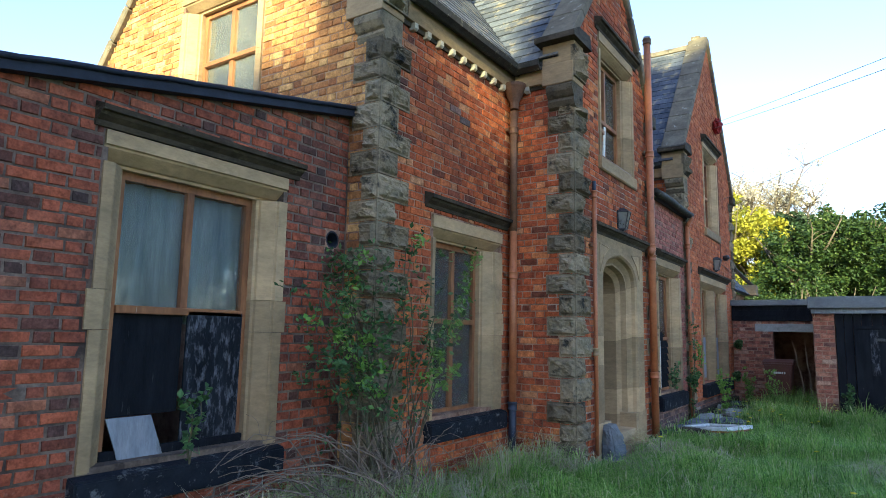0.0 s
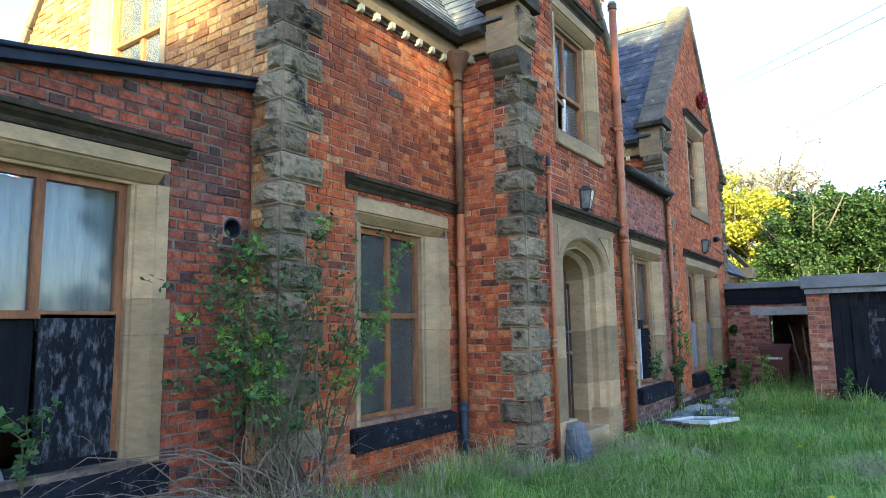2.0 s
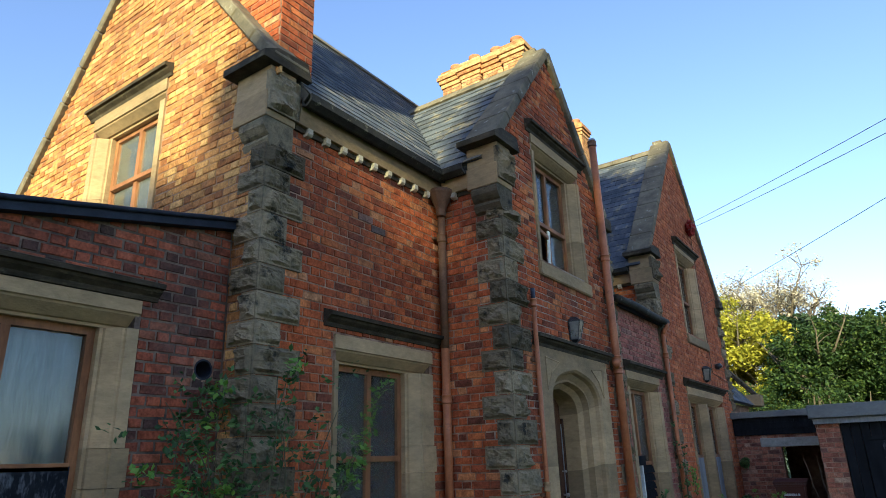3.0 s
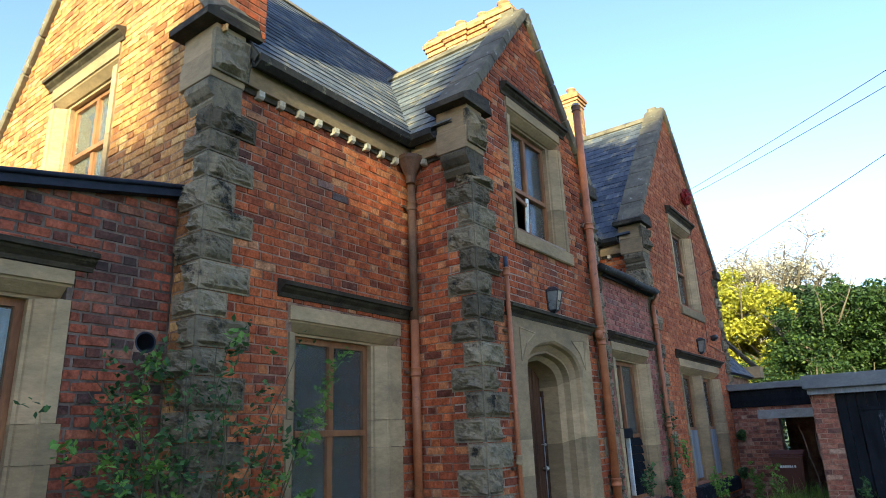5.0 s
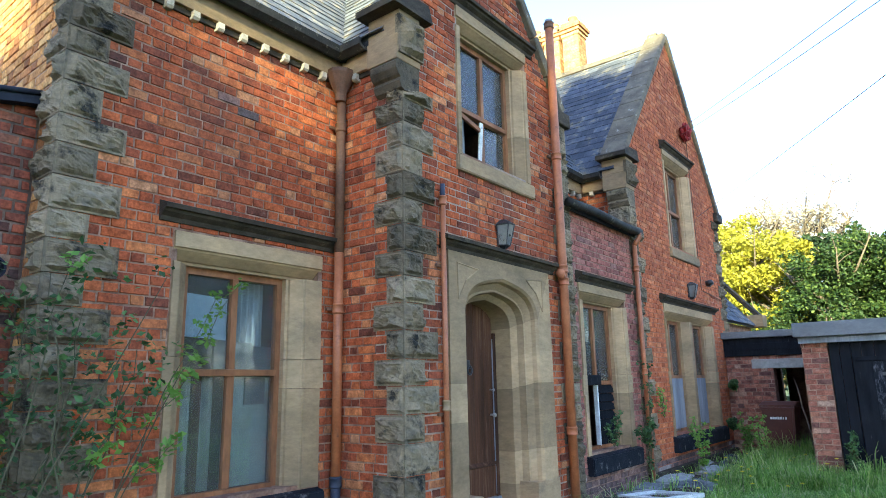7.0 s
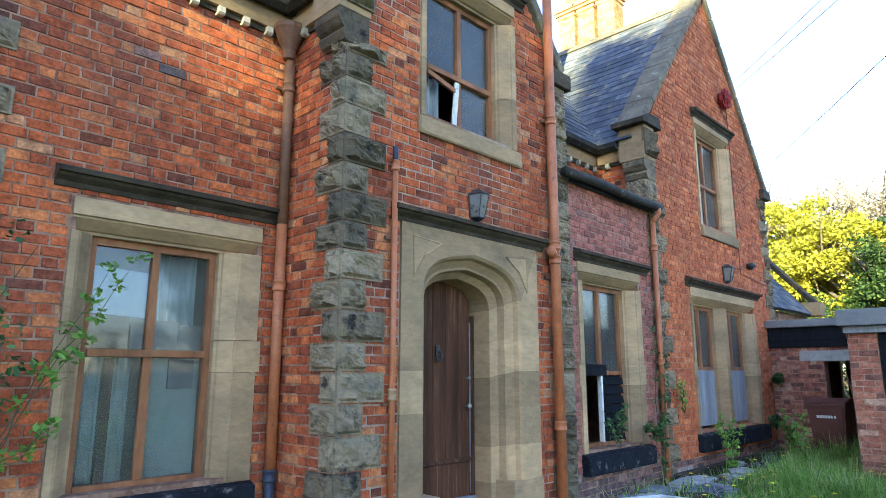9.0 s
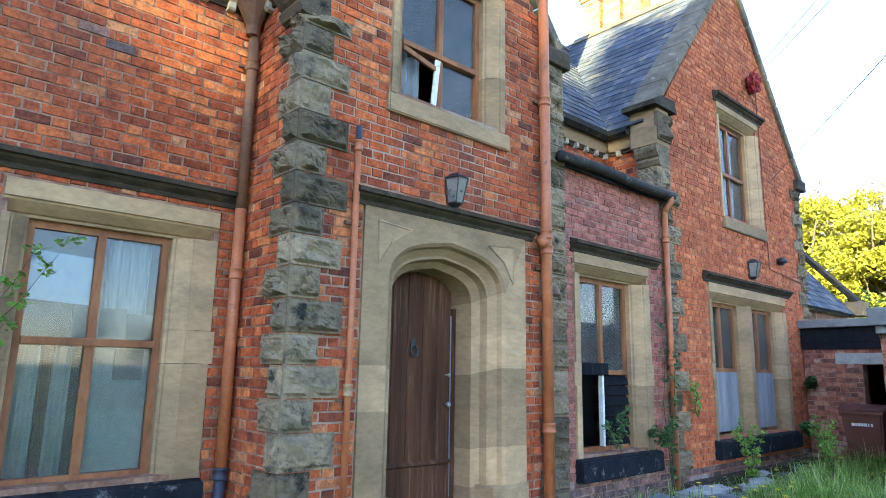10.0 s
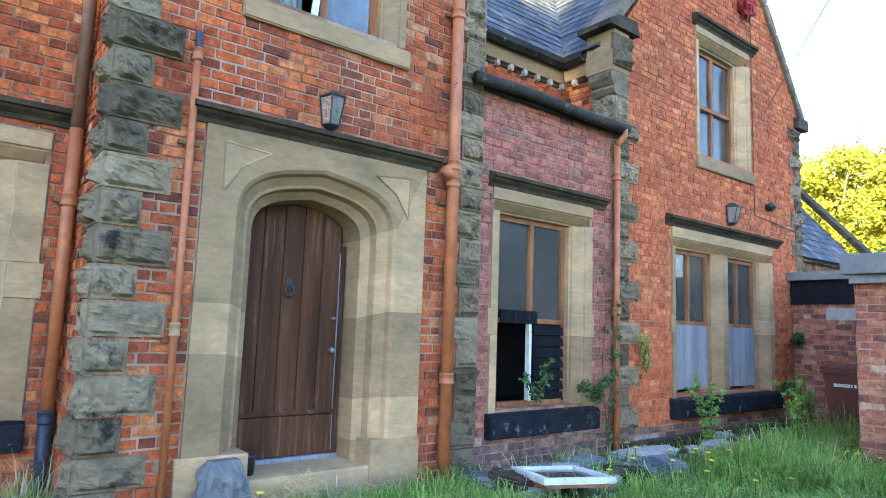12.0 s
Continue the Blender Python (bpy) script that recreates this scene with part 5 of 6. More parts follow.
tube(g, [(X_WING + 0.12, y, 3.80 + 0.012 * math.sin(y * 3)) for y in np.linspace(Y_A_END - 0.02, Y_WING_B + 0.08, 12)], 0.062, 12)
single("infill_gutter", g, GUTTER, "dark mossy gutter along the top of the infill", "gutter", kind="structure", smooth=True)


# ---- outbuildings ----
OBW = S(17.2)


def build_outbuildings():
    bm = backing(bmesh.new(), OBW, X_WING + 0.02, 3.0, -0.3, 1.92, [(-1.97, -1.10, -0.2, 1.66)], -0.25)
    wall = structure_wall("wall_outhouse", bm, "weathered patched brick wall of the outhouse")
    part("lintel", block(OBW, -2.36, -0.92, -0.2, 0.02, 1.665, 1.85, 0.01), CONCRETE, wall, "pale concrete lintel")
    lay_bricks(wall, OBW, lambda z: (X_WING + 0.02, -0.94), 0, 1.90, [(-1.97, -1.10, -1, 1.66), (-2.37, -0.9, 1.65, 1.86)], BRICK_OLD, (-2.4, 1.0), "flemish", 31)
    part("fascia_board", block(OBW, X_WING + 0.02, -0.94, 0.0, 0.06, 1.92, 2.28, 0.006), WOOD_DARK, wall, "black weathered fascia boards")
    part("fascia_board", block(OBW, X_WING + 0.02, -0.94, 0.06, 0.075, 2.04, 2.17, 0.004), WOOD_DARK, wall)
    single("roof_outhouse", block(OBW, X_WING + 0.01, -0.90, -3.5, 0.16, 2.285, 2.42, 0.012), SLAB, "flat weathered felt and concrete roof of the outhouse", "roof", kind="structure")
    structure_wall("wall_outhouse_back", backing(bmesh.new(), S(20.6), X_WING, 3.0, -0.3, 2.28, [(-2.50, -2.37, 0.9, 1.75)], -0.2), "plain brick back wall of the outhouse with a slit window")
    structure_wall("wall_outhouse_side", block(lambda u, d, z: Vector((X_WING - 0.25 + d, u, z)), 17.45, 20.6, 0, 0.25, -0.3, 2.28), "plain brick side wall of the outhouse")
    # coal shed with a brick pier
    front = S(14.2)
    pier = structure_wall("wall_shed_pier", block(front, -0.93, -0.58, -0.35, 0.0, -0.3, 1.98), "brick pier at the corner of the shed")
    lay_bricks(pier, front, lambda z: (-0.93, -0.58), 0, 1.97, [], BRICK_OLD, (-0.7, 1.0), "stretcher", 37)
    side = structure_wall("wall_shed_side", block(lambda u, d, z: Vector((-0.93 + d, u, z)), 14.55, 17.2, 0, 0.22, -0.3, 1.98), "brick side wall of the shed")
    WEST = lambda u, d, z: Vector((-0.93 - d, -u, z))
    lay_bricks(side, WEST, lambda z: (-17.2, -14.2), 0, 1.97, [], BRICK_OLD, (-14.4, 1.0), "stretcher", 41)
    sh = thing("shed", (0.5, 14.3, 0), "black timber-fronted shed with a plank door beside the brick pier", "shed")
    x = -0.57
    r = random.Random(4)
    while x < 3.0:
        w = r.uniform(0.13, 0.17)
        part("board", block(front, x + 0.003, x + w - 0.003, -0.05, -0.02 + r.uniform(-0.004, 0.004), -0.05, 2.075, 0.004), WOOD_DARK, sh)
        x += w
    door = part("door", block(front, -0.27, 0.62, -0.02, 0.012, 0.10, 1.76, 0.005), WOOD_DARK, sh, "black plank shed door")
    part("panel", block(front, -0.03, 0.10, 0.013, 0.020, 0.85, 1.69, 0.003), WOOD_SCUFF, door, "bare greyed board")
    part("ledge", block(front, -0.25, 0.60, 0.013, 0.032, 1.70, 1.76, 0.004), WOOD_DARK, door)
    part("latch", block(front, 0.06, 0.20, 0.022, 0.04, 1.48, 1.53, 0.004), BLACK_METAL, door)
    single("roof_shed", block(lambda u, d, z: Vector((u, 14.0 + d, z)), -1.0, 3.2, 0.0, 6.8, 2.08, 2.30, 0.015), SLAB, "thick weathered concrete slab roof of the shed", "roof", kind="structure")
    part("fascia_board", block(front, -0.95, 3.1, 0.02, 0.10, 1.985, 2.078, 0.006), WOOD_GREY, sh)
    structure_wall("wall_shed_back", block(lambda u, d, z: Vector((3.0 + d, u, z)), 14.3, 20.6, 0, 0.2, -0.3, 2.05), "plain brick far wall of the shed")


build_outbuildings()


def wheelie_bin():
    th = thing("wheelie_bin", (-2.0, 16.55, 0), "faded maroon plastic wheelie bin standing by the outhouse wall", "bin")
    W = lambda u, d, z: Vector((-1.80 + u, 16.58 + d, z))
    bm = bmesh.new()
    extrude(bm, [W(u, d, 0.08) for u, d in ((-0.22, -0.24), (0.22, -0.24), (0.22, 0.22), (-0.22, 0.22))], [W(u, d, 0.92) for u, d in ((-0.28, -0.34), (0.28, -0.34), (0.28, 0.30), (-0.28, 0.30))])
    bmesh.ops.bevel(bm, geom=bm.edges[:], offset=0.03, segments=2, affect="EDGES")
    part("body", bm, BIN_PLASTIC, th)
    part("rim", block(W, -0.30, 0.30, -0.36, 0.32, 0.89, 0.94, 0.012), BIN_PLASTIC, th)
    bm = prism_u(bmesh.new(), lambda u, d, z: W(u, d, z), [(-0.38, 0.945), (-0.38, 0.975), (-0.1, 1.03), (0.30, 1.03), (0.34, 0.945)], -0.31, 0.31)
    bmesh.ops.bevel(bm, geom=bm.edges[:], offset=0.012, segments=2, affect="EDGES")
    part("lid", bm, BIN_PLASTIC, th)
    for s in (-1, 1):
        part("wheel", tube(bmesh.new(), [W(s * 0.20, 0.24, 0.10), W(s * 0.27, 0.24, 0.10)], 0.10, 16), BLACK_METAL, th)
    for i, (u, w) in enumerate(((-0.14, 0.045), (-0.09, 0.03), (-0.055, 0.04), (-0.01, 0.03), (0.025, 0.04), (0.075, 0.02), (0.115, 0.03))):
        z = 0.74
        dd = -0.24 - 0.10 * (z - 0.08) / 0.84 - 0.004
        part("print_bar", block(W, u, u + w, dd - 0.002, dd + 0.004, z - 0.022, z + 0.022), WHITE_PRINT, th)


wheelie_bin()


# ---- lamps and fittings on the front ----
def lantern(O, u, z, s, label):
    """A tapered half-lantern on a back plate."""
    th = thing("wall_lantern", O(u, 0.05, z), label, "wall lamp", "wall lanterns")
    c = lambda du, d, zz: O(u + du * s, 0.03 + d * s, z + zz * s)
    top = [(-0.10, 0.0), (0.10, 0.0), (0.06, 0.13), (-0.06, 0.13)]
    low = [(-0.065, 0.0), (0.065, 0.0), (0.04, 0.08), (-0.04, 0.08)]
    part("back_plate", block(c, -0.07, 0.07, -0.03, 0.0, -0.12, 0.14, 0.005), BLACK_METAL, th)
    bm = bmesh.new()
    for (a, b), (e, f) in zip(top, low):
        tube(bm, [c(a, b, 0.11), c(e, f, -0.12)], 0.008 * s, 5)
    for ring, zz in ((top, 0.11), (low, -0.12)):
        for (a, b), (e, f) in zip(ring, ring[1:] + ring[:1]):
            tube(bm, [c(a, b, zz), c(e, f, zz)], 0.009 * s, 5)
    part("frame", bm, BLACK_METAL, th, "black metal lantern frame")
    part("roof", extrude(bmesh.new(), [c(a * 1.12, b * 1.1, 0.115) for a, b in top], [c(a * 0.35, b * 0.5, 0.17) for a, b in top]), BLACK_METAL, th)
    part("base", extrude(bmesh.new(), [c(a, b, -0.125) for a, b in low], [c(a * 0.4, b * 0.5, -0.16) for a, b in low]), BLACK_METAL, th)
    for k in range(4):
        (a, b), (e, f) = top[k], top[(k + 1) % 4]
        (g1, h1), (i1, j1) = low[k], low[(k + 1) % 4]
        bm = bmesh.new()
        bm.faces.new([bm.verts.new(p) for p in (c(g1, h1, -0.12), c(i1, j1, -0.12), c(e, f, 0.11), c(a, b, 0.11))])
        part("pane", bm, GLASS_AMBER, th, "cloudy yellowed lantern glass")


lantern(WING, 8.70, 3.09, 1.0, "black lantern with cloudy glass above the door")
lantern(WING, 15.24, 3.12, 1.0, "small weathered lantern above the double window")


def bell_and_wires():
    bm = tube(bmesh.new(), [WING(16.42, 0, 3.40), WING(16.42, 0.10, 3.40), WING(16.42, 0.12, 3.37)], [0.06, 0.075, 0.05], 12)
    single("security_light", bm, BLACK_METAL, "small round dark fitting on the brick wall", "fitting", smooth=True)
    cable = [WING(15.98, 0.02, 6.45), WING(15.99, 0.02, 5.0), WING(16.0, 0.02, 3.22), WING(16.3, 0.02, 3.20), WING(17.5, 0.02, 3.12)]
    single("wall_cable", tube(bmesh.new(), cable, 0.008, 5), PIPE_GREY, "thin dark cable clipped down the brick wall", "cable")


bell_and_wires()


def red_bundle():
    """A crumpled red shape fixed high on the far gable."""
    bm = bmesh.new()
    bmesh.ops.create_icosphere(bm, subdivisions=4, radius=1.0)
    for v in bm.verts:
        p = v.co.copy()
        n = noise.noise(p * 2.1) + 0.6 * noise.noise(p * 5.0)
        v.co = WING(15.74, 0.10, 6.48) + Vector((p.x * 0.10, p.y * 0.17, p.z * 0.19)) * (1 + 0.35 * n)
    single("alarm_box", bm, RED_CLOTH, "crumpled faded red plastic bundle fixed on the gable", "alarm box")


red_bundle()


def flue_hole():
    bm = bmesh.new()
    for rad in (0.084, 0.070):
        tube(bm, [LEAN(4.28, -0.25, 2.31), LEAN(4.28, 0.004, 2.31)], rad, 18, cap=False)
    tube(bm, [LEAN(4.28, 0.003, 2.31), LEAN(4.28, 0.0035, 2.31)], [0.084, 0.070], 18, cap=False)
    th = thing("flue_hole", LEAN(4.28, 0, 2.31), "round flue hole in the brick wall, blacked inside", "flue hole")
    # black lining and end disc put the pipe's inner shade into the colour
    part("lining", bm, FELT, th, smooth=True)
    part("stop", tube(bmesh.new(), [LEAN(4.28, -0.26, 2.31), LEAN(4.28, -0.25, 2.31)], 0.09, 18), FELT, th)
    plate = bmesh.new()
    inner, outer = [], []
    for k in range(24):
        c, s = math.cos(k * math.tau / 24), math.sin(k * math.tau / 24)
        m = 0.098 / max(abs(c), abs(s))
        inner.append(plate.verts.new(LEAN(4.28 + 0.083 * c, 0.003, 2.31 + 0.083 * s)))
        outer.append(plate.verts.new(LEAN(4.28 + m * c, 0.003, 2.31 + m * s)))
    for k in range(24):
        plate.faces.new((inner[k], outer[k], outer[(k + 1) % 24], inner[(k + 1) % 24]))
    part("mortar_bed", plate, MORTAR, th, "rough mortar round the pipe")


flue_hole()


def overhead_wires():
    for a, b, sag in (((-2.86, 15.62, 6.52), (6.2, 3.2, 4.50), 0.12), ((-2.86, 15.66, 6.42), (6.2, 3.3, 4.36), 0.16), ((-2.86, 16.25, 4.79), (6.2, 2.8, 4.74), 0.10)):
        a, b = Vector(a), Vector(b)
        pts = [a.lerp(b, t) - Vector((0, 0, sag * 4 * t * (1 - t))) for t in np.linspace(0, 1, 12)]
        single("overhead_wire", tube(bmesh.new(), pts, 0.005, 5), BLACK_METAL, "thin dark overhead wire against the sky", "wire", "overhead wires")


overhead_wires()


def ground_clutter():
    O = lambda u, d, z: Vector((-2.05, 10.70, 0.10)) + Matrix.Rotation(radians(-24), 3, "Z") @ Matrix.Rotation(radians(-5), 3, "Y") @ Vector((u, d, z))
    th = thing("old_window_frame", (-2.0, 10.7, 0.05), "flaking white window frame lying flat on the grass", "window frame")
    bm = bmesh.new()
    for u0, u1, d0, d1 in ((-0.38, 0.38, -0.32, -0.26), (-0.38, 0.38, 0.26, 0.32), (-0.38, -0.32, -0.26, 0.26), (0.32, 0.38, -0.26, 0.26)):
        hexa(bm, O, u0, u1, d0, d1, 0, 0.05)
    part("frame", bm, WOOD_WHITE, th)
    part("pane", block(O, -0.32, 0.32, -0.26, 0.26, 0.02, 0.026), GLASS, th)
    part("back_board", block(O, -0.36, 0.36, -0.30, 0.30, -0.03, -0.002), PIPE_RUST, th, "rusty red backing")
    r = random.Random(12)
    for k in range(34):
        y = r.uniform(10.3, 16.6)
        x = X_WING + r.uniform(0.12, 0.85)
        w = r.uniform(0.14, 0.42)
        bm = rock_stone(bmesh.new(), (x - w / 2, y - w * 0.7, -0.05), (x + w / 2, y + w * 0.7, r.uniform(0.015, 0.085)), ("+x", "-y", "+z"), 0.02, k)
        tilt = Matrix.Rotation(r.uniform(-0.9, 0.9), 3, "Z") @ Matrix.Rotation(r.uniform(-0.10, 0.10), 3, "X")
        bmesh.ops.rotate(bm, verts=bm.verts[:], cent=(x, y, 0), matrix=tilt)
        single("broken_slab", bm, (STONE_DARK, SLAB, CONCRETE, SLATE)[k % 4], "broken weathered stone slab lying along the wall foot", "stone slab", "slabs along the wall")
    single("wall_footing", block(WING, Y_WING_B - 0.05, Y_END - 0.42, 0.0, 0.10, -0.2, 0.10, 0.015), STONE_DARK, "projecting stone footing of the far wing", "footing", kind="structure")
    pot = bmesh.new()
    tube(pot, [WING(8.26, -0.16, 0.20), WING(8.26, -0.16, 0.33), WING(8.26, -0.16, 0.335), WING(8.26, -0.16, 0.35)], [0.06, 0.075, 0.085, 0.085], 14)
    single("plant_pot", pot, BLACK_METAL, "small black plastic plant pot on the doorstep", "plant pot", smooth=True)
    straw = bmesh.new()
    for k in range(120):
        p = Vector((X_WING + 0.30, 8.50, 0.10)) + Vector((r.gauss(0, 0.05), r.gauss(0, 0.07), abs(r.gauss(0, 0.06))))
        w = Vector((r.uniform(-1, 1), r.uniform(-1, 1), r.uniform(-0.2, 1))).normalized()
        tube(straw, [p, p + w * 0.06, p + w * 0.11 + Vector((0, 0, -0.02))], 0.003, 3, cap=False)
    single("straw_clump", straw, STRAW, "clump of dry straw in front of the doorstep", "dead plant")


ground_clutter()


# ---- trees ----
def leaf_cloud(name, centres, per, spread, size, material, parent, seed, label="", flat=0.35, long=1.6):
    """Many small leaves round the given centres, as one mesh."""
    rs = np.random.RandomState(seed)
    c = np.repeat(np.array([tuple(p) for p in centres]), per, axis=0)
    rad = np.repeat(np.array(spread if hasattr(spread, "__len__") else [spread] * len(centres)), per)
    n = len(c)
    d = rs.normal(size=(n, 3))
    d /= np.linalg.norm(d, axis=1)[:, None]
    c = c + d * (rad * rs.uniform(0.15, 1.0, n) ** 0.6)[:, None] * np.array([1, 1, 0.8])
    ax = rs.normal(size=(n, 3))
    ax[:, 2] *= flat * 2
    ax /= np.linalg.norm(ax, axis=1)[:, None]
    up = rs.normal(size=(n, 3)) * np.array([flat, flat, 1])
    side = np.cross(ax, up)
    side /= np.linalg.norm(side, axis=1)[:, None] + 1e-9
    s = size * rs.uniform(0.6, 1.35, n)[:, None]
    fold = np.cross(ax, side) * s * 0.12
    a, b = ax * s * long / 2, side * s / 2
    v = np.stack([c - a, c + b - fold, c + a, c - b - fold], 1).reshape(-1, 3)
    k = np.arange(n) * 4
    faces = np.concatenate([np.stack([k, k + 1, k + 2], 1), np.stack([k, k + 2, k + 3], 1)])
    me = bpy.data.meshes.new(name)
    me.from_pydata(v.tolist(), [], faces.tolist())
    me.materials.append(material)
    ob = new(name, me)
    if parent:
        under(ob, parent)
        if label:
            ob["label"] = label
    return ob


def tree(at, height, radius, material, label, seed, clumps=90, per=70, leaf=0.16, bare=False, low=0.25):
    r = random.Random(seed)
    th = thing("tree", at, label, "tree", "trees round the garden")
    at = Vector(at)
    bm = bmesh.new()
    trunk = [at + Vector((r.uniform(-0.15, 0.15) * i, r.uniform(-0.15, 0.15) * i, height * 0.75 * i / 6 - 0.2)) for i in range(7)]
    tube(bm, trunk, [height * 0.028 * (1 - 0.13 * i) for i in range(7)], 9)
    tips = []
    limbs = 44 if bare else 14
    for k in range(limbs):
        base = trunk[1 + k % 6].lerp(trunk[min(2 + k % 6, 6)], r.random())
        ang = k * 2.4 + r.uniform(-0.4, 0.4)
        reach = radius * r.uniform(0.6, 1.0)
        end = base + Vector((math.cos(ang) * reach, math.sin(ang) * reach, height * r.uniform(0.12, 0.34)))
        midp = base.lerp(end, 0.5) + Vector((0, 0, -0.1 * reach))
        tube(bm, [base, midp, end], [height * 0.011, height * 0.007, height * 0.002], 6)
        for j in range(14 if bare else 4):
            s = base.lerp(end, r.uniform(0.35, 1.0))
            tip = s + Vector((r.uniform(-1, 1), r.uniform(-1, 1), r.uniform(0.0, 1.2))) * radius * 0.32
            tube(bm, [s, s.lerp(tip, 0.5) + Vector((0, 0, 0.05)), tip], [height * 0.003, height * 0.002, height * 0.0008], 4, cap=False)
            tips.append(tip)
    part("trunk", bm, BARK, th, smooth=True)
    centres, sizes = [], []
    if bare:
        centres, sizes = tips, [radius * 0.17] * len(tips)
    else:
        for k in range(clumps):
            q = Vector((r.gauss(0, 1), r.gauss(0, 1), r.gauss(0, 1))).normalized() * r.uniform(0.35, 1.0) ** 0.5
            wob = 1 + 0.35 * noise.noise(q * 2.2 + Vector((seed, 0, 0)))
            centres.append(at + Vector((q.x * radius * wob, q.y * radius * wob, height * (low + (1 - low) * 0.5) + q.z * height * (1 - low) * 0.5 * wob)))
            sizes.append(radius * r.uniform(0.14, 0.30))
    leaf_cloud("crown", centres, per, sizes, leaf, material, th, seed)
    return th


def garden_trees():
    # gold trees carry the low sun in leaf colour, green ones the shade
    gold, green = "yellow-green tree with low sun put into its leaf colour", "dark green leafy tree, its leaf colour darkened for shade"
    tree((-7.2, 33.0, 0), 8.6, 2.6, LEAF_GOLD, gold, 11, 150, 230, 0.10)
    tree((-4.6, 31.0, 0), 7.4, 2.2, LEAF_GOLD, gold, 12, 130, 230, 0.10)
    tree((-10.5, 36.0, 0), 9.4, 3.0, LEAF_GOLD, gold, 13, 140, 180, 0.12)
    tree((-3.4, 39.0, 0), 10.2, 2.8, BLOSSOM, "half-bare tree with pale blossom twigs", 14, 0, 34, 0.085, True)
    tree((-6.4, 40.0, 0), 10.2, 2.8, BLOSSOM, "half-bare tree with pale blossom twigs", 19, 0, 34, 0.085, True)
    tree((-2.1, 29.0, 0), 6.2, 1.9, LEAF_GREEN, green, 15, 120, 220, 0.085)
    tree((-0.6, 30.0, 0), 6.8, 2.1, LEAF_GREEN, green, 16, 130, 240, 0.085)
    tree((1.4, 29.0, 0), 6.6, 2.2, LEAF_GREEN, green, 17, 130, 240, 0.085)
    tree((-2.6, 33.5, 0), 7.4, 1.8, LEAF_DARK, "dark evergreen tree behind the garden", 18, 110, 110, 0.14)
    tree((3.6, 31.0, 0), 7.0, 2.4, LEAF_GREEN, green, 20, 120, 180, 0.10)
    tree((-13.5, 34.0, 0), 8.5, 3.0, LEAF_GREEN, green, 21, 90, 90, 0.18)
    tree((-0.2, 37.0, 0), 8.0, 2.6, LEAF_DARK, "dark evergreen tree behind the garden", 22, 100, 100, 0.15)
    # beyond the lawn, mirrored in the windows and shading the low sun
    for i, (x, y, h, rad) in enumerate(((31, 27, 10, 3.8), (24, 38, 9, 3.4), (27, 33, 10, 3.6), (29, 44, 10, 3.6), (26, 22, 8.5, 3.2))):
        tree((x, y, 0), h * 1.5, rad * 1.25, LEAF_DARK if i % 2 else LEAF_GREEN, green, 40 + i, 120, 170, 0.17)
    # unseen trees added to block the low sun; aside: metres across the sun's direction
    way = Vector((SUN.x, SUN.y)).normalized()
    for i, (aside, h, rad) in enumerate(((-10.0, 19.4, 3.4), (-5.6, 19.2, 3.2), (-2.3, 20.2, 2.2), (-0.9, 20.0, 1.5), (0.5, 21.8, 1.5), (2.0, 26.3, 2.7), (5.8, 23.0, 3.4), (9.8, 22.6, 3.6), (14.5, 22.0, 4.2))):
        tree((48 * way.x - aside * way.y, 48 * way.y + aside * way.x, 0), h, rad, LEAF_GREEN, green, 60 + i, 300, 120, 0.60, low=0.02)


garden_trees()


# ---- hedge behind the outbuildings ----
def hedge():
    r = random.Random(5)
    th = thing("hedge", (0, 24, 0), "overgrown green hedge behind the outbuildings", "hedge")
    c = [(r.uniform(-7, 6), r.uniform(23.5, 26), r.uniform(0.3, 3.4)) for _ in range(260)]
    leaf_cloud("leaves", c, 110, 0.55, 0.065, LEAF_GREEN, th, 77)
    bm = bmesh.new()
    for k in range(30):
        x, y = r.uniform(-7, 6), r.uniform(24, 25.5)
        tube(bm, [(x, y, -0.2), (x + r.uniform(-0.3, 0.3), y, 1.5), (x + r.uniform(-0.5, 0.5), y, 3.2)], [0.04, 0.03, 0.01], 5)
    part("stems", bm, BARK, th)["kind"] = "stuff"


hedge()


# Unseen hedge, added so the panes do not mirror the bright low sky.
def mirror_hedge():
    r = random.Random(6)
    th = thing("hedge", (23, 30, 0), "unseen hedge added to hide the bright horizon from the windows", "hedge")
    c = [(r.uniform(22, 24.5), r.uniform(12, 48), r.uniform(0.2, 3.4)) for _ in range(250)]
    leaf_cloud("leaves", c, 60, 0.95, 0.17, LEAF_GREEN, th, 78)
    bm = bmesh.new()
    for k in range(26):
        y = r.uniform(12, 48)
        tube(bm, [(23.2, y, -0.2), (23.2 + r.uniform(-0.3, 0.3), y, 1.6), (23.2, y + r.uniform(-0.5, 0.5), 3.4)], [0.05, 0.035, 0.01], 5)
    part("stems", bm, BARK, th)["kind"] = "stuff"


mirror_hedge()


# ---- climbing rose and brambles at the corner ----
def curve_pts(p, q, lift, r, n=7, wob=0.05):
    p, q = Vector(p), Vector(q)
    out = []
    for i in range(n):
        t = i / (n - 1)
        s = p.lerp(q, t) + Vector((0, 0, lift * 4 * t * (1 - t)))
        if 0 < i:
            s += Vector((r.uniform(-wob, wob), r.uniform(-wob, wob), r.uniform(-wob, wob)))
        out.append(s)
    return out


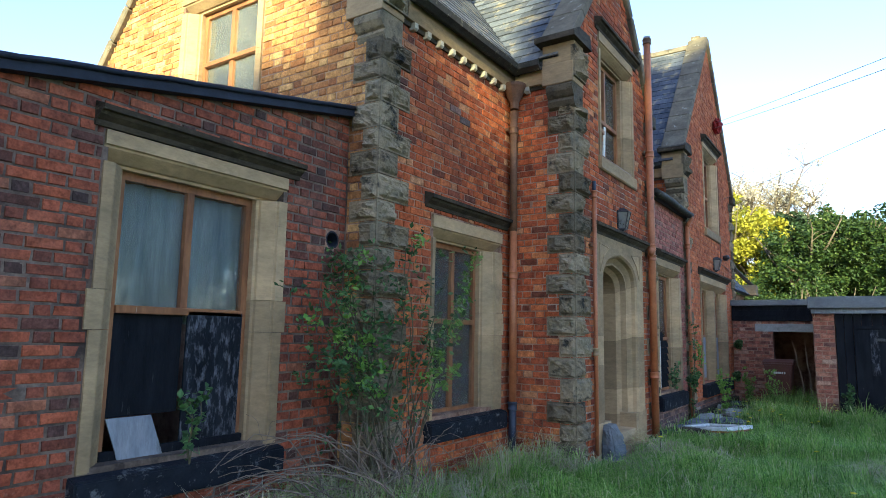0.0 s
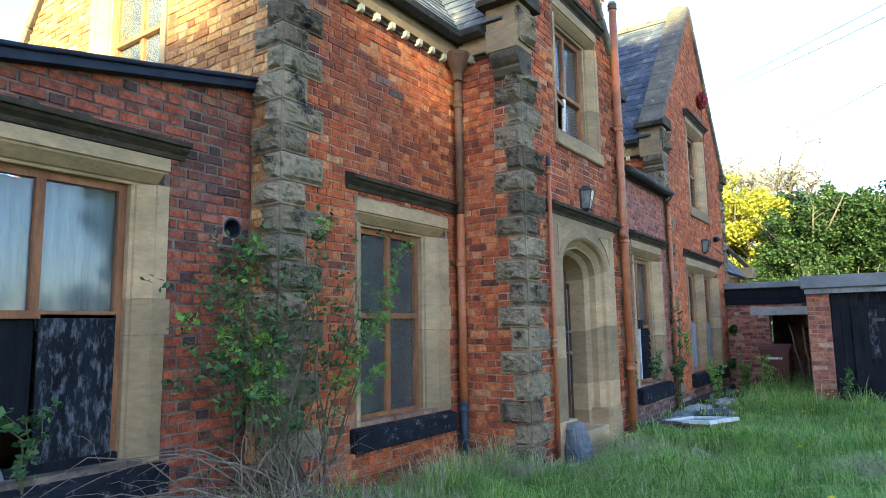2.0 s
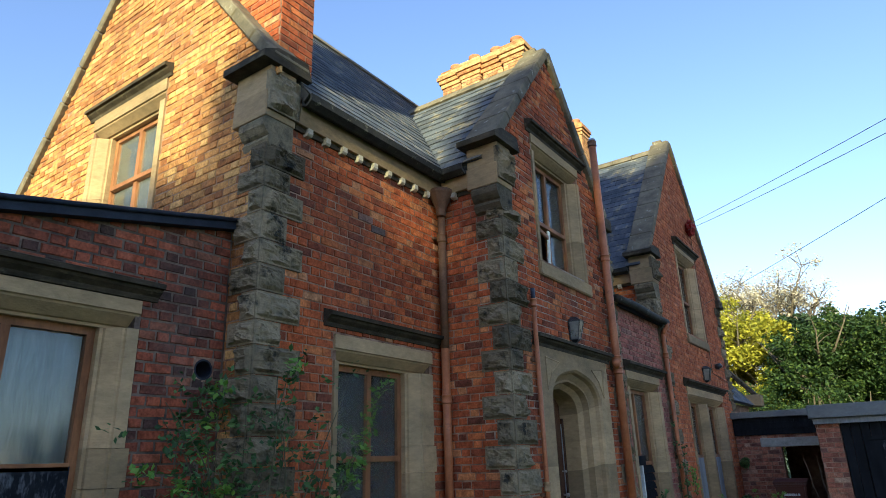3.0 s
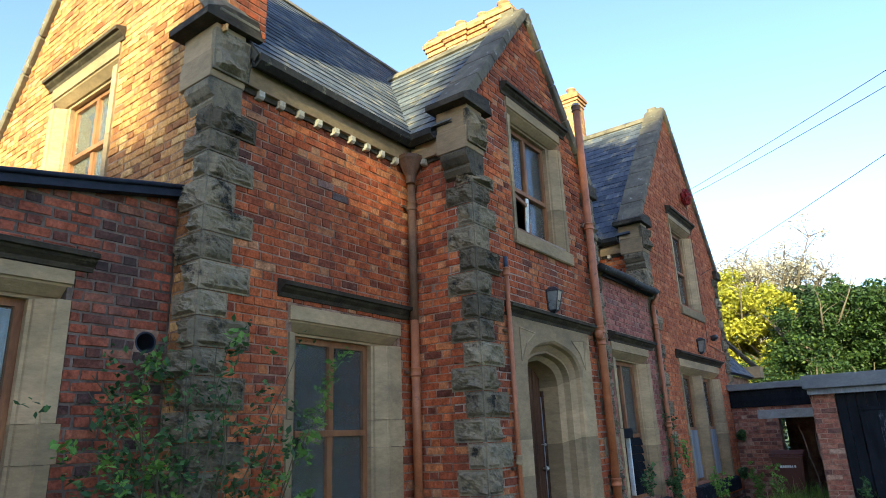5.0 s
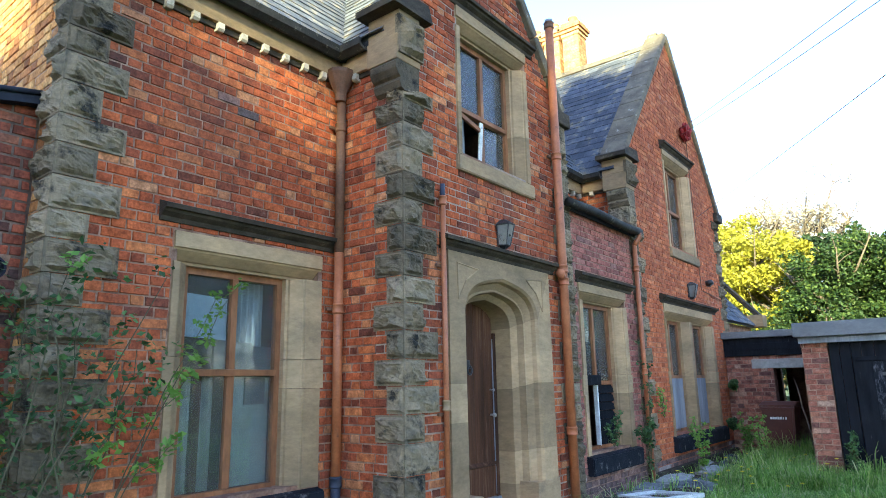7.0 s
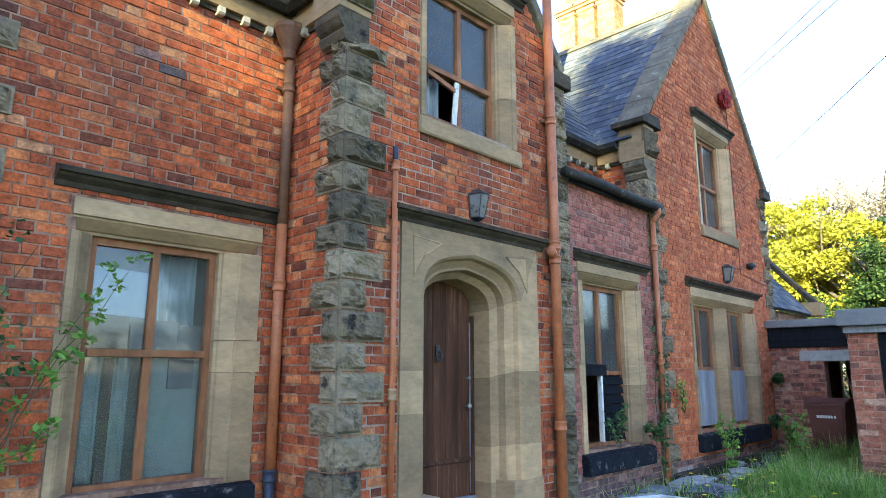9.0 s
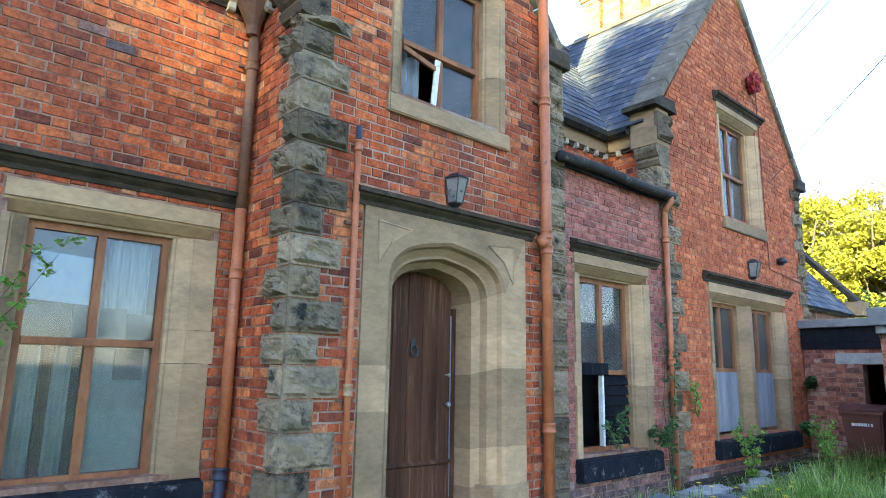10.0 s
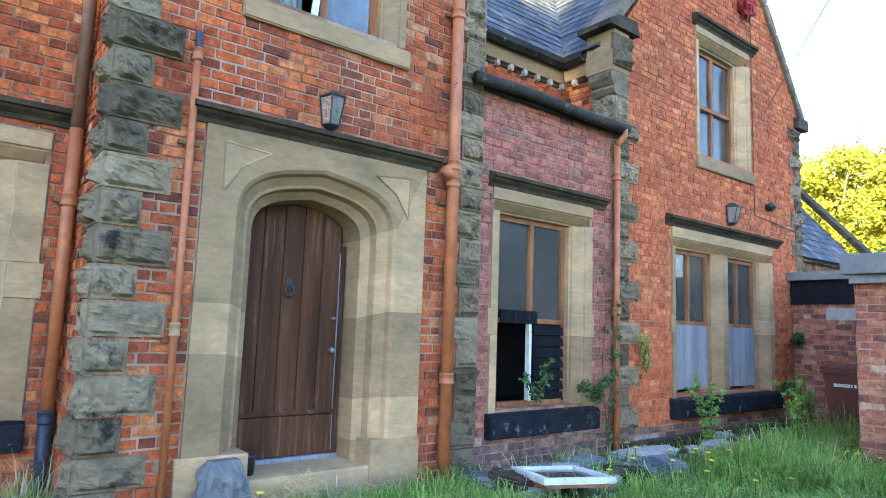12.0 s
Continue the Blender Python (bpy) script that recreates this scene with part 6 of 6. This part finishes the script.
def rose():
    r = random.Random(8)
    th = thing("climbing_rose", (-3.5, 4.4, 0), "straggly climbing rose with green leaves over the stone corner", "climbing rose")
    tips, young = [], []
    for k in range(26):
        base = (-3.55 + r.uniform(-0.15, 0.25), 4.35 + r.uniform(-0.3, 0.35), 0)
        yy = r.uniform(3.45, 5.15)
        end = (-3.52 + r.uniform(-0.12, 0.40) - (0.3 if yy < 4.3 else 0.0), yy, r.uniform(1.15, 2.25) if k < 28 else r.uniform(2.0, 2.4))
        pts = curve_pts(base, end, r.uniform(-0.05, 0.25), r, 8, 0.04)
        part("stem", tube(bmesh.new(), pts, [0.009 - 0.0009 * i for i in range(8)], 5, cap=False), STEM_GREEN, th)
        for p in pts[4:]:
            tips += [p + Vector((r.gauss(0, 0.10), r.gauss(0, 0.12), r.gauss(0, 0.10))) for _ in range(2)]
            if r.random() < 0.14:
                young.append(p + Vector((0.06, 0, 0.03)))
    # long shoots that reach across the tall window
    for end in ((-3.40, 5.55, 2.15), (-3.42, 5.42, 1.70), (-3.40, 5.30, 1.15), (-3.55, 3.55, 1.55), (-3.45, 5.75, 2.28)):
        pts = curve_pts((-3.45, 4.75, 0.4), end, 0.1, r, 8, 0.03)
        part("stem", tube(bmesh.new(), pts, [0.006 - 0.0006 * i for i in range(8)], 5, cap=False), STEM_GREEN, th)
        young += pts[4:]
    leaf_cloud("leaves", tips, 9, 0.10, 0.034, LEAF_ROSE, th, 5, "dark green rose leaves", long=1.7)
    leaf_cloud("young_leaves", young, 20, 0.085, 0.034, LEAF_YOUNG, th, 6, "bright young rose leaves", long=1.7)


rose()


def brambles():
    r = random.Random(9)
    th = thing("dead_brambles", (-3.5, 4.0, 0), "tangle of dry bare bramble stems at the wall foot", "brambles")
    for k in range(84):
        base = (-3.45 + r.uniform(-0.3, 0.5), 4.3 + r.uniform(-0.6, 0.5), 0)
        end = (-3.55 + r.uniform(-0.25, 0.6), r.uniform(2.3, 4.6) if k % 3 else r.uniform(3.8, 4.9), r.uniform(0.12, 0.75))
        pts = curve_pts(base, end, r.uniform(0.05, 0.4), r, 12, 0.014)
        bm = bmesh.new()
        tube(bm, pts, [0.0052] * 6 + [0.0045, 0.004, 0.0035, 0.003, 0.0025, 0.002], 4, cap=False)
        if r.random() < 0.6:
            s = pts[r.randrange(5, 10)]
            tube(bm, curve_pts(s, s + Vector((r.uniform(-0.3, 0.3), r.uniform(-0.4, 0.2), r.uniform(-0.1, 0.25))), 0.05, r, 7, 0.01), 0.0018, 3, cap=False)
        part("stem", bm, STEM_DRY, th)


brambles()


def sprig(at, reach, n, label, young=True, seed=1, leaf=0.04, stems=3):
    r = random.Random(seed)
    th = thing("weed", at, label, "weed", "weeds by the wall")
    pts_all = []
    for k in range(stems):
        q = Vector(at) + Vector((r.uniform(-0.3, 0.4) * reach[0], r.uniform(-1, 1) * reach[1], reach[2] * r.uniform(0.6, 1.0)))
        pts = curve_pts(at, q, 0.06, r, 7, 0.03)
        part("stem", tube(bmesh.new(), pts, [0.006, 0.006, 0.005, 0.005, 0.004, 0.003, 0.002], 4, cap=False), STEM_GREEN, th)
        pts_all += pts[1:]
    leaf_cloud("leaves", pts_all, n, 0.06, leaf, LEAF_YOUNG if young else LEAF_ROSE, th, seed, long=1.5)


sprig((-3.98, 4.22, 2.16), (0.3, 0.25, -0.40), 5, "green leaves hanging from the hole in the wall", False, 2)
sprig((-3.80, 2.70, 0.58), (0.6, 0.35, 0.55), 6, "green shoots growing in the boarded window", False, 3)
sprig((-2.66, 11.95, 0.60), (0.3, 0.3, 0.25), 16, "green weed on the infill window sill", False, 4)
sprig((-2.78, 11.15, 0.62), (0.2, 0.3, 0.45), 8, "thin trailing shoot in the broken window", False, 5)
sprig((-2.74, 12.25, 0.0), (0.15, 0.20, 2.1), 9, "thin climber up the wall beside the downpipe", False, 6, 0.035, 4)
sprig((-2.50, 13.95, 0.0), (0.4, 0.35, 0.95), 16, "bright green sapling in front of the wall", True, 7, 0.034, 6)
sprig((-2.45, 16.6, 0.0), (0.4, 0.35, 0.8), 16, "green weeds in the corner by the outhouse", True, 8, 0.034, 6)
sprig((-2.74, 17.05, 1.25), (0.2, 0.14, 0.15), 40, "dark fern growing out of the brick wall", False, 9, 0.045, 5)
sprig((-2.74, 16.75, 0.45), (0.2, 0.2, 0.25), 30, "green weed at the end of the sill", False, 10, 0.045, 4)
sprig((-1.7, 14.6, 0.0), (0.5, 0.5, 0.9), 14, "tall spring weed in the grass", True, 11, 0.03, 5)
sprig((-0.4, 13.9, 0.0), (0.5, 0.5, 0.8), 14, "tall weed in front of the shed", False, 12, 0.035, 5)
sprig((0.3, 13.8, 0.0), (0.5, 0.6, 0.7), 14, "tall weed in front of the shed", False, 13, 0.035, 5)
sprig((-2.75, 13.0, 0.9), (0.2, 0.25, 0.5), 6, "thin trailing shoot on the brick wall", True, 14, 0.035, 3)
for s in range(2):
    r_ = random.Random(90 + s)
    single("dead_stalk", tube(bmesh.new(), curve_pts((-1.25 + s * 0.12, 16.4, 0.0), (-1.55 + s * 0.25, 16.7, 1.45), 0.1, r_, 8, 0.02), [0.012] * 6 + [0.008, 0.004], 5), STEM_DRY, "pale dry stalk in front of the dark opening", "dead plant", "dead stalks")


# ---- grass ----
def wall_line(y):
    """The face of the house at y."""
    return np.where(y < Y_SOUTH, X_LEAN, np.where(y < Y_WING_A, X_MAIN, X_WING))


def grass(name, n, x0, x1, y0, y1, h, width, seed, label, material=GRASS, least=-0.55, lay=1.0, patch=0.0):
    rs = np.random.RandomState(seed)
    x, y = rs.uniform(x0, x1, n), rs.uniform(y0, y1, n)
    clump = np.array([noise.noise(Vector((a * 0.9, b * 0.9, 3.0 + patch))) + 0.6 * noise.noise(Vector((a * 2.7, b * 2.7, 9.0 + patch))) for a, b in zip(x, y)])
    keep = (x > wall_line(y) + 0.04) & (clump > least) & ~((y > 14.15) & (x > -0.95)) & ~((y > 17.1)) & ~((y > 5.7) & (y < 7.7) & (x < wall_line(y) + 0.55) & (rs.uniform(0, 1, n) > 0.12)) & ~((y > 7.6) & (y < 9.9) & (x < -2.55)) & ~((y > 9.9) & (x < np.where(y < 12.4, -1.62, -2.12) + 0.25 * clump) & (rs.uniform(0, 1, n) > 0.05))
    x, y, clump = x[keep], y[keep], clump[keep]
    n = len(x)
    tall = h * (0.40 + 1.15 * np.clip(clump + 0.4, 0, 1.3)) * rs.uniform(0.5, 1.4, n)
    ang = rs.normal(4.5 * clump + patch, 1.2 if lay > 1 else 3.0, n)
    lean = rs.uniform(0.4, 1.9, n) * tall * lay
    dx, dy = np.cos(ang), np.sin(ang)
    w = width * rs.uniform(0.6, 1.3, n)
    z0 = np.full(n, -0.03)
    px, py = -dy * w, dx * w
    v = np.stack([np.stack([x - px, y - py, z0], 1), np.stack([x + px, y + py, z0], 1),
                  np.stack([x + px * 0.7 + dx * lean * 0.35, y + py * 0.7 + dy * lean * 0.35, tall * 0.8], 1), np.stack([x - px * 0.7 + dx * lean * 0.35, y - py * 0.7 + dy * lean * 0.35, tall * 0.8], 1),
                  np.stack([x + dx * lean, y + dy * lean, tall * np.clip(1.25 - 0.35 * lean / tall, 0.25, 1.1)], 1)], 1).reshape(-1, 3)
    k = np.arange(n) * 5
    faces = np.stack([k, k + 1, k + 2, k + 3], 1).tolist() + np.stack([k + 3, k + 2, k + 4], 1).tolist()
    me = bpy.data.meshes.new(name)
    me.from_pydata(v.tolist(), [], faces)
    me.materials.append(material)
    tagged(new(name, me), label, "grass", kind="stuff")


grass("grass", 120000, -4.1, 2.6, 1.6, 9.5, 0.125, 0.0045, 1, "lush uncut green grass with dry blades")
grass("grass", 80000, -3.2, 2.2, 9.5, 17.2, 0.15, 0.0058, 2, "lush uncut green grass with dry blades")
grass("tall_grass", 9000, -4.1, -2.9, 1.6, 7.0, 0.24, 0.0038, 3, "tall rank grass along the wall foot")
grass("tall_grass", 9000, -2.2, 1.5, 12.5, 17.2, 0.27, 0.005, 4, "tall rank grass and weeds by the outbuildings")


grass("grass", 50000, 2.6, 11.0, -6.0, 14.2, 0.17, 0.010, 7, "rough uncut grass over the open garden")
grass("grass", 22000, -4.1, 2.6, -6.0, 1.6, 0.17, 0.009, 8, "rough uncut grass over the open garden")
grass("dry_grass", 60000, -3.6, 2.4, 1.6, 11.0, 0.13, 0.0042, 5, "matted patches of dry straw-coloured grass", DRY_GRASS, 0.24, 2.6, 20.0)
grass("grass_tussocks", 70000, -3.9, 2.4, 1.6, 13.0, 0.17, 0.0046, 9, "thick bright green grass tussocks", GRASS, 0.24, 1.2, 40.0)
grass("dry_grass", 9000, -4.1, -3.0, 1.6, 7.0, 0.30, 0.003, 6, "dry grass stalks along the wall foot", DRY_GRASS, -0.1)


def dandelions():
    r = random.Random(21)
    for k in range(42):
        x, y = (r.uniform(-2.3, -0.6), r.uniform(11.5, 16.0)) if k < 36 else (r.uniform(-2.4, 0.6), r.uniform(6.5, 11))
        z = r.uniform(0.16, 0.30)
        th = thing("dandelion", (x, y, 0), "yellow dandelion in the grass", "flower", "dandelions in the grass")
        part("stem", tube(bmesh.new(), [(x, y, 0), (x + 0.01, y, z)], 0.003, 4), STEM_GREEN, th)
        bm = bmesh.new()
        c = bm.verts.new((x + 0.01, y, z + 0.012))
        ring = [bm.verts.new((x + 0.01 + (0.024 + 0.004 * (i % 2)) * math.cos(i * math.pi / 8), y + (0.024 + 0.004 * (i % 2)) * math.sin(i * math.pi / 8), z + 0.004 * (i % 2))) for i in range(16)]
        for i in range(16):
            bm.faces.new((c, ring[i], ring[(i + 1) % 16]))
        part("flower_head", bm, PETAL, th)


dandelions()


# ---- brickwork, last ----
def inset(r):
    return (r[0] - 0.01, r[1] + 0.01, r[2] - 0.01, r[3] + 0.005)


def hood_hole(h):
    return (h[0], h[1], h[2], h[2] + 0.12)


lay_bricks(W_LEAN, LEAN, lambda z: (max(-0.5, Y_SOUTH - (3.54 - z) / 0.205) if z > 2.4 else -0.5, Y_SOUTH - 0.02), 0, 3.56, [inset(RING_LEAN), (2.08, 3.74, 0.34, 0.57), (4.19, 4.37, 2.22, 2.40)], BRICK_LEAN, (3.2, 2.0), "flemish", 11, headers_of=BRICK_BURNT, joint=0.006)
lay_bricks(W_MAIN, MAIN, lambda z: (Y_SOUTH + 0.02, Y_WING_A), 0, 4.55, [inset(RING_MAIN), (5.29, 6.88, 0.36, 0.61)], BRICK_RED, (5.9, 3.1), "flemish", 12)
lay_bricks(W_MID, MAIN, lambda z: (Y_A_END, Y_WING_B), 3.6, 4.55, [], BRICK_RED, (11.5, 4.2), "flemish", 13, parts=60)
slope_s = 2.6 / (MAIN_RIDGE[1] - 5.05)
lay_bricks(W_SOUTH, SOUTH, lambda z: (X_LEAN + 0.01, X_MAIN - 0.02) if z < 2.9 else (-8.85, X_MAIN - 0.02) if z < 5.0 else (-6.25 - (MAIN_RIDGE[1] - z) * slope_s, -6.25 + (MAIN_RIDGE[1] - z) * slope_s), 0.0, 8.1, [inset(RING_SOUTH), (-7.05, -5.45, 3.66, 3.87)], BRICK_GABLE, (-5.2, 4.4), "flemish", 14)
lay_bricks(W_SIDE_A, SIDE_A, lambda z: (X_MAIN, X_WING - 0.02), 0, 4.55, [], BRICK_RED, (-3.3, 2.0), "flemish", 15)
slope_a = 1.6 / (APEX_A[1] - 5.05)
lay_bricks(W_WING_A, WING, lambda z: (Y_WING_A + 0.02, Y_A_END - 0.02) if z < 5.05 else (APEX_A[0] - (APEX_A[1] - z) * slope_a, APEX_A[0] + (APEX_A[1] - z) * slope_a), 0, 7.0, [inset(RING_UP_A), (7.91, 9.47, 3.67, 3.88), inset(DOOR_RING)], BRICK_RED, (8.6, 3.3), "flemish", 16)
lay_bricks(W_INFILL, INF, lambda z: (Y_A_END + 0.10, Y_WING_B - 0.02), -0.1, 0.31, [], BRICK_BASE, (11.3, 0.2), "stretcher", 27, parts=60)
lay_bricks(W_INFILL, INF, lambda z: (Y_A_END + 0.10, Y_WING_B - 0.02), 0.32, 3.72, [inset(RING_INF), (10.55, 12.20, 0.30, 0.56)], BRICK_PINK, (11.3, 2.9), "stretcher", 17)
lay_bricks(W_SIDE_B, SIDE_B, lambda z: (X_MAIN, X_WING - 0.02), 3.6, 4.55, [], BRICK_RED, (-3.3, 4.2), "flemish", 18, parts=60)
slope_b = 2.6 / (APEX_B[1] - 5.05)
lay_bricks(W_WING_B, WING, lambda z: (Y_WING_B + 0.02, Y_END - 0.02), -0.1, 0.23, [], BRICK_BASE, (14.5, 0.1), "flemish", 28, parts=60)
lay_bricks(W_WING_B, WING, lambda z: (Y_WING_B + 0.02, Y_END - 0.02) if z < 5.05 else (APEX_B[0] - (APEX_B[1] - z) * slope_b, APEX_B[0] + (APEX_B[1] - z) * slope_b), 0.24, 8.2, [inset(RING_UP_B), (14.36, 15.98, 3.68, 3.89), inset(RING_LOW_B), (13.68, 16.62, 0.30, 0.58)], BRICK_FAR, (13.4, 2.6), "flemish", 19)

# paler replacement bricks let into the front
for u, z in ((5.66, 3.925), (5.86, 3.845)):
    part("brick", block(MAIN, u, u + 0.215, 0.0, 0.014, z, z + 0.07, 0.003), BRICK_BASE, W_MAIN, "pale grey replacement brick")
